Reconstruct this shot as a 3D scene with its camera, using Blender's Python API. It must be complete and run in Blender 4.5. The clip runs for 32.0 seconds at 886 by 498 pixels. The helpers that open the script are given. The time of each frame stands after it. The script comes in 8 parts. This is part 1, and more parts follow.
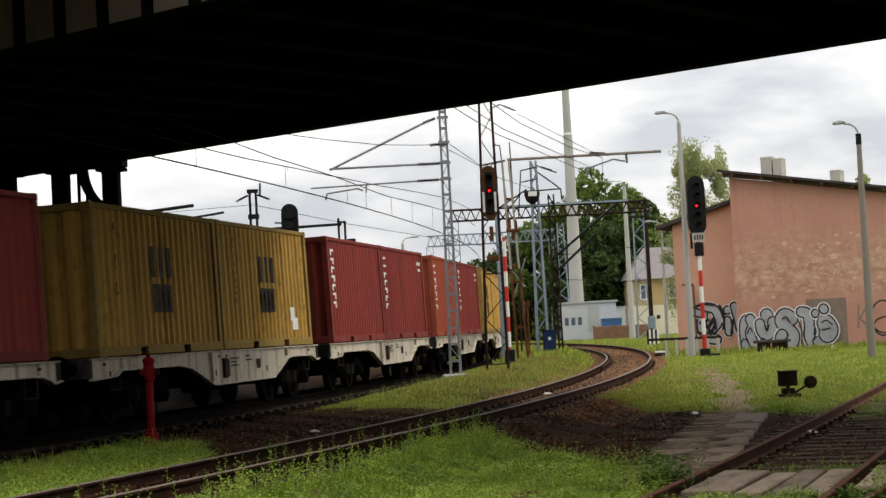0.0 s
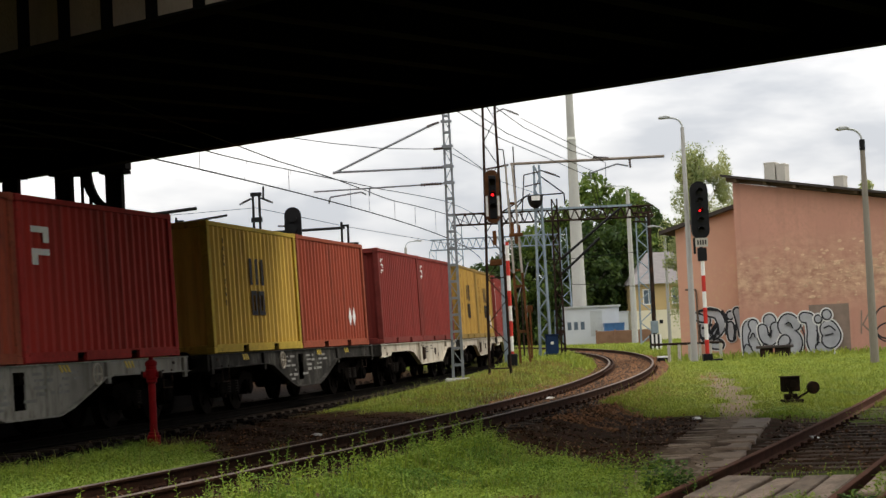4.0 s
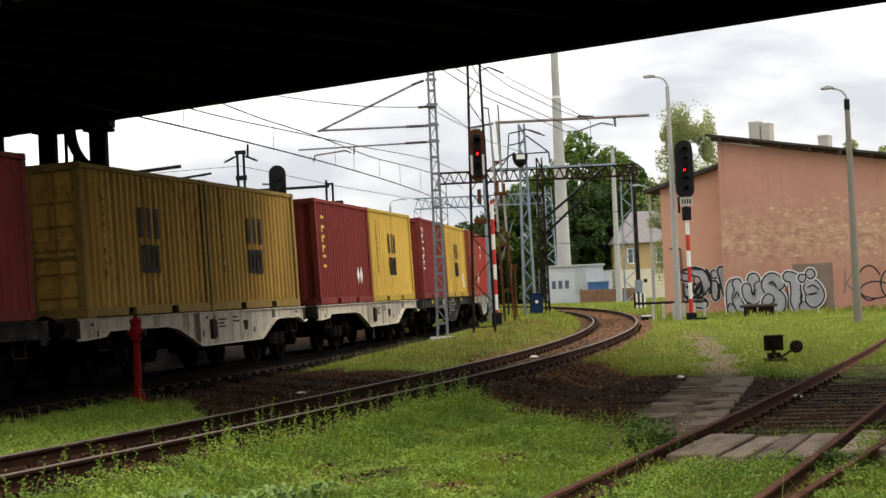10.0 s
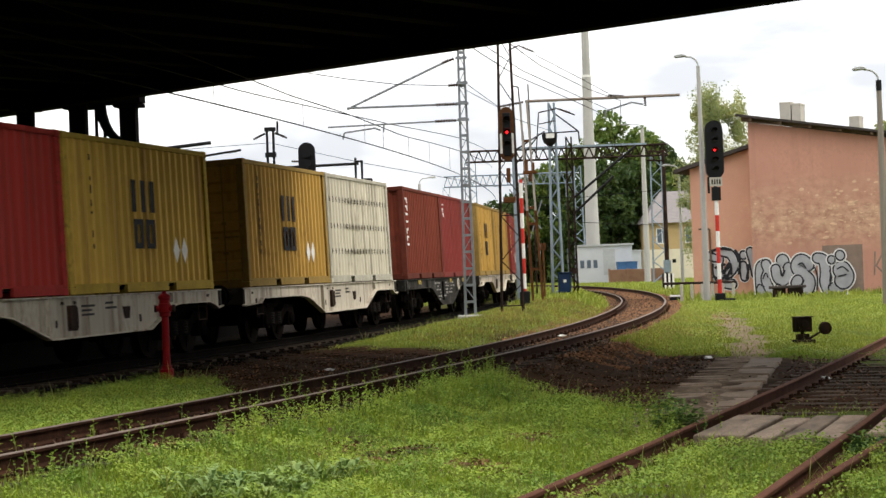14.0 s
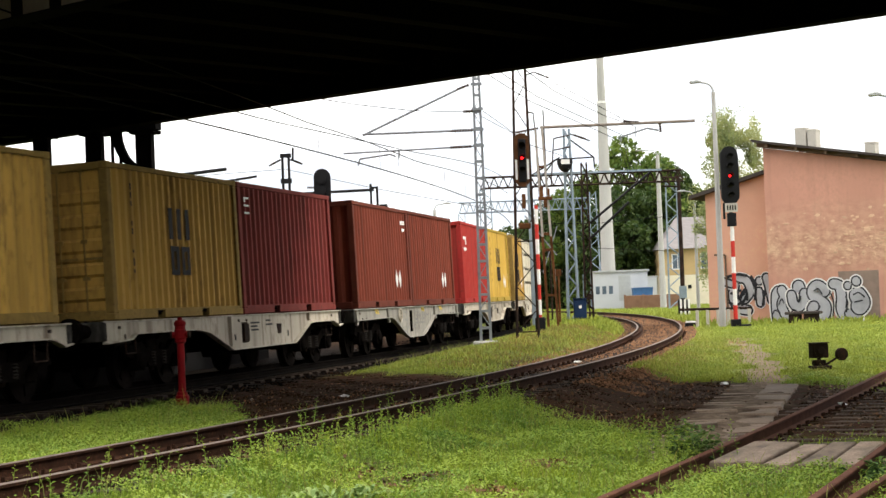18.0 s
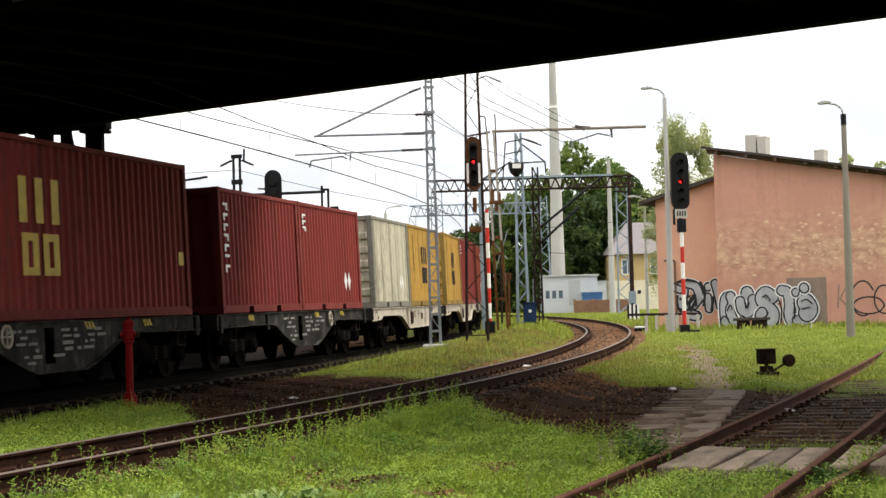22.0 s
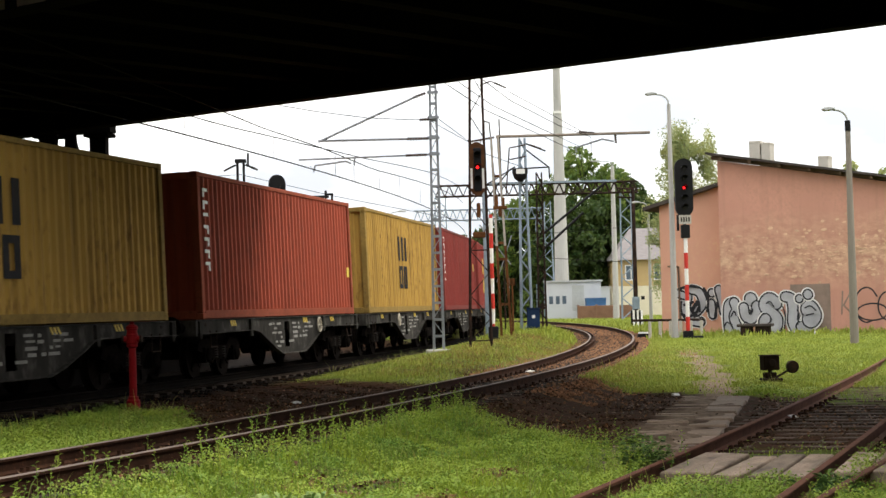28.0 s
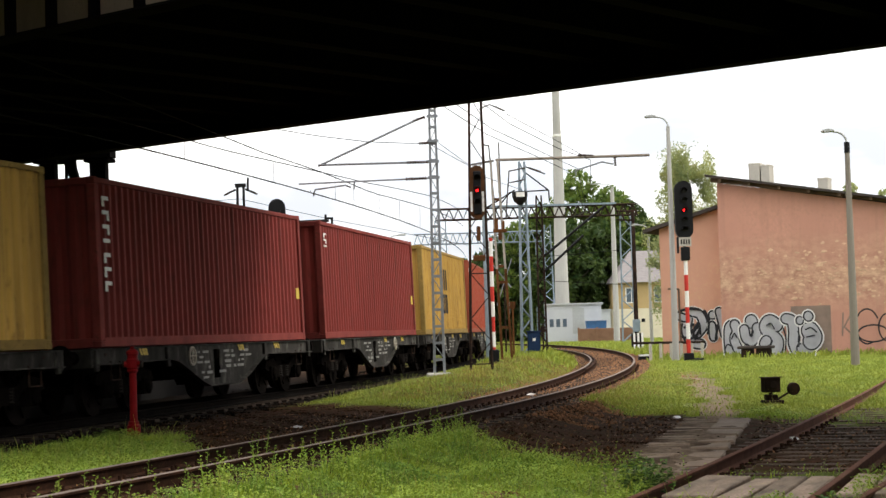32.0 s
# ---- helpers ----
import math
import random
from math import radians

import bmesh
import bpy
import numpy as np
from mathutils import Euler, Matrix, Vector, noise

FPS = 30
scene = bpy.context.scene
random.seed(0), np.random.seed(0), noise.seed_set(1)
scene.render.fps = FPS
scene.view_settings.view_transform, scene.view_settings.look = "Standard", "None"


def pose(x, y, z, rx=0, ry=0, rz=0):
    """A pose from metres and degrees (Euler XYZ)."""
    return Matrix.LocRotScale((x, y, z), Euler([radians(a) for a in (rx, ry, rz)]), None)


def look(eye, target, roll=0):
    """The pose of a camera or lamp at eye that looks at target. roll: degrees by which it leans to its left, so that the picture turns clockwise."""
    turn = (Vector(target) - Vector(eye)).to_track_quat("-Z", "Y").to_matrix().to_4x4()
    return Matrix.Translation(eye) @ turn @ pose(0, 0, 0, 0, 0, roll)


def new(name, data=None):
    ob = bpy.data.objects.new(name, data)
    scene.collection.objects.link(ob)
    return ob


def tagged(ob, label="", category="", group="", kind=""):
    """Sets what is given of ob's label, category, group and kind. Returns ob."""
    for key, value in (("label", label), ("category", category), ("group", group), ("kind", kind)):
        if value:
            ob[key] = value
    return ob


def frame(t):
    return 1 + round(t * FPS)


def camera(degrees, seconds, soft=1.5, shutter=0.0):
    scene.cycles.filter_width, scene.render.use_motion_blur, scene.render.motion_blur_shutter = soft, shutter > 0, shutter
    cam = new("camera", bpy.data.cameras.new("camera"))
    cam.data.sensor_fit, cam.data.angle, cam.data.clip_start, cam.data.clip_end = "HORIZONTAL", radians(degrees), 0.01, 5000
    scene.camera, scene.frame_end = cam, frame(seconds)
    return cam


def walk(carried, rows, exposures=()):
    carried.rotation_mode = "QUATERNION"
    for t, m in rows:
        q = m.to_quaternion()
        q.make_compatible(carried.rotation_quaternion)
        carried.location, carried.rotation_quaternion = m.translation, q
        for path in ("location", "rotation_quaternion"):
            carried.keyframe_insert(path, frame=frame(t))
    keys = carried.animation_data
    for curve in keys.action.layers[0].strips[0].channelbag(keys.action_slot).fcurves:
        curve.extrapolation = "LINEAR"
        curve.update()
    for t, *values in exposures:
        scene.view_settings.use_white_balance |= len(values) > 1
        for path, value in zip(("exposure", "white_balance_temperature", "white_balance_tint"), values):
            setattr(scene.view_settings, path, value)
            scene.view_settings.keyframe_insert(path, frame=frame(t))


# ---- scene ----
# ---- camera and its walk ----
EYE_Z = 1.311
cam = camera(27.5, 32.0, soft=1.5, shutter=0.2)
PATH = [
    (0, pose(0, 0, EYE_Z, 92.628, 2.998, 0.064)),
    (0.5, pose(0, 0, EYE_Z, 92.728, 2.937, 0.322)),
    (1, pose(0, 0, EYE_Z, 92.554, 3.140, 0.119)),
    (1.5, pose(0, 0, EYE_Z, 92.432, 3.574, 0.282)),
    (2, pose(0, 0, EYE_Z, 92.521, 3.158, -0.016)),
    (2.5, pose(0, 0, EYE_Z, 92.807, 2.933, -0.020)),
    (4.5, pose(0, 0, EYE_Z, 92.684, 2.734, 0.155)),
    (5, pose(0, 0, EYE_Z, 92.265, 2.874, 0.023)),
    (5.5, pose(0, 0, EYE_Z, 92.076, 2.666, -0.126)),
    (6, pose(0, 0, EYE_Z, 92.006, 2.840, -0.001)),
    (6.5, pose(0, 0, EYE_Z, 91.812, 2.629, -0.194)),
    (7, pose(0, 0, EYE_Z, 91.723, 2.638, -0.308)),
    (7.5, pose(0, 0, EYE_Z, 91.826, 2.837, -0.265)),
    (8, pose(0, 0, EYE_Z, 91.939, 2.837, -0.130)),
    (8.5, pose(0, 0, EYE_Z, 91.816, 3.031, -0.299)),
    (9, pose(0, 0, EYE_Z, 91.569, 3.198, -0.371)),
    (9.5, pose(0, 0, EYE_Z, 91.426, 2.815, -0.013)),
    (10, pose(0, 0, EYE_Z, 91.424, 2.645, -0.343)),
    (10.5, pose(0, 0, EYE_Z, 91.071, 2.782, -0.131)),
    (11, pose(0, 0, EYE_Z, 91.022, 2.441, -0.113)),
    (11.5, pose(0, 0, EYE_Z, 90.880, 2.232, -0.167)),
    (12, pose(0, 0, EYE_Z, 91.057, 2.311, 0.147)),
    (12.5, pose(0, 0, EYE_Z, 91.101, 2.443, 0.301)),
    (13, pose(0, 0, EYE_Z, 91.175, 2.131, 0.546)),
    (13.5, pose(0, 0, EYE_Z, 90.811, 2.138, 0.593)),
    (15.5, pose(0, 0, EYE_Z, 90.728, 2.262, 0.340)),
    (16, pose(0, 0, EYE_Z, 90.526, 2.164, 0.525)),
    (16.5, pose(0, 0, EYE_Z, 90.405, 2.235, 0.471)),
    (17, pose(0, 0, EYE_Z, 90.590, 2.241, 0.667)),
    (17.5, pose(0, 0, EYE_Z, 91.056, 2.086, 0.857)),
    (18, pose(0, 0, EYE_Z, 91.618, 2.184, 1.038)),
    (18.5, pose(0, 0, EYE_Z, 91.314, 2.203, 0.902)),
    (19, pose(0, 0, EYE_Z, 91.452, 2.134, 0.573)),
    (19.5, pose(0, 0, EYE_Z, 91.587, 2.266, 0.498)),
    (20, pose(0, 0, EYE_Z, 92.049, 2.773, 0.276)),
    (20.5, pose(0, 0, EYE_Z, 92.311, 2.474, 0.131)),
    (21, pose(0, 0, EYE_Z, 91.837, 1.842, -0.268)),
    (21.5, pose(0, 0, EYE_Z, 91.804, 1.743, -0.208)),
    (22, pose(0, 0, EYE_Z, 91.661, 1.623, -0.544)),
    (22.5, pose(0, 0, EYE_Z, 91.571, 1.980, -0.501)),
    (23, pose(0, 0, EYE_Z, 91.473, 1.928, -0.190)),
    (23.5, pose(0, 0, EYE_Z, 91.766, 1.850, -0.036)),
    (24, pose(0, 0, EYE_Z, 92.133, 1.919, -0.068)),
    (24.5, pose(0, 0, EYE_Z, 92.155, 2.051, -0.327)),
    (25, pose(0, 0, EYE_Z, 92.205, 1.915, -0.133)),
    (25.5, pose(0, 0, EYE_Z, 92.004, 1.831, 0.288)),
    (27.5, pose(0, 0, EYE_Z, 91.893, 1.580, -0.280)),
    (28, pose(0, 0, EYE_Z, 91.828, 1.438, -0.433)),
    (28.5, pose(0, 0, EYE_Z, 91.749, 1.449, -0.669)),
    (29, pose(0, 0, EYE_Z, 91.796, 1.466, -0.458)),
    (29.5, pose(0, 0, EYE_Z, 92.179, 1.329, -0.519)),
    (30, pose(0, 0, EYE_Z, 92.352, 1.498, -0.609)),
    (30.5, pose(0, 0, EYE_Z, 92.144, 1.531, -0.090)),
    (31, pose(0, 0, EYE_Z, 92.412, 1.531, -0.381)),
    (31.5, pose(0, 0, EYE_Z, 92.565, 1.552, -0.383)),
    (32, pose(0, 0, EYE_Z, 92.570, 1.702, -0.419)),
]
walk(cam, PATH, exposures=[(0, -0.72, 6850, 10), (3, -0.72, 6850, 10), (6, -0.68, 6850, 10), (9, -0.6, 6850, 10), (11, -0.52, 6850, 10), (13, -0.36, 6850, 10), (16.2, -0.2, 6850, 10), (17.5, 0.02, 6850, 10), (19, 0.02, 6850, 10), (21, -0.12, 6850, 10), (23, -0.25, 6850, 10), (25, -0.27, 6850, 10), (28, -0.2, 6850, 10), (32, -0.22, 6850, 10)])

# ---- world, sun, exposure ----
SUN_EL, SUN_AZ = 57.0, 88.0   # degrees; azimuth clockwise from +y
world = bpy.data.worlds.new("overcast_sky")
scene.world = world
world.use_nodes = True
wn, wl = world.node_tree.nodes, world.node_tree.links
wn.clear()
w_out, w_bg = wn.new("ShaderNodeOutputWorld"), wn.new("ShaderNodeBackground")
w_sky = wn.new("ShaderNodeTexSky")
w_sky.sky_type, w_sky.sun_disc = "NISHITA", False
w_sky.sun_elevation, w_sky.sun_rotation, w_sky.dust_density = radians(SUN_EL), radians(SUN_AZ), 3.0
w_tc, w_map = wn.new("ShaderNodeTexCoord"), wn.new("ShaderNodeMapping")
w_map.inputs["Scale"].default_value = (1.0, 1.0, 3.2)
w_noise, w_ramp = wn.new("ShaderNodeTexNoise"), wn.new("ShaderNodeValToRGB")
w_noise.inputs["Scale"].default_value, w_noise.inputs["Detail"].default_value, w_noise.inputs["Roughness"].default_value = 5.5, 7.0, 0.55
w_ramp.color_ramp.elements[0].position, w_ramp.color_ramp.elements[0].color = 0.36, (11.3, 12.1, 13.4, 1)
w_ramp.color_ramp.elements[1].position, w_ramp.color_ramp.elements[1].color = 0.62, (22.0, 22.2, 22.5, 1)
w_mix = wn.new("ShaderNodeMix")
w_mix.data_type = "RGBA"
w_mix.inputs["Factor"].default_value = 0.93
# an overcast sky is brighter towards the zenith
w_sep, w_up, w_mul = wn.new("ShaderNodeSeparateXYZ"), wn.new("ShaderNodeMapRange"), wn.new("ShaderNodeVectorMath")
w_up.inputs["From Min"].default_value, w_up.inputs["From Max"].default_value = 0.0, 1.0
w_up.inputs["To Min"].default_value, w_up.inputs["To Max"].default_value = 0.9, 2.1
w_mul.operation = "SCALE"
wl.new(w_tc.outputs["Generated"], w_map.inputs["Vector"])
wl.new(w_map.outputs["Vector"], w_noise.inputs["Vector"])
wl.new(w_noise.outputs["Fac"], w_ramp.inputs["Fac"])
wl.new(w_sky.outputs["Color"], w_mix.inputs["A"])
wl.new(w_ramp.outputs["Color"], w_mix.inputs["B"])
wl.new(w_tc.outputs["Generated"], w_sep.inputs["Vector"])
wl.new(w_sep.outputs["Z"], w_up.inputs["Value"])
wl.new(w_mix.outputs["Result"], w_mul.inputs[0])
wl.new(w_up.outputs["Result"], w_mul.inputs["Scale"])
wl.new(w_mul.outputs["Vector"], w_bg.inputs["Color"])
w_bg.inputs["Strength"].default_value = 0.1
wl.new(w_bg.outputs["Background"], w_out.inputs["Surface"])

sun = new("sun", bpy.data.lights.new("sun", "SUN"))
sun.data.energy, sun.data.angle, sun.data.color = 2.5, radians(20), (1.0, 0.96, 0.9)
sun_way = Vector((math.sin(radians(SUN_AZ)) * math.cos(radians(SUN_EL)), math.cos(radians(SUN_AZ)) * math.cos(radians(SUN_EL)), math.sin(radians(SUN_EL))))
sun.matrix_world = look(sun_way * 60, (0, 0, 0))

# ---- materials ----


def surface(name, col, rough=0.7, metal=0.0, var=0.25, scale=4.0, fine=40.0, stain=None, amount=0.35, stretch=(1, 1, 1), bump=0.15, gloss=0.3, per_object=0.0, streak=0.0):
    """A worn surface: base colour varied at two scales, with stains of another colour."""
    m = bpy.data.materials.new(name)
    m.use_nodes = True
    n, l = m.node_tree.nodes, m.node_tree.links
    b = n["Principled BSDF"]
    tc, mp, oi = n.new("ShaderNodeTexCoord"), n.new("ShaderNodeMapping"), n.new("ShaderNodeObjectInfo")
    mp.inputs["Scale"].default_value = stretch
    off = n.new("ShaderNodeVectorMath")
    off.operation = "ADD"
    rnd = n.new("ShaderNodeMath")
    rnd.operation, rnd.inputs[1].default_value = "MULTIPLY", 37.0
    l.new(oi.outputs["Random"], rnd.inputs[0])
    l.new(tc.outputs["Object"], mp.inputs["Vector"])
    l.new(mp.outputs["Vector"], off.inputs[0])
    l.new(rnd.outputs[0], off.inputs[1])
    big, small = n.new("ShaderNodeTexNoise"), n.new("ShaderNodeTexNoise")
    big.inputs["Scale"].default_value, big.inputs["Detail"].default_value, big.inputs["Roughness"].default_value = scale, 6.0, 0.62
    small.inputs["Scale"].default_value, small.inputs["Detail"].default_value = fine, 4.0
    l.new(off.outputs[0], big.inputs["Vector"])
    l.new(off.outputs[0], small.inputs["Vector"])
    c = Vector(col)
    r1 = n.new("ShaderNodeValToRGB")
    r1.color_ramp.elements[0].position, r1.color_ramp.elements[0].color = 0.3, (*(c * (1 - var)), 1)
    r1.color_ramp.elements[1].position, r1.color_ramp.elements[1].color = 0.7, (*(c * (1 + var * 0.7)), 1)
    l.new(big.outputs["Fac"], r1.inputs["Fac"])
    mx = n.new("ShaderNodeMix")
    mx.data_type, mx.blend_type = "RGBA", "MIX"
    st = stain if stain else tuple(c * (1 - var))
    mx.inputs["B"].default_value = (*st, 1)
    r2 = n.new("ShaderNodeValToRGB")
    r2.color_ramp.elements[0].position, r2.color_ramp.elements[0].color = 0.52, (0, 0, 0, 1)
    r2.color_ramp.elements[1].position, r2.color_ramp.elements[1].color = 0.75, (amount, amount, amount, 1)
    mix2 = n.new("ShaderNodeMath")
    mix2.operation = "ADD"
    half = n.new("ShaderNodeMath")
    half.operation, half.inputs[1].default_value = "MULTIPLY", 0.5
    half2 = n.new("ShaderNodeMath")
    half2.operation, half2.inputs[1].default_value = "MULTIPLY", 0.5
    l.new(big.outputs["Fac"], half.inputs[0])
    l.new(small.outputs["Fac"], half2.inputs[0])
    l.new(half.outputs[0], mix2.inputs[0])
    l.new(half2.outputs[0], mix2.inputs[1])
    l.new(mix2.outputs[0], r2.inputs["Fac"])
    l.new(r2.outputs["Color"], mx.inputs["Factor"])
    l.new(r1.outputs["Color"], mx.inputs["A"])
    last = mx.outputs["Result"]
    if streak:
        sm, sn, sr, sx = n.new("ShaderNodeMapping"), n.new("ShaderNodeTexNoise"), n.new("ShaderNodeValToRGB"), n.new("ShaderNodeMix")
        sm.inputs["Scale"].default_value = (5.0, 5.0, 0.22)
        sn.inputs["Scale"].default_value, sn.inputs["Detail"].default_value = 1.0, 5.0
        sr.color_ramp.elements[0].position, sr.color_ramp.elements[0].color = 0.5, (0, 0, 0, 1)
        sr.color_ramp.elements[1].position, sr.color_ramp.elements[1].color = 0.72, (streak, streak, streak, 1)
        so = n.new("ShaderNodeVectorMath")
        so.operation = "ADD"
        l.new(tc.outputs["Object"], sm.inputs["Vector"])
        l.new(sm.outputs["Vector"], so.inputs[0])
        l.new(rnd.outputs[0], so.inputs[1])
        l.new(so.outputs[0], sn.inputs["Vector"])
        l.new(sn.outputs["Fac"], sr.inputs["Fac"])
        sx.data_type = "RGBA"
        sx.inputs["B"].default_value = (*(Vector(st) * 0.8), 1)
        l.new(sr.outputs["Color"], sx.inputs["Factor"])
        l.new(last, sx.inputs["A"])
        last = sx.outputs["Result"]
    if per_object:
        hsv, mr = n.new("ShaderNodeHueSaturation"), n.new("ShaderNodeMapRange")
        mr.inputs["To Min"].default_value, mr.inputs["To Max"].default_value = 1 - per_object, 1 + per_object
        l.new(oi.outputs["Random"], mr.inputs["Value"])
        l.new(mr.outputs["Result"], hsv.inputs["Value"])
        l.new(last, hsv.inputs["Color"])
        last = hsv.outputs["Color"]
    l.new(last, b.inputs["Base Color"])
    b.inputs["Roughness"].default_value, b.inputs["Metallic"].default_value = rough, metal
    b.inputs["Specular IOR Level"].default_value = gloss
    if bump:
        bp = n.new("ShaderNodeBump")
        bp.inputs["Strength"].default_value, bp.inputs["Distance"].default_value = bump, 0.02
        l.new(mix2.outputs[0], bp.inputs["Height"])
        l.new(bp.outputs["Normal"], b.inputs["Normal"])
    return m


def leafy(name, col, var=0.45, rough=0.6, trans=0.35):
    """Leaves and blades: colour varied from piece to piece, letting some light through."""
    m = bpy.data.materials.new(name)
    m.use_nodes = True
    n, l = m.node_tree.nodes, m.node_tree.links
    b, out = n["Principled BSDF"], n["Material Output"]
    g, ramp = n.new("ShaderNodeNewGeometry"), n.new("ShaderNodeValToRGB")
    c = Vector(col)
    ramp.color_ramp.elements[0].color = (c.x * (1 - var * 1.45), c.y * (1 - var), c.z * (1 - var), 1)
    ramp.color_ramp.elements[1].color = (c.x * (1 + var * 0.95), c.y * (1 + var * 0.6), c.z, 1)
    tc, nz, add = n.new("ShaderNodeTexCoord"), n.new("ShaderNodeTexNoise"), n.new("ShaderNodeMath")
    nz.inputs["Scale"].default_value, nz.inputs["Detail"].default_value = 1.3, 6.0
    l.new(tc.outputs["Object"], nz.inputs["Vector"])
    add.operation = "MULTIPLY_ADD"
    add.inputs[1].default_value = 0.5
    sub = n.new("ShaderNodeMath")
    sub.operation, sub.inputs[1].default_value = "MULTIPLY_ADD", 2.0
    sub.inputs[2].default_value = -0.75
    l.new(nz.outputs["Fac"], sub.inputs[0])
    l.new(g.outputs["Random Per Island"], add.inputs[0])
    l.new(sub.outputs[0], add.inputs[2])
    l.new(add.outputs[0], ramp.inputs["Fac"])
    l.new(ramp.outputs["Color"], b.inputs["Base Color"])
    b.inputs["Roughness"].default_value = rough
    b.inputs["Specular IOR Level"].default_value = 0.25
    tr, mix = n.new("ShaderNodeBsdfTranslucent"), n.new("ShaderNodeMixShader")
    mix.inputs["Fac"].default_value = trans
    l.new(ramp.outputs["Color"], tr.inputs["Color"])
    l.new(b.outputs["BSDF"], mix.inputs[1])
    l.new(tr.outputs["BSDF"], mix.inputs[2])
    l.new(mix.outputs["Shader"], out.inputs["Surface"])
    return m


def glow(name, col, strength):
    m = bpy.data.materials.new(name)
    m.use_nodes = True
    b = m.node_tree.nodes["Principled BSDF"]
    b.inputs["Base Color"].default_value = (*col, 1)
    b.inputs["Emission Color"].default_value, b.inputs["Emission Strength"].default_value = (*col, 1), strength
    return m


RUST = (0.13, 0.05, 0.022)
CONT = {
    "yellow": surface("yellow_container_paint", (0.47, 0.28, 0.066), 0.75, var=0.16, scale=0.7, fine=9, stain=(0.10, 0.05, 0.02), amount=0.95, stretch=(1, 1, 0.45), bump=0.05, gloss=0.1, streak=0.55, per_object=0.12),
    "bright_yellow": surface("bright_yellow_container_paint", (0.6, 0.385, 0.075), 0.7, var=0.12, scale=0.6, fine=9, stain=(0.25, 0.13, 0.04), amount=0.35, stretch=(1, 1, 0.45), bump=0.05, gloss=0.12, streak=0.7),
    "brown": surface("brown_red_container_paint", (0.125, 0.029, 0.021), 0.75, var=0.18, scale=0.7, fine=9, stain=(0.08, 0.03, 0.022), amount=0.6, stretch=(1, 1, 0.45), bump=0.05, gloss=0.12, streak=0.55, per_object=0.15),
    # orange boxes, darkened part of the way for shade under the bridge
    "shaded_orange": surface("part_shaded_orange_container_paint", (0.19, 0.044, 0.026), 0.8, var=0.2, scale=0.7, fine=9, stain=(0.04, 0.018, 0.012), amount=0.6, stretch=(1, 1, 0.45), bump=0.05, gloss=0.08, streak=0.45, per_object=0.12),
    "maroon": surface("maroon_container_paint", (0.215, 0.035, 0.029), 0.75, var=0.16, scale=0.7, fine=9, stain=(0.085, 0.028, 0.02), amount=0.7, stretch=(1, 1, 0.45), bump=0.05, gloss=0.12, streak=0.55, per_object=0.12),
    "red": surface("bright_red_container_paint", (0.37, 0.034, 0.026), 0.7, var=0.12, scale=0.6, fine=9, stain=(0.2, 0.04, 0.03), amount=0.4, stretch=(1, 1, 0.45), bump=0.05, gloss=0.12, streak=0.7),
    "orange": surface("orange_red_container_paint", (0.31, 0.062, 0.034), 0.75, var=0.14, scale=0.7, fine=9, stain=(0.12, 0.04, 0.025), amount=0.7, stretch=(1, 1, 0.45), bump=0.05, gloss=0.12, streak=0.55),
    "white": surface("dirty_white_container_paint", (0.62, 0.57, 0.45), 0.75, var=0.14, scale=0.8, fine=9, stain=(0.15, 0.115, 0.07), amount=0.8, stretch=(1, 1, 0.35), bump=0.05, gloss=0.12, streak=0.7),
    "grey": surface("dirty_grey_container_paint", (0.54, 0.5, 0.38), 0.75, var=0.25, scale=0.8, fine=9, stain=(0.1, 0.085, 0.05), amount=0.85, stretch=(1, 1, 0.35), bump=0.05, gloss=0.12, streak=0.7),
}
# posts, rails and headers: each box colour again, darker and more stained
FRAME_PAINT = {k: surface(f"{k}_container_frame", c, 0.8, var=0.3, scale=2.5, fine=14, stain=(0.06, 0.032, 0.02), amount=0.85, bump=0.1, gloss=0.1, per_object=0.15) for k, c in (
    ("yellow", (0.27, 0.175, 0.05)), ("bright_yellow", (0.45, 0.31, 0.05)), ("brown", (0.11, 0.026, 0.021)), ("shaded_orange", (0.13, 0.032, 0.02)), ("maroon", (0.19, 0.037, 0.031)), ("red", (0.34, 0.03, 0.026)), ("orange", (0.27, 0.065, 0.035)), ("white", (0.45, 0.42, 0.34)), ("grey", (0.22, 0.21, 0.17)))}
M_logo_dark = surface("dark_logo_paint", (0.014, 0.014, 0.017), 0.7, var=0.3, scale=3, stain=(0.12, 0.08, 0.025), amount=0.35, bump=0, gloss=0.1)
M_logo_yellow = surface("yellow_logo_paint", (0.6, 0.42, 0.06), 0.6, var=0.25, scale=3, bump=0)
M_white = surface("white_lettering_paint", (0.72, 0.7, 0.66), 0.6, var=0.15, scale=6, bump=0)
M_black = surface("black_paint", (0.01, 0.01, 0.0105), 0.55, var=0.3, scale=5, bump=0.05, gloss=0.12)
# underframe and wheels: shade beneath the wagons is put into both colours
M_dark = surface("shade_black_underframe_steel", (0.006, 0.005, 0.0045), 0.95, var=0.4, scale=6, stain=(0.022, 0.014, 0.01), amount=0.6, bump=0.2, gloss=0.0)
M_wheel = surface("shade_black_wheel_steel", (0.009, 0.007, 0.006), 0.9, 0.0, var=0.4, scale=9, stain=(0.02, 0.012, 0.008), amount=0.6, gloss=0.02)
M_wag_light = surface("light_grey_wagon_paint", (0.47, 0.42, 0.34), 0.75, var=0.16, scale=1.5, fine=14, stain=(0.12, 0.075, 0.045), amount=0.85, stretch=(1, 1, 0.4), bump=0.05, per_object=0.12, gloss=0.08, streak=0.75)
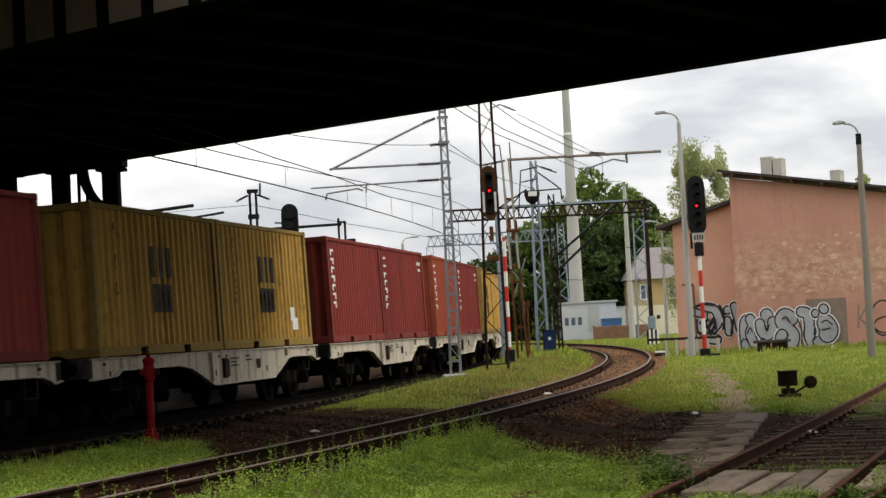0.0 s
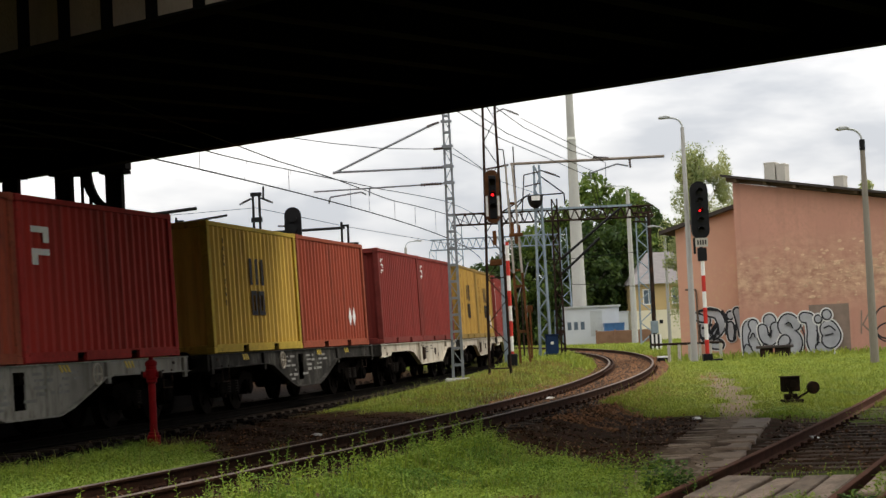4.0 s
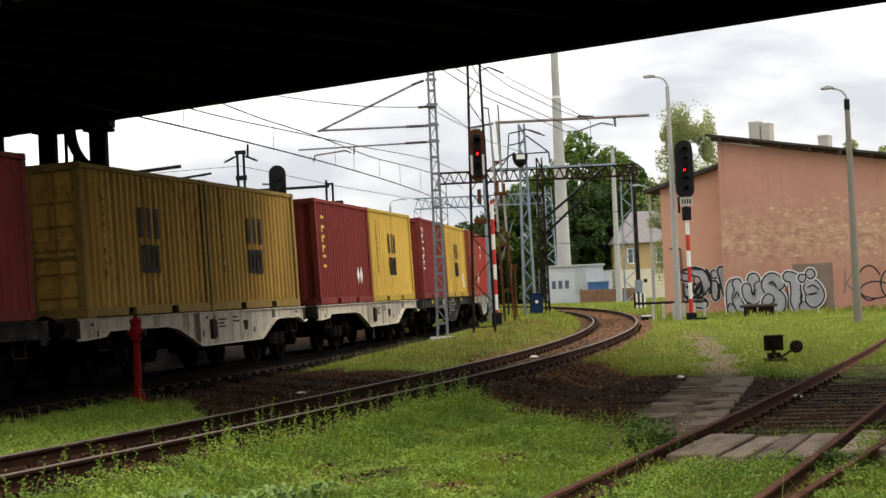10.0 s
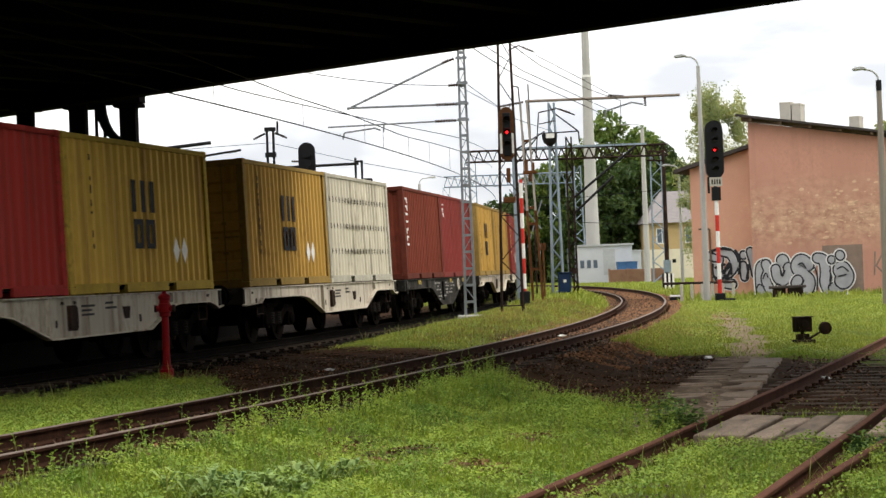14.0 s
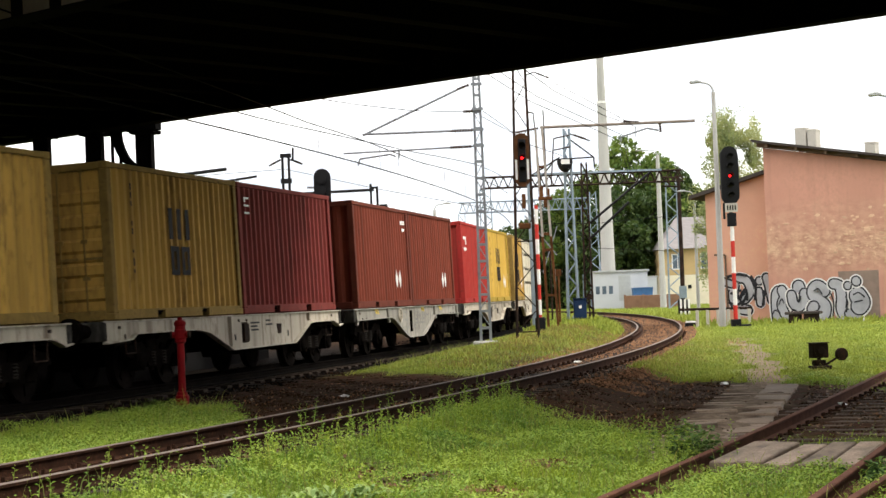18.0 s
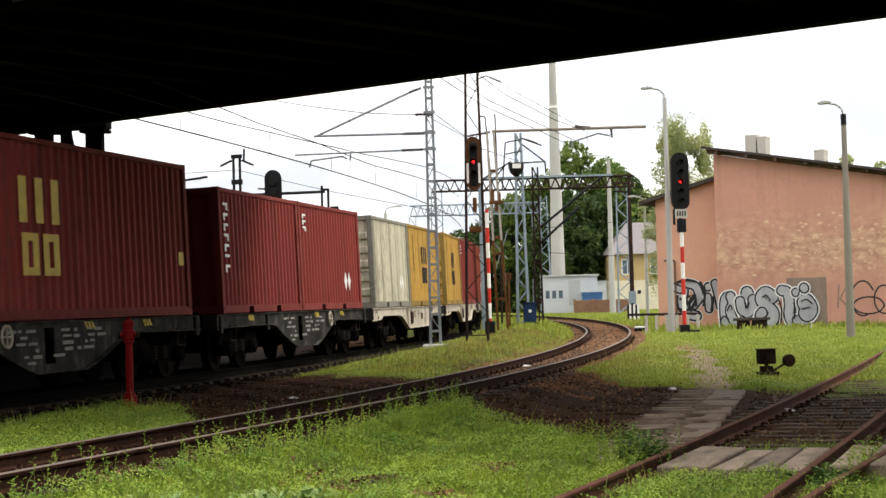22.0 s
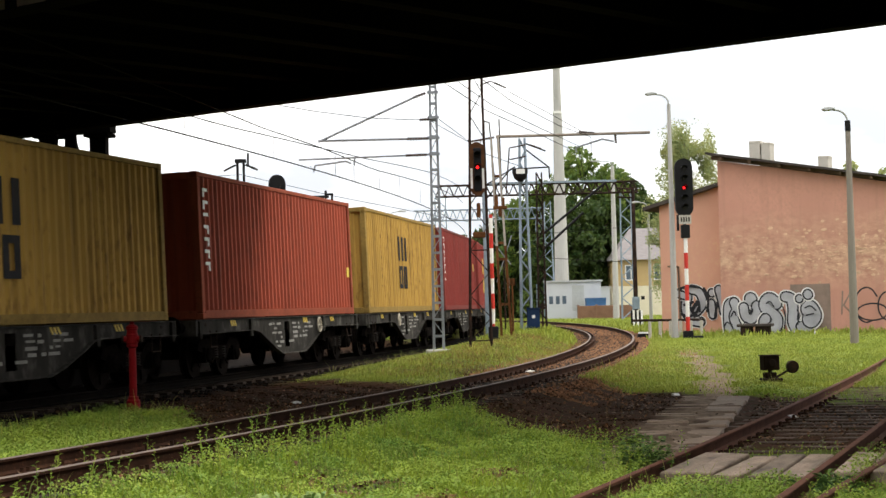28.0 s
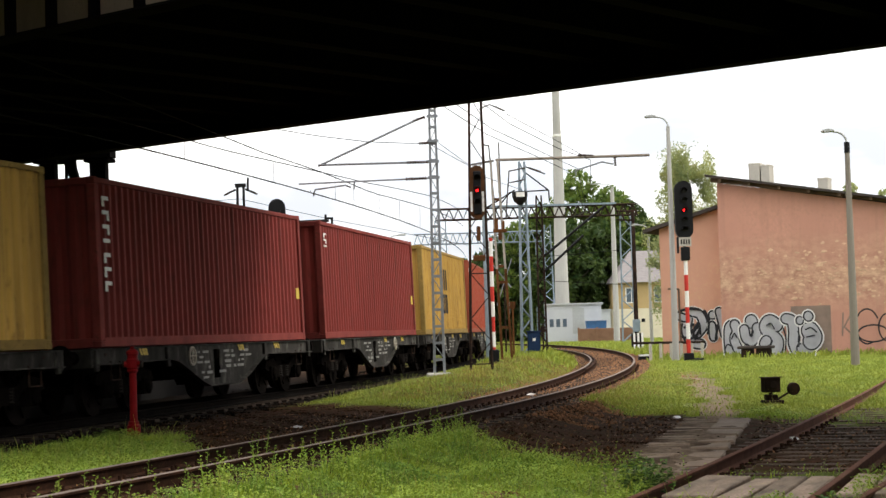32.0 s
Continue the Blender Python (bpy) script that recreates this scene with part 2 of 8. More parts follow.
M_wag_pale = surface("dirty_pale_wagon_paint", (0.3, 0.28, 0.24), 0.8, var=0.35, scale=1.3, fine=8, stain=(0.05, 0.04, 0.03), amount=0.9, stretch=(1, 1, 0.5), bump=0.08, gloss=0.08, streak=0.5)
M_chalk = surface("dull_white_stencil_paint", (0.24, 0.23, 0.21), 0.8, var=0.4, scale=3, stain=(0.05, 0.045, 0.04), amount=0.9, bump=0)
M_spring = surface("dusty_spring_steel", (0.018, 0.015, 0.013), 0.85, var=0.3, scale=9, stain=(0.02, 0.014, 0.01), amount=0.6, gloss=0.05)
M_wag_dark = surface("dirty_grey_wagon_paint", (0.036, 0.033, 0.029), 0.9, var=0.6, scale=1.6, fine=7, stain=(0.2, 0.19, 0.165), amount=0.6, stretch=(1, 1, 0.5), bump=0.08, per_object=0.12, gloss=0.04)
M_rail = surface("rusty_rail_web", (0.032, 0.0155, 0.0095), 0.9, 0.0, var=0.3, scale=5, stain=(0.11, 0.045, 0.022), amount=0.6, gloss=0.04)
M_rail_red = surface("red_rusted_rail", (0.105, 0.048, 0.032), 0.9, 0.0, var=0.35, scale=4, stain=(0.045, 0.024, 0.017), amount=0.6, gloss=0.05)
M_rail_top = surface("rolled_rail_head", (0.13, 0.097, 0.078), 0.75, 0.0, var=0.25, scale=8, stain=(0.11, 0.07, 0.05), amount=0.7, bump=0.02)
M_sleeper = surface("dark_wooden_sleeper", (0.03, 0.021, 0.015), 0.95, var=0.4, scale=4, fine=30, stain=(0.014, 0.01, 0.008), amount=0.6, stretch=(1, 0.25, 1), bump=0.4, per_object=0.25, gloss=0.08)
M_sleeper_old = surface("bleached_wooden_sleeper", (0.075, 0.052, 0.037), 0.95, var=0.45, scale=4, fine=30, stain=(0.03, 0.02, 0.014), amount=0.7, stretch=(1, 0.25, 1), bump=0.4, per_object=0.25, gloss=0.08)
M_plank = surface("weathered_crossing_planks", (0.24, 0.178, 0.13), 0.95, var=0.6, scale=4.5, fine=45, stain=(0.05, 0.034, 0.022), amount=0.85, stretch=(0.35, 1, 1), bump=0.5, per_object=0.25)
M_slab = surface("worn_path_slabs", (0.21, 0.15, 0.105), 0.9, var=0.45, scale=1.6, fine=24, stain=(0.05, 0.034, 0.022), amount=0.8, bump=0.4, per_object=0.22)
M_ballast = surface("rusty_ballast_stones", (0.24, 0.122, 0.062), 0.95, var=0.55, scale=2.2, fine=20, stain=(0.05, 0.028, 0.017), amount=0.8, bump=0.3, gloss=0.05)
M_soil_stone = surface("dark_soil_crumbs", (0.036, 0.018, 0.0095), 0.98, var=0.6, scale=2, stain=(0.08, 0.043, 0.023), amount=0.6, gloss=0.0)
# the bridge's own shade is put into this near-black colour
M_bridge = surface("shade_black_bridge_steel", (0.004, 0.0037, 0.0034), 1.0, var=0.35, scale=1.2, stain=(0.009, 0.007, 0.005), amount=0.6, bump=0.1, gloss=0.02)
# weathered web paint, made lighter to stand for daylight on the near girder
M_bridge_web = surface("lit_weathered_girder_paint", (0.24, 0.2, 0.15), 0.85, var=0.3, scale=1.0, stain=(0.12, 0.085, 0.05), amount=0.7, stretch=(1, 1, 0.4), bump=0.1, gloss=0.02)
M_concrete = surface("grey_concrete", (0.40, 0.39, 0.365), 0.85, var=0.14, scale=1.2, fine=25, stain=(0.22, 0.21, 0.19), amount=0.5, stretch=(1, 1, 0.3), bump=0.15)
M_concrete_old = surface("stained_old_concrete", (0.24, 0.21, 0.17), 0.9, var=0.2, scale=1.2, fine=25, stain=(0.12, 0.1, 0.08), amount=0.6, stretch=(1, 1, 0.3), bump=0.15)
# for the added walls that keep light off the train
M_blocking = surface("dark_light_blocking_wall", (0.006, 0.005, 0.0045), 1.0, var=0.3, scale=1.5, bump=0.2)
M_galv = surface("galvanised_steel_blue_grey", (0.22, 0.275, 0.32), 0.6, 0.1, var=0.25, scale=3, stain=(0.1, 0.085, 0.07), amount=0.6, bump=0.05)
M_mast_grey = surface("grey_mast_paint", (0.22, 0.235, 0.25), 0.6, 0.1, var=0.25, scale=4, stain=(0.12, 0.1, 0.08), amount=0.5, bump=0.05)
M_rust = surface("rusty_mast_steel", (0.10, 0.042, 0.017), 0.9, var=0.45, scale=2.2, stain=(0.24, 0.1, 0.03), amount=0.6, bump=0.15, gloss=0.05)
M_rust_dark = surface("dark_rusty_steel", (0.028, 0.019, 0.015), 0.85, var=0.4, scale=3, stain=(0.12, 0.045, 0.02), amount=0.7, bump=0.1, gloss=0.05)
M_redpaint = surface("red_hydrant_paint", (0.22, 0.006, 0.008), 0.55, var=0.3, scale=5, stain=(0.1, 0.008, 0.008), amount=0.7, bump=0.08, gloss=0.1)
M_sigred = surface("red_band_paint", (0.5, 0.03, 0.02), 0.5, var=0.15, scale=6)
M_sigwhite = surface("white_band_paint", (0.75, 0.74, 0.7), 0.5, var=0.1, scale=6)
M_wire = surface("weathered_copper_wire", (0.012, 0.012, 0.012), 0.8, 0.0, var=0.2, scale=3, bump=0, gloss=0.05)
M_insul = surface("brown_porcelain_insulator", (0.05, 0.032, 0.026), 0.25, var=0.2, scale=5, bump=0)
M_boom = surface("pale_weathered_tube", (0.2, 0.17, 0.14), 0.8, var=0.2, scale=3, stain=(0.16, 0.1, 0.06), amount=0.6)
M_gear = surface("painted_lock_gear", (0.14, 0.12, 0.1), 0.7, var=0.3, scale=5, stain=(0.06, 0.03, 0.02), amount=0.6)
M_render_top = surface("smooth_pink_render", (0.6, 0.325, 0.225), 0.95, var=0.1, scale=0.5, fine=9, stain=(0.62, 0.42, 0.24), amount=0.8, bump=0.25, gloss=0.05)
M_stone = surface("exposed_wall_stones", (0.6, 0.40, 0.265), 0.95, var=0.2, scale=2, stain=(0.42, 0.25, 0.17), amount=0.5, bump=0.4, per_object=0.15, gloss=0.05)
M_roofedge = surface("tarred_roof_edge", (0.05, 0.04, 0.035), 0.85, var=0.3, scale=3, stain=(0.12, 0.09, 0.07), amount=0.5)
M_eaves = surface("brown_eaves_board", (0.14, 0.092, 0.062), 0.85, var=0.3, scale=4, stretch=(0.3, 1, 1))
M_chim = surface("pale_chimney_render", (0.46, 0.43, 0.37), 0.9, var=0.15, scale=2, stain=(0.26, 0.22, 0.17), amount=0.6)
M_silver = surface("silver_spray_paint", (0.42, 0.42, 0.44), 0.55, 0.1, var=0.25, scale=1.6, stain=(0.22, 0.2, 0.2), amount=0.6, bump=0.05)
M_spray_black = surface("black_spray_paint", (0.02, 0.02, 0.024), 0.7, var=0.3, scale=4, bump=0.05)
M_spray_white = surface("white_spray_paint", (0.7, 0.69, 0.66), 0.7, var=0.1, scale=4, bump=0.05)
M_greyblock = surface("grey_wall_patch", (0.24, 0.175, 0.14), 0.95, var=0.25, scale=2, stain=(0.3, 0.19, 0.14), amount=0.6)
M_cream = surface("cream_house_render", (0.68, 0.61, 0.45), 0.85, var=0.1, scale=1, stain=(0.5, 0.43, 0.3), amount=0.4)
M_ochre = surface("ochre_house_render", (0.48, 0.34, 0.16), 0.85, var=0.1, scale=1)
M_roofgrey = surface("grey_roof_sheets", (0.2, 0.18, 0.175), 0.8, var=0.2, scale=2, stretch=(1, 4, 1))
M_glass = surface("dark_window_glass", (0.10, 0.13, 0.16), 0.08, var=0.2, scale=2, bump=0)
M_shed = surface("white_shed_panels", (0.5, 0.515, 0.53), 0.6, var=0.08, scale=1, stain=(0.45, 0.45, 0.44), amount=0.4)
M_blue = surface("blue_painted_steel", (0.04, 0.12, 0.27), 0.55, var=0.2, scale=3, stain=(0.03, 0.05, 0.08), amount=0.5)
M_navy = surface("dark_blue_cabinet_paint", (0.013, 0.03, 0.075), 0.7, var=0.3, scale=3, stain=(0.015, 0.015, 0.02), amount=0.6, gloss=0.1)
M_brickwall = surface("brown_brick_fence", (0.21, 0.115, 0.07), 0.9, var=0.25, scale=2, stain=(0.1, 0.06, 0.04), amount=0.5)
M_lamphead = surface("grey_lamp_housing", (0.4, 0.41, 0.4), 0.5, var=0.1, scale=5, bump=0)
M_bark = surface("tree_bark", (0.09, 0.075, 0.06), 0.95, var=0.35, scale=6, stretch=(1, 1, 0.2), bump=0.5)
M_birchbark = surface("birch_bark", (0.5, 0.48, 0.44), 0.85, var=0.2, scale=4, stain=(0.07, 0.06, 0.05), amount=0.8, stretch=(1, 1, 3))
M_grass = leafy("fresh_grass_blades", (0.245, 0.335, 0.042), 0.4, trans=0.3)
M_weed = leafy("weed_leaves", (0.236, 0.33, 0.053), 0.38, trans=0.3)
M_yard = leafy("pale_yard_grass", (0.265, 0.315, 0.052), 0.25, trans=0.28)
M_dry = leafy("pale_grass_stems", (0.30, 0.31, 0.09), 0.35)
M_straw = leafy("dry_brown_grass", (0.235, 0.175, 0.055), 0.45, trans=0.2)
M_tree = leafy("dark_tree_leaves", (0.045, 0.075, 0.018), 0.5)
M_tree_light = leafy("fresh_tree_leaves", (0.125, 0.18, 0.04), 0.45)
M_birch = leafy("birch_leaves", (0.33, 0.355, 0.16), 0.28, trans=0.5)
M_redglow = glow("red_signal_light", (1.0, 0.015, 0.02), 4.0)
M_lens = surface("dark_signal_lens", (0.02, 0.018, 0.018), 0.15, var=0.2, scale=4, bump=0)
M_orangebg = surface("faded_orange_backboard", (0.075, 0.034, 0.016), 0.85, var=0.3, scale=5, stain=(0.13, 0.05, 0.02), amount=0.6, gloss=0.04)

# ballast and rails below the wagons, with the shade there in their colour
M_train_shade = surface("shade_black_ballast", (0.006, 0.0048, 0.004), 0.95, var=0.5, scale=2, stain=(0.013, 0.008, 0.005), amount=0.6, gloss=0.02)
M_palesteel = surface("pale_peeling_steel", (0.33, 0.3, 0.26), 0.75, var=0.25, scale=3, stain=(0.2, 0.09, 0.035), amount=0.7, bump=0.1)

M_litter = leafy("fallen_brown_leaves", (0.13, 0.062, 0.028), 0.5, trans=0.1)

M_pale_leaf = leafy("pale_grey_green_leaves", (0.22, 0.31, 0.10), 0.3, trans=0.2)
M_dark_leaf = leafy("dark_green_bush_leaves", (0.09, 0.15, 0.035), 0.4, trans=0.25)


def worn_render():
    """Pink-brown wall render; a broad band of it has weathered to a rough ochre rubble."""
    m = surface("pink_brown_wall_render", (0.53, 0.272, 0.2), 0.95, var=0.12, scale=0.5, fine=11, stain=(0.38, 0.21, 0.15), amount=0.6, stretch=(1, 1, 0.8), bump=0.0, gloss=0.05, streak=0.25)
    n, l = m.node_tree.nodes, m.node_tree.links
    b = n["Principled BSDF"]
    base = b.inputs["Base Color"].links[0].from_socket
    tc, sep = n.new("ShaderNodeTexCoord"), n.new("ShaderNodeSeparateXYZ")
    l.new(tc.outputs["Object"], sep.inputs["Vector"])
    mp, edge, rub, chip = n.new("ShaderNodeMapping"), n.new("ShaderNodeTexNoise"), n.new("ShaderNodeTexNoise"), n.new("ShaderNodeTexVoronoi")
    mp.inputs["Scale"].default_value = (1.0, 1.0, 1.4)
    l.new(tc.outputs["Object"], mp.inputs["Vector"])
    edge.inputs["Scale"].default_value, edge.inputs["Detail"].default_value = 0.9, 6.0
    rub.inputs["Scale"].default_value, rub.inputs["Detail"].default_value, rub.inputs["Roughness"].default_value = 2.3, 6.0, 0.7
    chip.inputs["Scale"].default_value = 4.5
    for q in (edge, rub, chip):
        l.new(mp.outputs["Vector"], q.inputs["Vector"])
    up, down = n.new("ShaderNodeMapRange"), n.new("ShaderNodeMapRange")
    up.inputs["From Min"].default_value, up.inputs["From Max"].default_value = 1.5, 2.5
    down.inputs["From Min"].default_value, down.inputs["From Max"].default_value = 4.6, 3.0

    def maths(op, a, c):
        q = n.new("ShaderNodeMath")
        q.operation, q.use_clamp = op, True
        for i, v in enumerate((a, c)):
            if isinstance(v, float):
                q.inputs[i].default_value = v
            else:
                l.new(v, q.inputs[i])
        return q.outputs[0]

    l.new(sep.outputs["Z"], up.inputs["Value"])
    l.new(sep.outputs["Z"], down.inputs["Value"])
    band = maths("MULTIPLY", up.outputs["Result"], down.outputs["Result"])
    q = maths("MULTIPLY", edge.outputs["Fac"], 1.7)
    band = maths("MULTIPLY", band, q)
    lumps = n.new("ShaderNodeValToRGB")
    lumps.color_ramp.elements[0].position, lumps.color_ramp.elements[1].position = 0.40, 0.60
    l.new(rub.outputs["Fac"], lumps.inputs["Fac"])
    tone = n.new("ShaderNodeMix")
    tone.data_type = "RGBA"
    tone.inputs["A"].default_value, tone.inputs["B"].default_value = (0.40, 0.215, 0.15, 1), (0.66, 0.44, 0.29, 1)
    l.new(lumps.outputs["Color"], tone.inputs["Factor"])
    mix = n.new("ShaderNodeMix")
    mix.data_type = "RGBA"
    l.new(maths("MULTIPLY", band, 0.85), mix.inputs["Factor"])
    l.new(base, mix.inputs["A"])
    l.new(tone.outputs["Result"], mix.inputs["B"])
    l.new(mix.outputs["Result"], b.inputs["Base Color"])
    bp = n.new("ShaderNodeBump")
    bp.inputs["Strength"].default_value, bp.inputs["Distance"].default_value = 0.3, 0.07
    l.new(maths("MULTIPLY", maths("MULTIPLY", lumps.outputs["Color"], chip.outputs["Distance"]), band), bp.inputs["Height"])
    l.new(bp.outputs["Normal"], b.inputs["Normal"])
    return m


M_render = worn_render()

# ---- building helpers ----


def bx(bm, x0, x1, y0, y1, z0, z1, m=None):
    """A box with slightly eased corners left out: eight corners, six faces."""
    vs = [bm.verts.new((x, y, z)) for x in (x0, x1) for y in (y0, y1) for z in (z0, z1)]
    if m is not None:
        for v in vs:
            v.co = m @ v.co
    for f in ((0, 1, 3, 2), (4, 6, 7, 5), (0, 4, 5, 1), (2, 3, 7, 6), (0, 2, 6, 4), (1, 5, 7, 3)):
        bm.faces.new([vs[i] for i in f])
    return bm


def rod(bm, p, q, r0, r1=None, seg=8):
    """A round bar from p to q, tapered from r0 to r1."""
    p, q = Vector(p), Vector(q)
    r1 = r0 if r1 is None else r1
    turn = (q - p).to_track_quat("Z", "Y").to_matrix()
    ring = [[bm.verts.new(c + turn @ Vector((r * math.cos(2 * math.pi * i / seg), r * math.sin(2 * math.pi * i / seg), 0))) for i in range(seg)] for c, r in ((p, r0), (q, r1))]
    for i in range(seg):
        j = (i + 1) % seg
        bm.faces.new((ring[0][i], ring[0][j], ring[1][j], ring[1][i]))
    bm.faces.new(ring[0][::-1])
    bm.faces.new(ring[1])
    return bm


def lathe(bm, profile, seg=16, m=None):
    """Turns a profile of (radius, height) round the z axis."""
    rings = []
    for r, z in profile:
        rings.append([bm.verts.new((r * math.cos(2 * math.pi * i / seg), r * math.sin(2 * math.pi * i / seg), z)) for i in range(seg)])
    for a, b in zip(rings, rings[1:]):
        for i in range(seg):
            j = (i + 1) % seg
            bm.faces.new((a[i], a[j], b[j], b[i]))
    bm.faces.new(rings[0][::-1])
    bm.faces.new(rings[-1])
    if m is not None:
        for ring in rings:
            for v in ring:
                v.co = m @ v.co
    return bm


def slab(bm, outline, y0, y1, m=None):
    """A plate: an outline of (x, z) points given thickness from y0 to y1."""
    a = [bm.verts.new((x, y0, z)) for x, z in outline]
    b = [bm.verts.new((x, y1, z)) for x, z in outline]
    if m is not None:
        for v in a + b:
            v.co = m @ v.co
    bm.faces.new(a)
    bm.faces.new(b[::-1])
    for i in range(len(a)):
        j = (i + 1) % len(a)
        bm.faces.new((a[j], a[i], b[i], b[j]))
    return bm


def mesh_of(name, bm, mat, bevel=0.0, smooth=False):
    if bevel:
        bmesh.ops.bevel(bm, geom=bm.edges[:], offset=bevel, segments=1, affect="EDGES", clamp_overlap=True)
    bmesh.ops.recalc_face_normals(bm, faces=bm.faces[:])
    me = bpy.data.meshes.new(name)
    bm.to_mesh(me)
    bm.free()
    me.materials.append(mat)
    if smooth:
        me.shade_smooth()
    return me


def part(name, bm, mat, parent=None, label="", bevel=0.0, smooth=False):
    """Links a bmesh as one mesh object under a thing or a part."""
    ob = new(name, mesh_of(name, bm, mat, bevel, smooth))
    ob.parent = parent
    if label:
        ob["label"] = label
    return ob


def piece(name, me, parent, m=None, mat=None, label=""):
    """One more object on a shared mesh, in its own place and paint."""
    ob = new(name, me)
    ob.parent = parent
    if m is not None:
        ob.matrix_basis = m
    if mat is not None:
        ob.material_slots[0].link, ob.material_slots[0].material = "OBJECT", mat
    if label:
        ob["label"] = label
    return ob


def thing(name, m, label, category, group="", kind=""):
    ob = new(name)
    ob.matrix_basis = m
    ob.empty_display_size = 0.2
    return tagged(ob, label, category, group, kind)


def BM():
    return bmesh.new()


def stuff(name, verts, faces, mat, label, category, parent=None):
    me = bpy.data.meshes.new(name)
    me.from_pydata(verts, [], faces)
    me.materials.append(mat)
    ob = new(name, me)
    ob.parent = parent
    return tagged(ob, label, category, kind="stuff")


# ---- the lines of the three tracks ----
KS = (0, 25, 50, 90, 160)


def line(x0, y0, a0, ks, length=420.0, back=330.0, ds=0.25):
    """A track's line: curvature ks at the distances KS, straight before the start. Arrays of s, x, y, heading."""
    s = np.arange(0, length, ds)
    k = np.interp(s, KS, ks)
    a = a0 + np.concatenate([[0], np.cumsum((k[1:] + k[:-1]) / 2 * ds)])
    h = (a[1:] + a[:-1]) / 2
    x = x0 + np.concatenate([[0], np.cumsum(np.cos(h) * ds)])
    y = y0 + np.concatenate([[0], np.cumsum(np.sin(h) * ds)])
    return (np.concatenate([[-back], s]), np.concatenate([[x0 - back * math.cos(a0)], x]), np.concatenate([[y0 - back * math.sin(a0)], y]), np.concatenate([[a0], a]))


def on(track, s, off=0.0):
    """Place and heading at s along a track, off metres to its left."""
    S, X, Y, A = track
    x, y, a = np.interp(s, S, X), np.interp(s, S, Y), np.interp(s, S, A)
    return x - off * np.sin(a), y + off * np.cos(a), a


NEAR = line(-5.058, 10.0, 1.2384, (0.0038, 0.0053, 0.0031, 0.0029, 0.0029), length=230)
WALL = line(-9.494, 15.0, 1.2951, (0.0027, 0.0028, 0.0032, 0.0035, 0.0038))
SIDE = line(0.547, 10.0, 1.2236, (0.0013,) * 5, length=60)
CANT = 1.6
NEAR_Z, SIDE_Z = 0.10, -0.141      # rail tops
TRAIN_OFF = 1.22


def lateral(track, x, y, off=0.0):
    """Metres to the right of a track's line, for places that are not beyond its turn."""
    S, X, Y, A = track
    keep = S < 190
    xc, a = np.interp(y, Y[keep], X[keep]), np.interp(y, Y[keep], A[keep])
    return (x - xc) * np.sin(a) + off


def smooth(a, b, v):
    t = np.clip((v - a) / (b - a), 0, 1)
    return t * t * (3 - 2 * t)


BU, BN = np.array((0.752, -0.659)), np.array((0.638, 0.77))   # along the bridge; across the dry strip under it


def ground_z(x, y):
    x, y = np.asarray(x, float), np.asarray(y, float)
    z = -0.22 + 0.22 * smooth(30, 62, y)
    d1, d2, d3 = lateral(NEAR, x, y), lateral(WALL, x, y, TRAIN_OFF), lateral(SIDE, x, y)
    mid = np.exp(-((d1 + 3.1) / 1.5) ** 2) * smooth(35, 46, y) * (1 - smooth(80, 110, y))
    z = z + 0.22 * mid
    bed = 1 - smooth(1.35, 2.3, np.abs(d1))
    z = z * (1 - bed) + (NEAR_Z - 0.172 - 0.055 * np.clip(-d1, -1.3, 1.3)) * bed
    bed = 1 - smooth(1.5, 2.4, np.abs(d2))
    z = z * (1 - bed) - 0.18 * bed
    bed = (1 - smooth(1.2, 2.0, np.abs(d3))) * (1 - smooth(36, 44, y))
    z = z * (1 - bed) + (SIDE_Z - 0.165) * bed
    return z


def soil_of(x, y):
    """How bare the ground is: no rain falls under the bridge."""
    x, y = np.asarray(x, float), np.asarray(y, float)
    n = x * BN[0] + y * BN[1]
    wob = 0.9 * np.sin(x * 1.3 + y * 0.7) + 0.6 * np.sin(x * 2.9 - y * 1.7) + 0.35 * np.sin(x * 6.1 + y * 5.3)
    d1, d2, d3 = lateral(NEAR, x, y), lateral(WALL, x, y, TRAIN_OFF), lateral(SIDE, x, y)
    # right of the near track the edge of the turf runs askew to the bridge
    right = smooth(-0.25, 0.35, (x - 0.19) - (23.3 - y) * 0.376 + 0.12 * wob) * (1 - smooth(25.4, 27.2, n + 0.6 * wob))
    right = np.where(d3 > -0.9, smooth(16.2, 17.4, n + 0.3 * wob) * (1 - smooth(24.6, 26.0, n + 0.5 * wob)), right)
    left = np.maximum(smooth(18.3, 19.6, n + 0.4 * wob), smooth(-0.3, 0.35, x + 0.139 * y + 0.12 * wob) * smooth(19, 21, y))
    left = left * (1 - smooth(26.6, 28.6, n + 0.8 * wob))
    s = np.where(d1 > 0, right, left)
    # trackbed earth, run on past the train so the shaded gaps look dark
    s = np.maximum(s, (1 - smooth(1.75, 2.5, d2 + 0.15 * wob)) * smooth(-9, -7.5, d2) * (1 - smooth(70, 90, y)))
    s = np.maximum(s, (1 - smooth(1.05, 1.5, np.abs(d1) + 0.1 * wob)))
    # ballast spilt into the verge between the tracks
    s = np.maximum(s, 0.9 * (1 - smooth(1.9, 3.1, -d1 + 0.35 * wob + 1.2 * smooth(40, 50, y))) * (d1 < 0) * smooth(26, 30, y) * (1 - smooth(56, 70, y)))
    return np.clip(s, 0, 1)


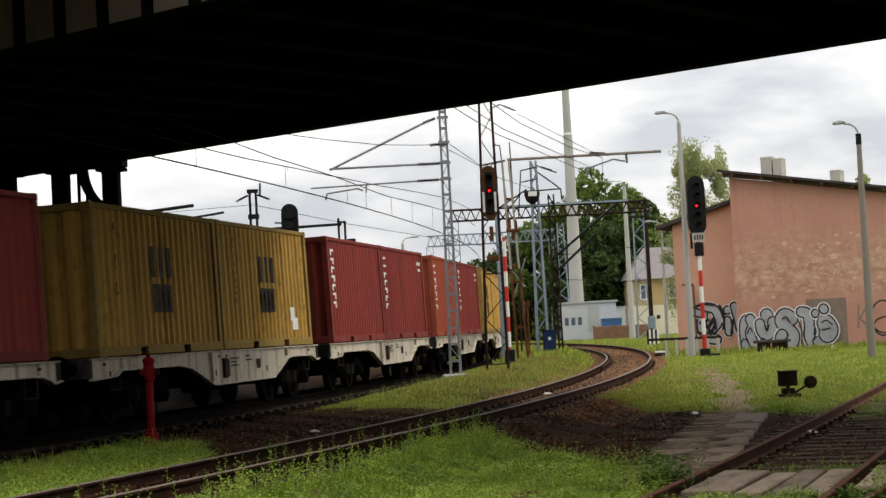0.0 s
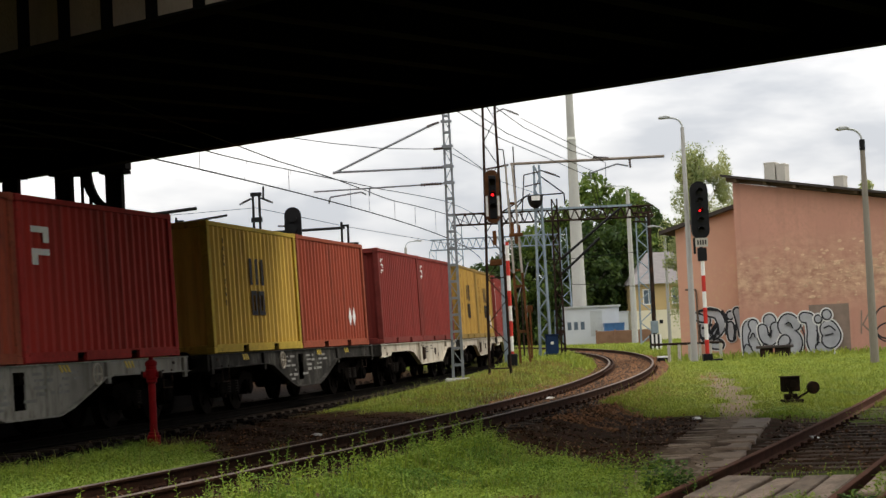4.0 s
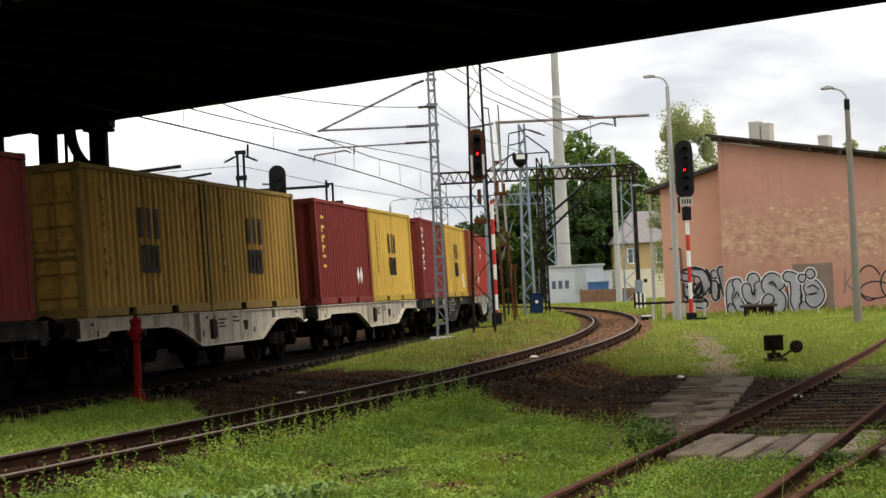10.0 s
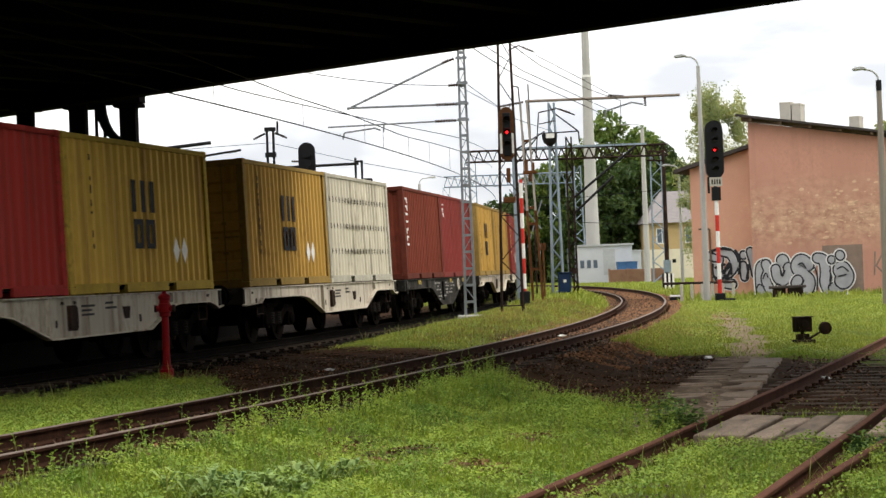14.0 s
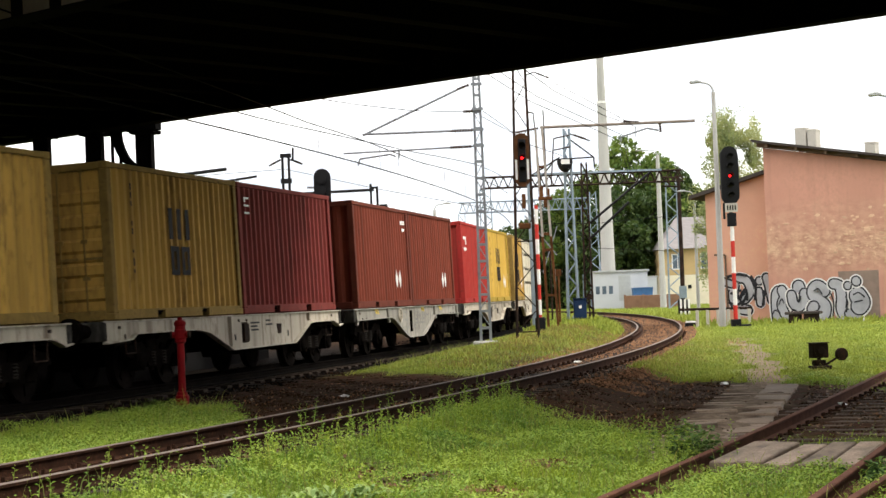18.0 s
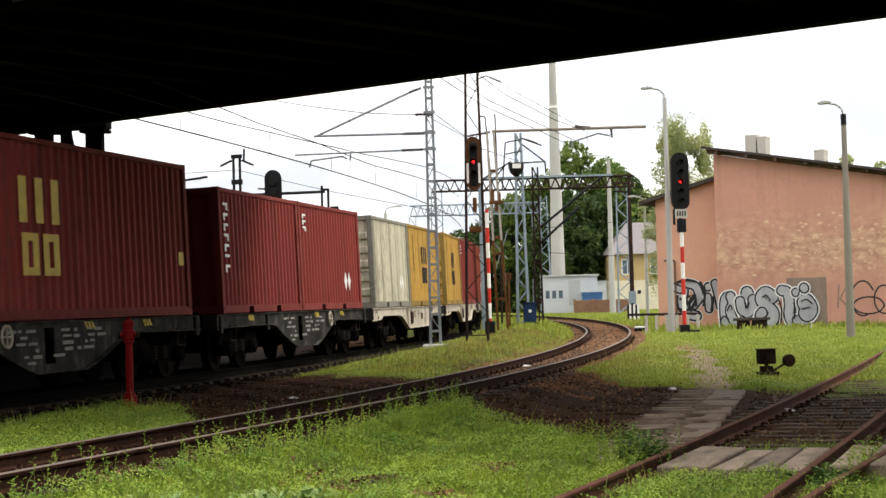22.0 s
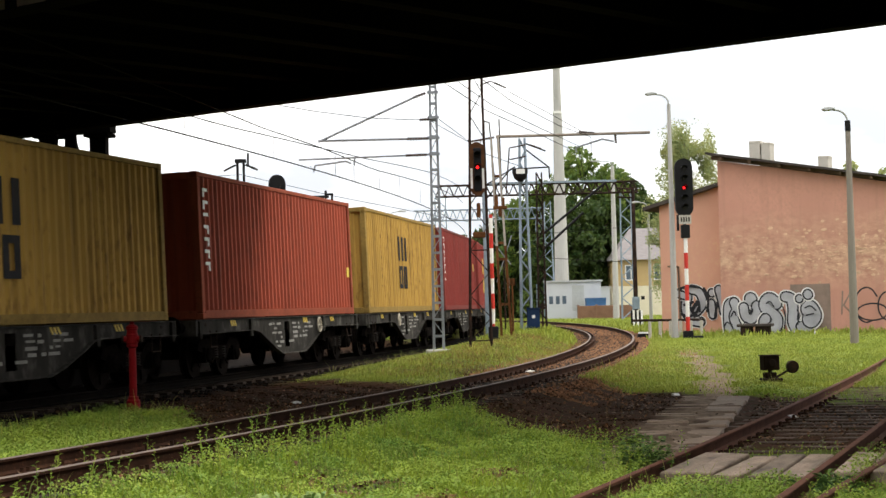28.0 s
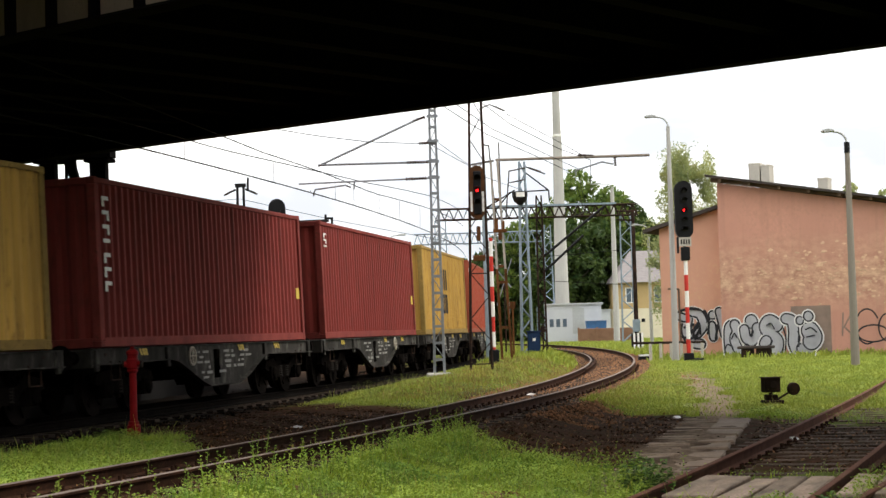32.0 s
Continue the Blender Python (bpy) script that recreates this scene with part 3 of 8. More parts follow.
PATHLINE = ((1.9, 17.2), (3.1, 22.6), (4.35, 28.0), (5.3, 33.5), (6.2, 41.0), (7.4, 52.0), (8.4, 64.0))


def off_walk(x, y):
    """1 away from the slabs of the walkway, 0 on them."""
    xc = np.interp(y, [p[1] for p in PATHLINE], [p[0] for p in PATHLINE]) + 0.1
    return np.where((np.abs(x - xc) < 0.62) & (y > 17.5) & (y < 30), 0.04, 1.0)


def path_of(x, y):
    px, py = np.array([p[0] for p in PATHLINE]), np.array([p[1] for p in PATHLINE])
    xc = np.interp(y, py, px) + 0.12 * np.sin(np.asarray(y) * 1.3)
    w = 0.42 + 0.12 * np.sin(np.asarray(y) * 2.1)
    return (1 - smooth(w * 0.6, w * 1.5, np.abs(x - xc))) * smooth(16.5, 17.5, y) * (1 - smooth(46, 60, y))


# ---- ground ----


def ground_material():
    m = bpy.data.materials.new("ground_earth_and_turf")
    m.use_nodes = True
    n, l = m.node_tree.nodes, m.node_tree.links
    b = n["Principled BSDF"]
    tc = n.new("ShaderNodeTexCoord")
    nz, fz = n.new("ShaderNodeTexNoise"), n.new("ShaderNodeTexNoise")
    nz.inputs["Scale"].default_value, nz.inputs["Detail"].default_value = 0.5, 8.0
    fz.inputs["Scale"].default_value, fz.inputs["Detail"].default_value = 9.0, 6.0
    l.new(tc.outputs["Object"], nz.inputs["Vector"])
    l.new(tc.outputs["Object"], fz.inputs["Vector"])

    def ramp(src, c0, c1, p0=0.3, p1=0.7):
        r = n.new("ShaderNodeValToRGB")
        r.color_ramp.elements[0].position, r.color_ramp.elements[0].color = p0, (*c0, 1)
        r.color_ramp.elements[1].position, r.color_ramp.elements[1].color = p1, (*c1, 1)
        l.new(src, r.inputs["Fac"])
        return r.outputs["Color"]

    def over(attr, low, high):
        a, x = n.new("ShaderNodeAttribute"), n.new("ShaderNodeMix")
        a.attribute_name = attr
        x.data_type = "RGBA"
        e, f = n.new("ShaderNodeMath"), n.new("ShaderNodeMath")
        e.operation, e.inputs[1].default_value, e.inputs[2].default_value = "MULTIPLY_ADD", 0.7, -0.35
        l.new(fz.outputs["Fac"], e.inputs[0])
        f.operation, f.use_clamp = "ADD", True
        l.new(a.outputs["Fac"], f.inputs[0])
        l.new(e.outputs[0], f.inputs[1])
        g = n.new("ShaderNodeMath")
        g.operation, g.use_clamp = "MULTIPLY", True
        l.new(f.outputs[0], g.inputs[0])
        l.new(a.outputs["Fac"], g.inputs[1])
        l.new(g.outputs[0], x.inputs["Factor"])
        l.new(low, x.inputs["A"])
        l.new(high, x.inputs["B"])
        return x.outputs["Result"]

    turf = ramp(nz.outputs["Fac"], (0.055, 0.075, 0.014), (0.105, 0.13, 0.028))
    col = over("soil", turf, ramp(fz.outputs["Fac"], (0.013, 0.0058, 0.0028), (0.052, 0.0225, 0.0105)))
    col = over("ballast", col, ramp(fz.outputs["Fac"], (0.06, 0.034, 0.02), (0.18, 0.1, 0.058)))
    col = over("path", col, ramp(fz.outputs["Fac"], (0.10, 0.072, 0.05), (0.2, 0.15, 0.105)))
    # shade under and beyond the train, painted black over the ground
    col = over("train_shade", col, ramp(fz.outputs["Fac"], (0.003, 0.0023, 0.0018), (0.010, 0.006, 0.004)))
    l.new(col, b.inputs["Base Color"])
    b.inputs["Roughness"].default_value, b.inputs["Specular IOR Level"].default_value = 1.0, 0.03
    bp = n.new("ShaderNodeBump")
    bp.inputs["Strength"].default_value, bp.inputs["Distance"].default_value = 0.6, 0.05
    l.new(fz.outputs["Fac"], bp.inputs["Height"])
    l.new(bp.outputs["Normal"], b.inputs["Normal"])
    return m


def build_ground():
    xs = np.concatenate([(-1800, -700, -300, -140, -70, -40), np.arange(-26, 30, 0.4), (45, 80, 150, 320, 700, 1800)])
    ys = np.concatenate([(-1200, -400, -120, -40, -10, 0), np.arange(4, 60, 0.4), np.arange(60, 180, 1.5), (200, 240, 300, 420, 700, 1200, 2400)])
    gx, gy = np.meshgrid(xs, ys)
    gz = ground_z(gx, gy)
    near = (gy > 5) & (gy < 60) & (np.abs(gx) < 26)
    gz = gz + near * (0.018 * np.sin(gx * 5.1 + gy * 2.3) + 0.015 * np.sin(gx * 2.2 - gy * 6.7))
    nx, ny = len(xs), len(ys)
    verts = np.c_[gx.ravel(), gy.ravel(), gz.ravel()]
    i = np.arange(nx * ny).reshape(ny, nx)
    faces = np.c_[i[:-1, :-1].ravel(), i[:-1, 1:].ravel(), i[1:, 1:].ravel(), i[1:, :-1].ravel()]
    me = bpy.data.meshes.new("ground")
    me.from_pydata(verts.tolist(), [], faces.tolist())
    d1, d2 = lateral(NEAR, gx, gy), lateral(WALL, gx, gy, TRAIN_OFF)
    bal = np.maximum((1 - smooth(1.3, 2.1, np.abs(d1))) * smooth(33, 40, gy), 0.6 * (1 - smooth(1.4, 2.2, np.abs(d2))) * smooth(45, 60, gy))
    for key, val in (("soil", soil_of(gx, gy) * (gy < 200)), ("ballast", bal * (gy < 170)), ("path", path_of(gx, gy)), ("train_shade", np.clip(1.35 * (1 - smooth(1.4, 2.4, d2)), 0, 1) * (d2 > -12) * (1 - smooth(50, 75, gy)))):
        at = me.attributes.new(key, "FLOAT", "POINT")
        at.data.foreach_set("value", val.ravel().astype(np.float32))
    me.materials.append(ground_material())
    me.shade_smooth()
    tagged(new("ground", me), "uneven turf, bare dark earth and ballast beside the tracks", "ground", kind="structure")


build_ground()


# ---- tracks ----


def rail(track, off, z, s0, s1, name, parent, step=1.0, label="", shiny=True, web=None):
    """A flat-bottomed rail swept along a track: web and foot in rust, running surface polished."""
    prof = ((-0.065, -0.15), (0.065, -0.15), (0.065, -0.135), (0.012, -0.115), (0.012, -0.04), (0.034, -0.028), (0.034, -0.006), (0.026, 0), (-0.026, 0), (-0.034, -0.006), (-0.034, -0.028), (-0.012, -0.04), (-0.012, -0.115), (-0.065, -0.135))
    verts, faces = [], []
    ss = np.arange(s0, s1 + 0.01, step)
    for s in ss:
        x, y, a = on(track, s, off)
        zz = z(x, y) if callable(z) else z
        for u, w in prof:
            verts.append((x + u * math.sin(a), y - u * math.cos(a), zz + w))
    n = len(prof)
    mats = []
    for i in range(len(ss) - 1):
        for j in range(n):
            k = (j + 1) % n
            faces.append((i * n + j, i * n + k, (i + 1) * n + k, (i + 1) * n + j))
            mats.append(1 if (shiny and 6 <= j <= 8) else 0)
    me = bpy.data.meshes.new(name)
    me.from_pydata(verts, [], faces)
    me.materials.append(web or M_rail)
    me.materials.append(M_rail_top)
    me.polygons.foreach_set("material_index", mats)
    ob = new(name, me)
    ob.parent = parent
    if label:
        ob["label"] = label
    return ob


def sleeper_mesh(half=1.3, w=0.125, h=0.15):
    bm = BM()
    bx(bm, -w, w, -half, half, -h, 0)
    return mesh_of("sleeper", bm, M_sleeper, bevel=0.012)


def plate_mesh():
    bm = BM()
    bx(bm, -0.09, 0.09, -0.17, 0.17, 0, 0.018)
    for sx in (-0.05, 0.05):
        for sy in (-0.12, 0.12):
            rod(bm, (sx, sy, 0.015), (sx, sy, 0.06), 0.018, seg=6)
    return mesh_of("rail_fastening", bm, M_rail)


SLEEPER, PLATE = sleeper_mesh(), plate_mesh()


def lay_sleepers(track, off, s0, s1, top, parent, cant=0.0, gap=0.62, plates_to=0.0, mat=None):
    rnd = random.Random(4)
    s = s0
    while s < s1:
        x, y, a = on(track, s, off)
        m = pose(x, y, top, 0, 0, math.degrees(a) + rnd.uniform(-1.2, 1.2)) @ pose(0, 0, 0, cant, 0, 0)
        piece("sleeper", SLEEPER, parent, m, mat)
        if s < plates_to:
            for side in (-0.75, 0.75):
                piece("rail_fastening", PLATE, parent, m @ pose(0, side, 0))
        s += gap


def build_tracks():
    near = tagged(new("near_track"), "curved railway track with rusty rails on dark sleepers", "railway track", kind="structure")
    rail(NEAR, 0.75, 0.065, -3, 175, "rail", near)
    rail(NEAR, -0.75, 0.145, -3, 175, "rail", near)
    rail(NEAR, 0.60, 0.060, 44, 120, "check_rail", near, label="second guard rail inside the running rail", shiny=False)
    lay_sleepers(NEAR, 0, 0.2, 110, NEAR_Z - 0.155, near, cant=-3.0, plates_to=50)
    far = tagged(new("train_track"), "canted main line track under the container train", "railway track", kind="structure")
    rail(WALL, TRAIN_OFF + 0.75, -0.02, 0, 200, "rail", far, shiny=False, web=M_train_shade)
    rail(WALL, TRAIN_OFF - 0.75, 0.02, 0, 200, "rail", far, shiny=False, web=M_train_shade)
    lay_sleepers(WALL, TRAIN_OFF, 2, 70, -0.16, far, cant=-CANT)
    side = tagged(new("siding_track"), "old siding track with rusty rails in grass", "railway track", kind="structure")
    rail(SIDE, 0.75, SIDE_Z, -2, 34, "rail", side, shiny=False, web=M_rail_red)
    rail(SIDE, -0.75, SIDE_Z, -2, 34, "rail", side, shiny=False, web=M_rail_red)
    lay_sleepers(SIDE, 0, 0.3, 24, SIDE_Z - 0.155, side, plates_to=20, mat=M_sleeper_old)
    branch = line(1.75, 10.55, math.radians(68.4), (-0.004,) * 5, length=40, back=1)
    rail(branch, 0.0, SIDE_Z + 0.005, -0.4, 16, "branch_rail", side, label="rusty turnout rail leaving the siding", shiny=False, web=M_rail_red)
    # timber crossing between the siding's rails, planks along the track
    bm = BM()
    bx(bm, -1.0, 1.0, -0.116, 0.116, -0.16, 0.0)
    plank = mesh_of("crossing_plank", bm, M_plank, bevel=0.012)
    rnd = random.Random(7)
    x, y, a = on(SIDE, 7.0)
    for k in range(5):
        m = pose(x, y, SIDE_Z - 0.03, 0, 0, math.degrees(a)) @ pose(rnd.uniform(-0.2, 0.14), -0.53 + 0.265 * k, rnd.uniform(-0.022, 0.012), rnd.uniform(-1.5, 1.5), rnd.uniform(-0.5, 0.5), rnd.uniform(-0.8, 0.8))
        piece("crossing_plank", plank, side, m)
    for k in range(3):
        piece("crossing_plank", plank, side, pose(x, y, SIDE_Z - 0.01, 0, 0, math.degrees(a)) @ pose(rnd.uniform(-0.1, 0.1), -0.98 - 0.27 * k, rnd.uniform(-0.02, 0.01), 2, 0, rnd.uniform(-1, 1)))
    # trodden walk of slabs and old timbers towards the yard
    bm = BM()
    bx(bm, -0.25, 0.25, -0.55, 0.55, -0.08, 0.0)
    flag = mesh_of("path_slab", bm, M_slab, bevel=0.02)
    bm = BM()
    slab(bm, [(-0.27, -0.06), (0.25, -0.05), (0.27, 0.02), (0.1, 0.07), (-0.25, 0.06)], -0.07, 0.0, pose(0, 0, 0, 90, 0, 0))
    board = mesh_of("path_board", bm, M_plank, bevel=0.008)
    walkway = tagged(new("walkway"), "worn slab and timber walkway trodden over bare earth", "footpath", kind="structure")
    px, py = [p[0] for p in PATHLINE], [p[1] for p in PATHLINE]
    for k in range(9):
        yy = 18.6 + 1.16 * k
        xx = float(np.interp(yy, py, px)) + 0.3
        piece("path_slab", flag, walkway, pose(xx, yy, float(ground_z(xx, yy)) + rnd.uniform(0.0, 0.014), rnd.uniform(-1, 1), rnd.uniform(-1, 1), -12.5 + rnd.uniform(-3, 3)))
    yy = 19.6
    while yy < 29.5:
        xx = float(np.interp(yy, py, px)) - 0.24
        if rnd.random() < 0.8:
            piece("path_board", board, walkway, pose(xx + rnd.uniform(-0.08, 0.05), yy, float(ground_z(xx, yy)) + rnd.uniform(-0.012, 0.012), rnd.uniform(-2, 2), rnd.uniform(-2, 2), rnd.uniform(-16, 2)))
        yy += rnd.uniform(0.2, 0.34)


build_tracks()


# ---- road bridge over the line ----


def build_bridge():
    ang = math.degrees(math.atan2(BU[1], BU[0]))
    br = thing("road_bridge", pose(0, 0, 0, 0, 0, ang), "dark steel girder road bridge crossing the railway on columns", "bridge")
    # local x runs along the bridge, local y across it (16.8 m to 28.5 m from the origin)
    n0, n1, x0, x1 = 16.8, 28.5, -48, 44

    def girder(y, face, mat, name):
        bm = BM()
        bx(bm, x0, x1, y - 0.012, y + 0.012, 6.03, 7.75)
        g = part(name, bm, mat, br)
        bm = BM()
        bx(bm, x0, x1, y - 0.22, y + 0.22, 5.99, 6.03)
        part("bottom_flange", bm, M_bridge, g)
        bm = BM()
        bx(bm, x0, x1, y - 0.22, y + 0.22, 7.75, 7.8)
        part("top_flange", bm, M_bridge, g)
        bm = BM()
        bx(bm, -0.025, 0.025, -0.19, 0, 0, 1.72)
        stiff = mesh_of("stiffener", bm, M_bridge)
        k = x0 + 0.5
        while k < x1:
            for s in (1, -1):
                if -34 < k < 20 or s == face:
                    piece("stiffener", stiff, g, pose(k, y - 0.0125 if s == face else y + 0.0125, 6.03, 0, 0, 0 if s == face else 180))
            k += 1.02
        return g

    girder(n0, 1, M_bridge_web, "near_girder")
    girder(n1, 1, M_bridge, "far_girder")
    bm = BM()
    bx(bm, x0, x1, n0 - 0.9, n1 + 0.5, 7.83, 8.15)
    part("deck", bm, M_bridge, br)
    # deck added above the view to shade the near end of the train
    bm = BM()
    bx(bm, x0, -18.6, -8.0, 15.7, 7.83, 8.15)
    part("ramp_deck", bm, M_bridge, br, "unseen second deck added to shade the train")
    bm = BM()
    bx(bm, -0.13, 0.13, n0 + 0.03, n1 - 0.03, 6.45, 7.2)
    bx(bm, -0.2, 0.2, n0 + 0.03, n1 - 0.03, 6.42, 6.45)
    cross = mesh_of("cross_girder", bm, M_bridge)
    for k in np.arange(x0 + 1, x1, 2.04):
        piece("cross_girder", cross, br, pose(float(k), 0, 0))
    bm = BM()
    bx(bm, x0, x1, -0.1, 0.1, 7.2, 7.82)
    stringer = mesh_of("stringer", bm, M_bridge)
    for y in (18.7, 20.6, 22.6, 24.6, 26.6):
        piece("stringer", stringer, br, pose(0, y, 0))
    bm = BM()
    for s in (n0 - 0.75, n1 + 0.4):
        for h in (0.55, 1.05):
            bx(bm, x0, x1, s - 0.03, s + 0.03, 8.15 + h, 8.2 + h)
        for k in np.arange(x0, x1, 2.0):
            bx(bm, float(k) - 0.03, float(k) + 0.03, s - 0.03, s + 0.03, 8.15, 9.2)
    part("parapet", bm, M_bridge, br)


def bridge_columns():
    """A steel trestle behind the train, and the ones outside the view."""
    spots = ((-9.75, 46.9, 0.2), (-8.44, 46.9, 0.2), (-11.15, 47.0, 0.19), (-13.2, 49.2, 0.2), (15.0, 26.4, 0.2), (16.6, 24.9, 0.2), (-17.5, 36.2, 0.2), (-16.0, 35.1, 0.2), (9.2, 14.7, 0.2), (10.9, 13.2, 0.2))
    for x, y, r in spots:
        col = thing("bridge_column", pose(x, y, float(ground_z(x, y)), 0, 0, -10), "dark riveted steel column carrying the bridge", "bridge column", "bridge columns")
        h = 5.92 - float(ground_z(x, y))
        bm = BM()
        bx(bm, -r + 0.03, r - 0.03, -0.1, 0.1, 0.25, h)
        part("shaft", bm, M_bridge, col)
        bm = BM()
        for s in (-1, 1):
            bx(bm, s * r - 0.03, s * r + 0.0, -0.13, 0.13, 0.2, h)
        part("flange", bm, M_bridge, col)
        bm = BM()
        bx(bm, -0.5, 0.5, -0.5, 0.5, -0.3, 0.25)
        part("footing", bm, M_concrete, col, bevel=0.03)
        bm = BM()
        bx(bm, -0.34, 0.34, -0.3, 0.3, h - 0.0, h + 0.1)
        part("bearing", bm, M_bridge, col, bevel=0.02)
    beam = thing("bridge_crossbeam", pose(-9.9, 47.0, 5.72, 0, 0, -8), "dark steel crossbeam with knee braces on bridge columns", "bridge beam")
    bm = BM()
    bx(bm, -2.4, 1.86, -0.25, 0.25, 0.3, 0.55)
    part("beam", bm, M_bridge, beam)
    bm = BM()
    ts = np.linspace(0.0, 1.35, 9)
    out = [(0.62 + 0.62 * (1 - math.cos(t)), 0.32 - 1.0 * math.sin(t)) for t in ts] + [(0.84 + 0.62 * (1 - math.cos(t)), 0.36 - 1.0 * math.sin(t)) for t in ts[::-1]]
    slab(bm, out, -0.1, 0.1)
    part("knee_brace", bm, M_bridge, beam)
    for q in (0.60, 0.82):
        bm = BM()
        bx(bm, q - 0.03, q + 0.03, -0.05, 0.05, -5.7, 0.3)
        part("drain_pipe", bm, M_bridge, beam)


def blocking_walls():
    """Plain walls added to block light from outside the view: beside the camera, beyond the line, under the bridge's
    end.
    """
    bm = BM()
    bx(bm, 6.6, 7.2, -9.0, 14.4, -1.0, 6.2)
    tagged(part("wall_east", bm, M_blocking), "plain dark wall added on the east to block light", "wall", kind="structure")
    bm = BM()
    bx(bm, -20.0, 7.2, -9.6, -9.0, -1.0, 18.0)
    tagged(part("wall_south", bm, M_blocking), "plain dark wall added on the south to block light", "wall", kind="structure")
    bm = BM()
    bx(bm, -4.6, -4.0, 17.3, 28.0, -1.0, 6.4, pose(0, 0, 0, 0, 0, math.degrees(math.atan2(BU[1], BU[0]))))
    tagged(part("wall_abutment", bm, M_blocking), "plain dark wall added under the bridge to block light", "wall", kind="structure")
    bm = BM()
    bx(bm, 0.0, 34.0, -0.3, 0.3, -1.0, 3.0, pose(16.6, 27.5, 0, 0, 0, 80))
    tagged(part("wall_yard", bm, M_blocking), "plain dark wall added beside the yard to block light", "wall", kind="structure")
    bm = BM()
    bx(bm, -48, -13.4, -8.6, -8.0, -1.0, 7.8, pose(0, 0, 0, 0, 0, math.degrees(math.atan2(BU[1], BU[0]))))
    tagged(part("wall_ramp", bm, M_blocking), "plain dark wall added at the left rear to block light", "wall", kind="structure")
    # added behind the train to darken the gaps below the wagons
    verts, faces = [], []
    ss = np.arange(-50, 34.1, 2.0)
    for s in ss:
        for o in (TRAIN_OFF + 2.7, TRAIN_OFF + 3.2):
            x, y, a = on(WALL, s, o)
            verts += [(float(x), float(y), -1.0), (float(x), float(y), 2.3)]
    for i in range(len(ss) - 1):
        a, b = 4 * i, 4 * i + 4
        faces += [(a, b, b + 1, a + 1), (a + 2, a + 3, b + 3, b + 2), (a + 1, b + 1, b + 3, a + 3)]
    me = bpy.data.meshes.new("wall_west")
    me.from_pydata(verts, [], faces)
    me.materials.append(M_blocking)
    tagged(new("wall_west", me), "plain dark wall added beyond the train to block light", "wall", kind="structure")


build_bridge()
bridge_columns()
blocking_walls()

# ---- the train: containers ----
HALF_W = 1.219


def corrugated(L, z0, z1, pitch, depth, axis_end=False):
    """A pressed steel wall with vertical corrugations, in the plane y = 0, outer faces towards -y."""
    n = max(2, int(round(L / pitch)))
    p = L / n
    xs, ds = [], []
    for i in range(n):
        for f, d in ((0.0, 0), (0.27, 0), (0.5, depth), (0.77, depth)):
            xs.append(-L / 2 + (i + f) * p)
            ds.append(d)
    xs.append(L / 2)
    ds.append(0)
    bm = BM()
    rows = [[bm.verts.new((x, d + o, z)) for x, d in zip(xs, ds)] for o in (0.0,) for z in (z0, z1)]
    for i in range(len(xs) - 1):
        bm.faces.new((rows[0][i], rows[0][i + 1], rows[1][i + 1], rows[1][i]))
    return bm


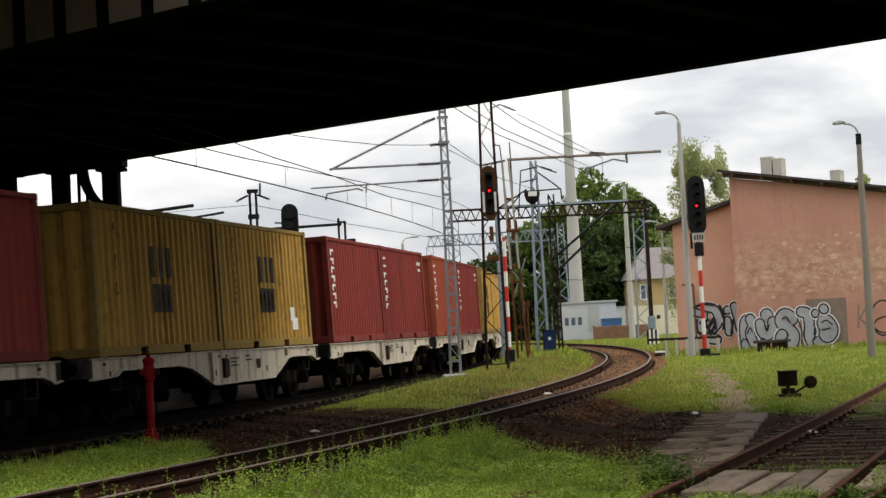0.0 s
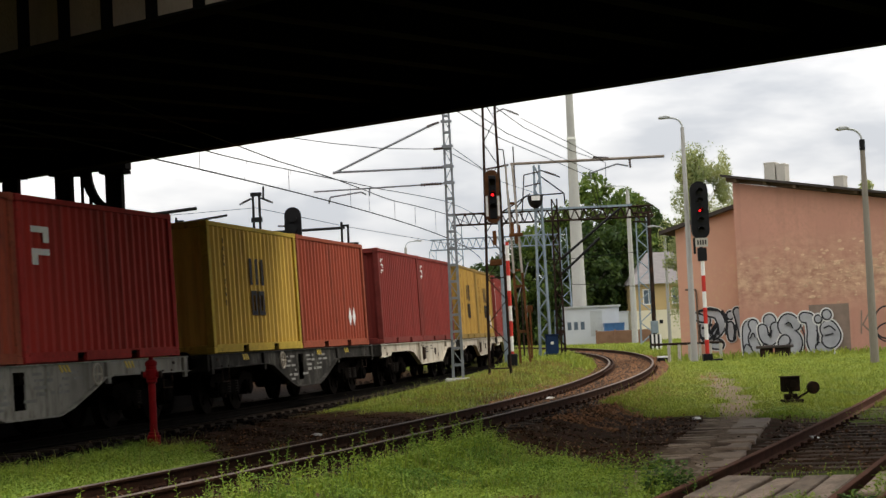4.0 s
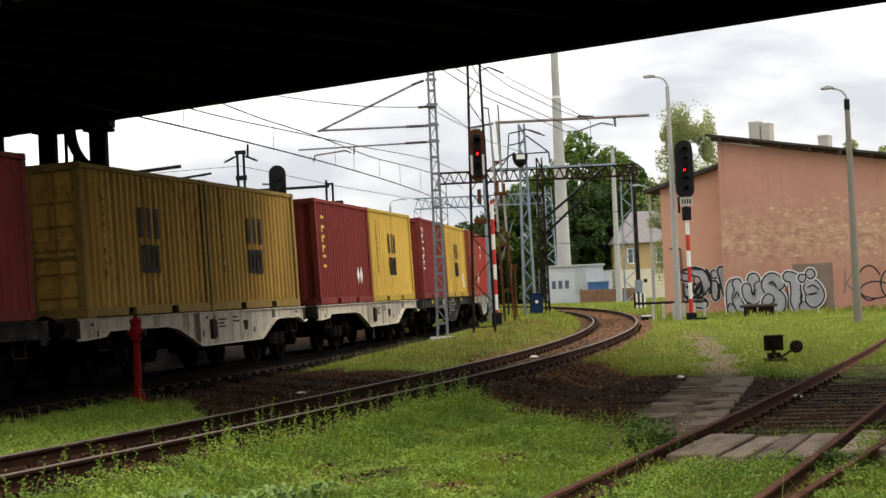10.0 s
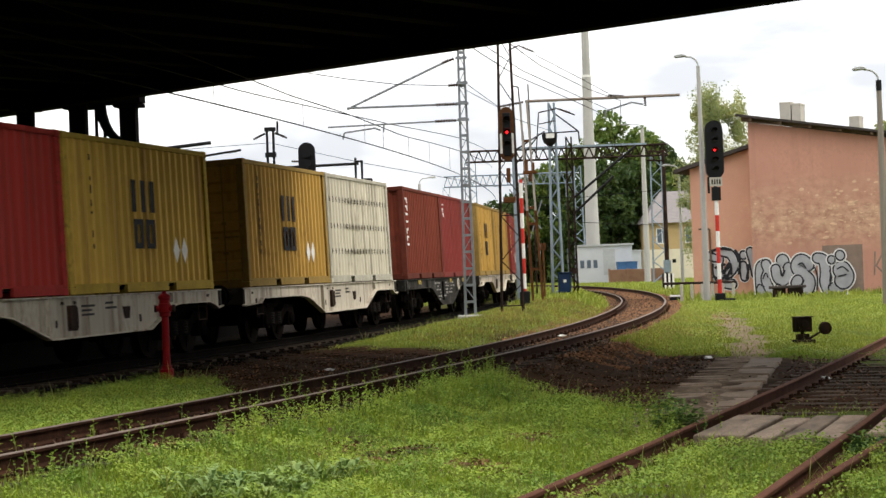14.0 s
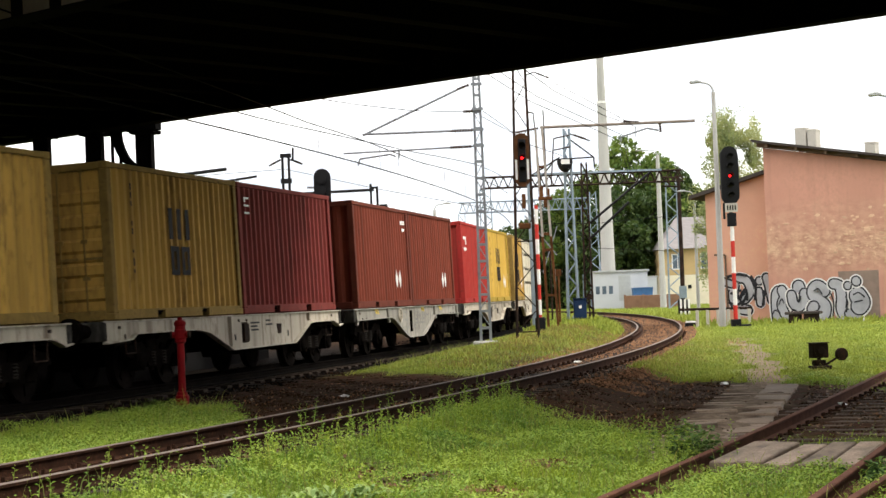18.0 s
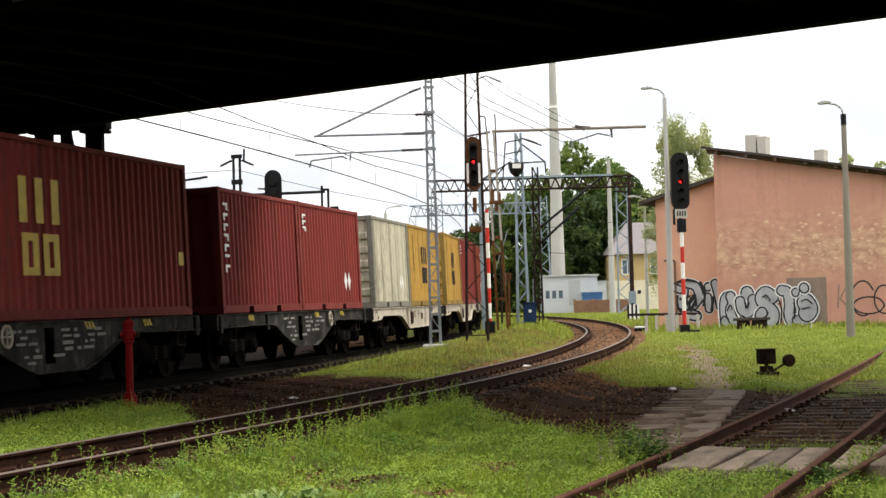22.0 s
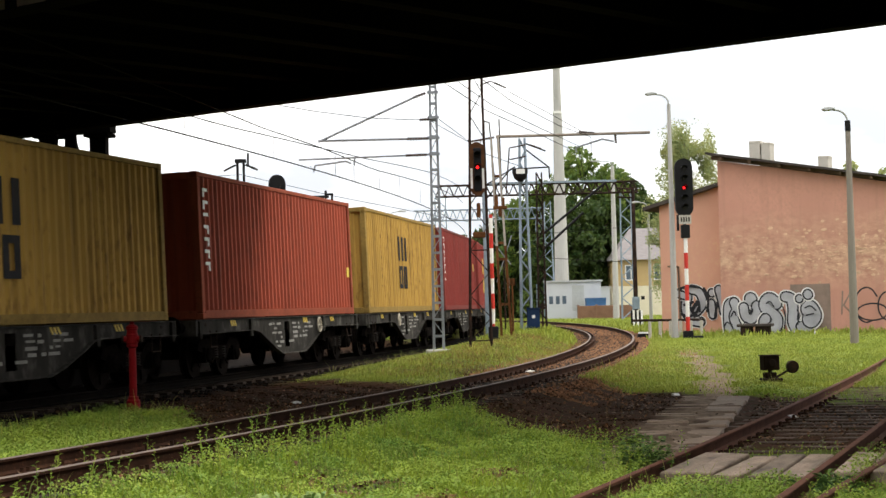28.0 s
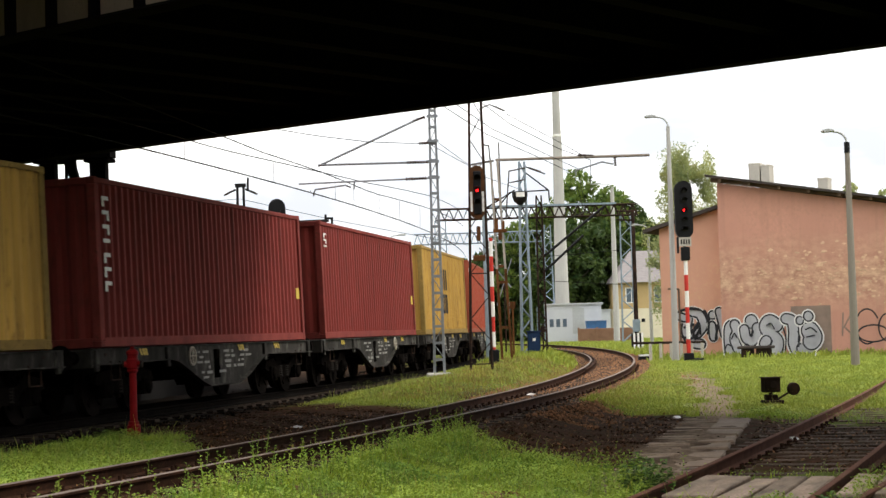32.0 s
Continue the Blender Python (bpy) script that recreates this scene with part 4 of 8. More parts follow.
def container_set(L, H):
    """Shared meshes of one container size."""
    S = {}
    any_paint = CONT["brown"]
    side = corrugated(L - 0.26, 0.17, H - 0.10, 0.278, 0.05)
    S["side_panel"] = mesh_of("side_panel", side, any_paint)
    S["end_panel"] = mesh_of("end_panel", corrugated(2.438 - 0.28, 0.17, H - 0.12, 0.36, 0.05), any_paint)
    bm = BM()
    n = int(L / 0.55)
    for i in range(n):
        a = -L / 2 + 0.1 + (L - 0.2) * i / n
        w = (L - 0.2) / n
        bx(bm, a, a + w * 0.55, -1.17, 1.17, H - 0.05, H - 0.015)
        bx(bm, a + w * 0.55, a + w, -1.17, 1.17, H - 0.05, H - 0.032)
    S["roof_panel"] = mesh_of("roof_panel", bm, any_paint)
    bm = BM()
    bx(bm, -0.08, 0.08, -0.075, 0.075, 0.118, H - 0.118)
    S["corner_post"] = mesh_of("corner_post", bm, any_paint, bevel=0.012)
    bm = BM()
    bx(bm, -0.089, 0.089, -0.081, 0.081, 0, 0.118)
    S["corner_casting"] = mesh_of("corner_casting", bm, any_paint, bevel=0.012)
    bm = BM()
    bx(bm, -L / 2 + 0.17, L / 2 - 0.17, -0.035, 0.035, H - 0.10, H - 0.01)
    S["top_rail"] = mesh_of("top_rail", bm, any_paint, bevel=0.01)
    bm = BM()
    if L < 7:
        cuts = (-L / 2 + 0.17, -1.22, -0.88, 0.88, 1.22, L / 2 - 0.17)
        for a, b in ((0, 1), (2, 3), (4, 5)):
            bx(bm, cuts[a], cuts[b], -0.035, 0.035, 0.015, 0.17)
        for a, b in ((1, 2), (3, 4)):
            bx(bm, cuts[a], cuts[b], -0.035, 0.035, 0.145, 0.17)
    else:
        bx(bm, -L / 2 + 0.17, L / 2 - 0.17, -0.035, 0.035, 0.015, 0.17)
    S["bottom_rail"] = mesh_of("bottom_rail", bm, any_paint)
    bm = BM()
    bx(bm, -0.06, 0.06, -1.06, 1.06, 0.01, 0.17)
    S["end_sill"] = mesh_of("end_sill", bm, any_paint, bevel=0.01)
    bm = BM()
    bx(bm, -0.06, 0.06, -1.06, 1.06, H - 0.13, H - 0.005)
    S["end_header"] = mesh_of("end_header", bm, any_paint, bevel=0.01)
    bm = BM()
    bx(bm, -L / 2 + 0.1, L / 2 - 0.1, -1.17, 1.17, 0.10, 0.14)
    S["floor_panel"] = mesh_of("floor_panel", bm, M_dark)
    # door leaf with pressed panels, in the plane y = 0
    bm = BM()
    out = [(0.03, H - 0.14), (0.03, 0.18), (0.0, 0.18)]
    for k in range(5):
        z = 0.32 + (H - 0.62) * k / 5
        w = (H - 0.62) / 5 * 0.62
        out += [(0.0, z), (-0.045, z + 0.05), (-0.045, z + w - 0.05), (0.0, z + w)]
    out.append((0.0, H - 0.14))
    slab(bm, out, -0.53, 0.53, pose(0, 0, 0, 0, 0, 90))
    S["door"] = mesh_of("door", bm, any_paint)
    bm = BM()
    rod(bm, (0, -0.055, 0.1), (0, -0.055, H - 0.06), 0.018, seg=6)
    for z in (0.14, 0.7, 1.3, H - 0.12):
        bx(bm, -0.05, 0.05, -0.075, 0.0, z - 0.03, z + 0.03)
    bx(bm, -0.02, 0.3, -0.07, -0.045, 1.0, 1.04)
    S["lock_rod"] = mesh_of("lock_rod", bm, M_gear)
    S["L"], S["H"] = L, H
    return S


SETS = {"20": container_set(6.058, 2.591), "40": container_set(12.192, 2.896)}


def flat(shapes, mat, name, parent, y, label, scale=1.0):
    """Painted marks on a container's side: thin bars given as (x0, x1, z0, z1)."""
    bm = BM()
    for x0, x1, z0, z1 in shapes:
        bx(bm, x0, x1, y - 0.004, y, z0, z1)
    return part(name, bm, mat, parent, label)


def mark_emblem(c, S, mat, cx, kx, kz, y, label):
    """An emblem of plain shapes: three upright bars above two plain frames."""
    zc = S["H"] * 0.53
    comb = [(-0.42, -0.26, 0.0, 0.64), (-0.08, 0.08, 0.0, 0.64), (0.26, 0.42, 0.0, 0.64)]
    blocks = []
    for q in (-0.22, 0.22):        # two plain frames side by side
        blocks += [(q - 0.17, q - 0.05, -0.62, -0.25), (q + 0.05, q + 0.17, -0.62, -0.25), (q - 0.17, q + 0.17, -0.25, -0.14), (q - 0.17, q + 0.17, -0.73, -0.62)]
    for bar in comb:
        flat([(cx + bar[0] * kx, cx + bar[1] * kx, zc + bar[2] * kz, zc + bar[3] * kz)], mat, "emblem_bar", c, y, label)
    for i in (0, 4):
        flat([(cx + a * kx, cx + b * kx, zc + e * kz, zc + f * kz) for a, b, e, f in blocks[i:i + 4]], mat, "emblem_frame", c, y, label)


def mark_column(c, S, mat, cx, z_top, z_bot, w, y, n, label, seed):
    """A column of unreadable lettering, as bars."""
    rnd = random.Random(seed)
    step = (z_top - z_bot) / n
    bars = []
    for i in range(n):
        z1 = z_top - i * step
        bars.append((cx - w / 2, cx + w / 2, z1 - step * 0.34, z1 - step * 0.06))
        if rnd.random() < 0.75:
            o = rnd.choice((-w / 2, w / 6))
            bars.append((cx + o, cx + o + w / 3, z1 - step * 0.78, z1 - step * 0.34))
    flat(bars, mat, "lettering", c, y, label)["kind"] = "stuff"


def mark_dots(c, S, mat, cx, y, seed):
    """A thin run of small marks down the side."""
    rnd = random.Random(seed + 5)
    bars, z = [], S["H"] - 0.32
    while z > 0.75:
        h = rnd.uniform(0.05, 0.14)
        if rnd.random() < 0.85:
            bars.append((cx - 0.022, cx + rnd.uniform(0.012, 0.03), z - h, z))
        z -= h + rnd.uniform(0.03, 0.11)
    flat(bars, mat, "small_lettering", c, y, "thin dark line of unreadable lettering")["kind"] = "stuff"


def mark_diamonds(c, mat, cx, z, y, size, label):
    for q in (0, size * 1.25):
        bm = BM()
        slab(bm, [(cx + q - size / 2, z), (cx + q, z + size * 0.78), (cx + q + size / 2, z), (cx + q, z - size * 0.78)], y - 0.004, y)
        part("placard", bm, mat, c, label)


def container(size, paint, marks, label, doors_back=False, seed=0):
    S = SETS[size]
    L, H = S["L"], S["H"]
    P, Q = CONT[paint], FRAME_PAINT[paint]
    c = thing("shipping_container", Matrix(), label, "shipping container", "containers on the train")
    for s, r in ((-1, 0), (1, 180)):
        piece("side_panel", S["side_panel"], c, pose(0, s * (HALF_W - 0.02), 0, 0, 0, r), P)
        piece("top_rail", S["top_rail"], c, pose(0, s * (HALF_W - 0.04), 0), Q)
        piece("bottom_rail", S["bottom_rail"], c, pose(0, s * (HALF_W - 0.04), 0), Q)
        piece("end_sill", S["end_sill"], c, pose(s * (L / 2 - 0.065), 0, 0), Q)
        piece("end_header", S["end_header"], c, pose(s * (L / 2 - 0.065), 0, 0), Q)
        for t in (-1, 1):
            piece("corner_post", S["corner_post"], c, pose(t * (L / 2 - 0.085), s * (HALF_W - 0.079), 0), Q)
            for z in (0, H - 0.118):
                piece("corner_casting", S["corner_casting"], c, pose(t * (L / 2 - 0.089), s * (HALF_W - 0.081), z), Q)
    back = -1
    for t in (-1, 1):
        turn = -90 if t == -1 else 90
        if (t == back) == doors_back:
            for q in (-1, 1):
                d = piece("door", S["door"], c, pose(t * (L / 2 - 0.06), q * 0.535, 0, 0, 0, turn), P)
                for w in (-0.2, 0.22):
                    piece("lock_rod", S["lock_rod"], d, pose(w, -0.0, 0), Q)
        else:
            piece("end_panel", S["end_panel"], c, pose(t * (L / 2 - 0.04), 0, 0, 0, 0, turn), P)
    piece("roof_panel", S["roof_panel"], c, None, P)
    piece("floor_panel", S["floor_panel"], c)
    y = -HALF_W + 0.017
    for m in marks:
        if m == "emblem":
            mark_emblem(c, S, M_logo_dark, 0.0 if size == "20" else -0.4, 1.15 if size == "20" else 1.7, 0.86 if size == "20" else 1.13, y, "dark worn emblem of plain shapes")
            mark_dots(c, S, M_logo_dark, -L / 2 + (0.95 if size == "20" else 2.2), y, seed)
        elif m == "emblem_yellow":
            mark_emblem(c, S, M_logo_yellow, -0.35, 1.7, 1.13, y, "yellow emblem of plain shapes")
        elif m == "column":
            mark_column(c, S, M_white, -L / 2 + 0.47, H - 0.3, H * 0.31, 0.3, y, 7, "white lettering running down the side", seed)
        elif m == "column_short":
            mark_column(c, S, M_white, -L / 2 + 0.5, H - 0.28, H - 0.72, 0.28, y, 3, "small white lettering", seed)
        elif m == "column_yellow":
            mark_column(c, S, M_logo_yellow, -L / 2 + 0.7, H - 0.4, 0.75, 0.3, y, 6, "yellow lettering running down the side", seed)
        elif m == "diamonds":
            mark_diamonds(c, M_white, 1.35 if size == "20" else 2.0, 0.72, y, 0.3, "white hazard placard")
        elif m == "badge":
            mark_column(c, S, M_white, -L / 2 + 0.75, H - 0.45, H - 1.15, 0.6, y, 2, "white emblem in bars", seed)
        elif m == "label":
            flat([(L / 2 - 0.55, L / 2 - 0.3, 0.95, 1.2)], M_logo_yellow, "label_plate", c, y, "small yellow label")
        elif m == "label_high":
            flat([(L / 2 - 1.0, L / 2 - 0.7, 1.55, 1.85)], M_logo_yellow, "label_plate", c, y, "small yellow label")
        elif m == "patch":
            flat([(1.5, 1.8, 0.55, 0.85), (1.62, 2.0, 0.35, 0.62)], M_white, "torn_label", c, y, "torn white sticker")
        elif m == "vents":
            bm = BM()
            slab(bm, [(-0.03, 0.0), (-0.022, 0.06), (0.02, 0.07), (0.034, 0.01), (0.02, -0.07), (-0.016, -0.06)], -0.006, 0)
            slot = mesh_of("vent_slot", bm, M_black)
            n = 20
            for row in (0.75, 1.35, 1.98):
                for i in range(n):
                    x = -L / 2 + 0.3 + (L - 0.6) * i / (n - 1)
                    piece("vent_slot", slot, c, pose(x, y, row))
        elif m == "codes":
            flat([(L / 2 - 0.9 + 0.14 * i, L / 2 - 0.8 + 0.14 * i, H - 0.42, H - 0.32) for i in range(4)] + [(L / 2 - 0.75, L / 2 - 0.45, H - 0.6, H - 0.52)], M_white, "code_mark", c, y, "small white code marks")
    return c


# ---- the train: wagons ----


def wheelset_meshes():
    bm = BM()
    for s in (-1, 1):
        lathe(bm, [(0.46, -0.068), (0.46, 0.05), (0.485, 0.055), (0.485, 0.075), (0.41, 0.075), (0.38, 0.03), (0.16, 0.03), (0.16, 0.075), (0.1, 0.075)][::1], 24,
              Matrix.Translation((0, s * 0.75, 0)) @ pose(0, 0, 0, 90 * s, 0, 0))
        for k in range(4):
            a = k * math.pi / 2
            bx(bm, -0.05, 0.05, -0.012, 0.012, 0.18, 0.36, Matrix.Translation((0, s * 0.835, 0)) @ Matrix.Rotation(a, 4, "Y"))
    rod(bm, (0, -1.0, 0), (0, 1.0, 0), 0.075, seg=12)
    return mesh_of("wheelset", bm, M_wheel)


WHEELSET = wheelset_meshes()


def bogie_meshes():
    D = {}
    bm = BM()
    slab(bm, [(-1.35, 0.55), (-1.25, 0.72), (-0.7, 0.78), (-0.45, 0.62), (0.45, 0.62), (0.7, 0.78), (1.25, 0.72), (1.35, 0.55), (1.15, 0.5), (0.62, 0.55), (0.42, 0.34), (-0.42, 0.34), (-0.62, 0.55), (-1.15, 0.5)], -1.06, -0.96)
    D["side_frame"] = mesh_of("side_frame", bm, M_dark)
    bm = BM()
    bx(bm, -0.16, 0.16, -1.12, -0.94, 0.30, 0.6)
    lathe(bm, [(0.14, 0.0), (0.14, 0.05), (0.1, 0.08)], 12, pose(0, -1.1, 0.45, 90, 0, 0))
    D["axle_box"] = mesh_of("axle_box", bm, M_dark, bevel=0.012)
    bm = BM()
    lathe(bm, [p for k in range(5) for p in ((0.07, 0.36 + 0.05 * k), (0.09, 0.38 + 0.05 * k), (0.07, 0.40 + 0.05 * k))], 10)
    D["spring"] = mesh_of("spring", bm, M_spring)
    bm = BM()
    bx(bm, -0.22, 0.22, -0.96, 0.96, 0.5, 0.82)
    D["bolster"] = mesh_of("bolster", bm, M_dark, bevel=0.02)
    bm = BM()
    bx(bm, -0.05, 0.05, -0.03, 0.03, -0.2, 0.2)
    D["brake_block"] = mesh_of("brake_block", bm, M_rust_dark, bevel=0.012)
    return D


BOGIE = bogie_meshes()
DECK = 1.155


LOWER = {
    "light": [(6.45, 0.84), (6.2, 0.80), (6.0, 0.87), (5.75, 0.93), (4.35, 0.93), (4.05, 0.90), (3.0, 0.52), (-0.75, 0.50), (-2.0, 0.87), (-2.6, 0.93), (-5.3, 0.93), (-5.5, 0.84), (-6.45, 0.80)],
    "dark": [(6.45, 0.88), (3.1, 0.90), (2.75, 0.86), (2.4, 0.73), (1.5, 0.44), (1.05, 0.34), (-0.75, 0.34), (-1.2, 0.44), (-2.1, 0.73), (-2.5, 0.86), (-2.9, 0.90), (-6.45, 0.88)],
}


def sill_mesh(kind):
    """The side sill of a wagon; the tub-shaped one has an upright slot in its belly."""
    bm = BM()
    low = LOWER[kind]
    if kind == "light":
        slab(bm, [(-6.45, 1.12), (6.45, 1.12)] + low, -0.012, 0.012)
    else:
        a, b = -0.32, 0.06
        slab(bm, [(b, 1.12), (6.45, 1.12)] + [p for p in low if p[0] > b] + [(b, 0.34)], -0.012, 0.012)
        slab(bm, [(-6.45, 1.12), (a, 1.12), (a, 0.34)] + [p for p in low if p[0] < a], -0.012, 0.012)
        bx(bm, a, b, -0.012, 0.012, 1.04, 1.12)
        bx(bm, a, b, -0.012, 0.012, 0.34, 0.47)
    return mesh_of("side_sill", bm, M_wag_light if kind == "light" else M_wag_dark)


def lip_mesh(kind):
    """The flange that follows the lower edge of a sill."""
    bm = BM()
    low = LOWER[kind]
    for (xa, za), (xb, zb) in zip(low, low[1:]):
        slab(bm, [(xa, za), (xa, za - 0.022), (xb, zb - 0.022), (xb, zb)], -0.10, 0.02)
    return mesh_of("bottom_flange", bm, M_wag_light)


def wagon_meshes():
    W = {"light": sill_mesh("light"), "dark": sill_mesh("dark"), "light_lip": lip_mesh("light"), "dark_lip": lip_mesh("dark")}
    bm = BM()
    bx(bm, -0.07, 0.07, -0.06, 0.0, -0.36, 0.0)
    W["end_post"] = mesh_of("end_post", bm, M_wag_light, bevel=0.01)
    bm = BM()
    for q in range(3):
        slab(bm, [(0.13 * q, 0.0), (0.13 * q + 0.07, 0.0), (0.13 * q + 0.17, -0.12), (0.13 * q + 0.10, -0.12)], -0.02, -0.012)
    W["stripes"] = mesh_of("warning_stripes", bm, M_logo_yellow)
    rnd = random.Random(12)
    bm = BM()
    for row in range(6):
        x, z = -1.55 + 0.12 * row, 1.02 - 0.10 * row
        while x < 1.9 - 0.16 * row:
            w = rnd.uniform(0.1, 0.42)
            if not -0.42 < x + w / 2 < 0.16 and rnd.random() < 0.72:
                bx(bm, x, x + w, -0.017, -0.013, z - rnd.uniform(0.035, 0.06), z)
            x += w + rnd.uniform(0.05, 0.2)
    W["chalk"] = mesh_of("stencil", bm, M_chalk)
    bm = BM()
    bx(bm, -0.03, 0.03, -0.02, -0.012, -0.06, 0.06)
    W["slot"] = mesh_of("small_slot", bm, M_black)
    bm = BM()
    slab(bm, [(-0.14, 0.1), (0.14, 0.1), (0.1, -0.1), (-0.06, -0.1)], -0.03, -0.012)
    W["hatch"] = mesh_of("hatch", bm, M_rust_dark)
    bm = BM()
    bx(bm, -6.5, 6.5, -0.08, 0.08, 1.12, 1.145)
    W["flange"] = mesh_of("deck_flange", bm, M_wag_light, bevel=0.006)
    bm = BM()
    bx(bm, -0.02, 0.02, -0.07, 0.0, 0.55, 1.12)
    W["rib"] = mesh_of("web_stiffener", bm, M_wag_light)
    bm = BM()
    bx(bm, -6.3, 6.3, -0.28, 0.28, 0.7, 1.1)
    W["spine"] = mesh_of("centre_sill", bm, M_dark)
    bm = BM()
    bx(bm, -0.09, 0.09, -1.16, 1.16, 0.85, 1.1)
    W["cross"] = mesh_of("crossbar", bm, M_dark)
    bm = BM()
    bx(bm, -0.06, 0.06, -1.2, 1.2, 0.82, 1.145)
    W["headstock"] = mesh_of("headstock", bm, M_wag_dark, bevel=0.015)
    bm = BM()
    lathe(bm, [(0.11, 0), (0.11, 0.36), (0.075, 0.36), (0.075, 0.5), (0.22, 0.5), (0.225, 0.54), (0.1, 0.555)], 16, pose(0, 0, 0, 0, 90, 0))
    W["buffer"] = mesh_of("buffer", bm, M_dark)
    bm = BM()
    rod(bm, (0, 0, 0), (0.4, 0, 0), 0.05, seg=8)
    bx(bm, 0.3, 0.72, -0.025, 0.025, -0.14, -0.06)
    rod(bm, (0.42, 0, 0.04), (0.5, 0, -0.18), 0.04, seg=6)
    W["hook"] = mesh_of("coupling", bm, M_dark)
    bm = BM()
    bx(bm, -0.14, 0.14, -0.05, 0.0, -0.17, 0.17)
    bx(bm, -0.17, 0.17, -0.01, 0.0, -0.2, 0.2)
    W["box"] = mesh_of("notice_frame", bm, M_rust_dark, bevel=0.006)
    bm = BM()
    for k, (x, z, w) in enumerate(((-0.3, 0.0, 0.5), (-0.3, -0.07, 0.38), (-0.3, -0.14, 0.46), (0.6, 0.03, 0.3), (0.6, -0.05, 0.42))):
        bx(bm, x, x + w, -0.004, 0, z, z + 0.035)
    W["notes"] = mesh_of("stencil", bm, M_black)
    bm = BM()
    bx(bm, -0.05, 0.05, -0.05, 0.05, 0, 0.05)
    bx(bm, -0.03, 0.03, -0.03, 0.03, 0.05, 0.14)
    W["lock"] = mesh_of("container_lock", bm, M_rust_dark)
    bm = BM()
    rod(bm, (-0.2, 0, 0), (-0.2, 0, -0.32), 0.014, seg=6)
    rod(bm, (0.2, 0, 0), (0.2, 0, -0.32), 0.014, seg=6)
    rod(bm, (-0.2, 0, -0.32), (0.2, 0, -0.32), 0.014, seg=6)
    W["step"] = mesh_of("foot_step", bm, M_rust_dark)
    bm = BM()
    rod(bm, (-0.6, 0, 0), (0.6, 0, 0), 0.17, seg=14)
    W["tank"] = mesh_of("air_tank", bm, M_dark)
    bm = BM()
    ring = [(0.17 * math.cos(a), 0, 0.17 * math.sin(a)) for a in np.linspace(0, 2 * math.pi, 15)]
    for p, q in zip(ring, ring[1:]):
        rod(bm, p, q, 0.02, seg=6)
    bx(bm, -0.17, 0.17, -0.01, 0.01, -0.012, 0.012)
    bx(bm, -0.012, 0.012, -0.01, 0.01, -0.17, 0.17)
    W["handwheel"] = mesh_of("brake_handwheel", bm, M_wag_light)
    return W


WAG = wagon_meshes()
AXLES = []      # wheelsets with the number of their wagon


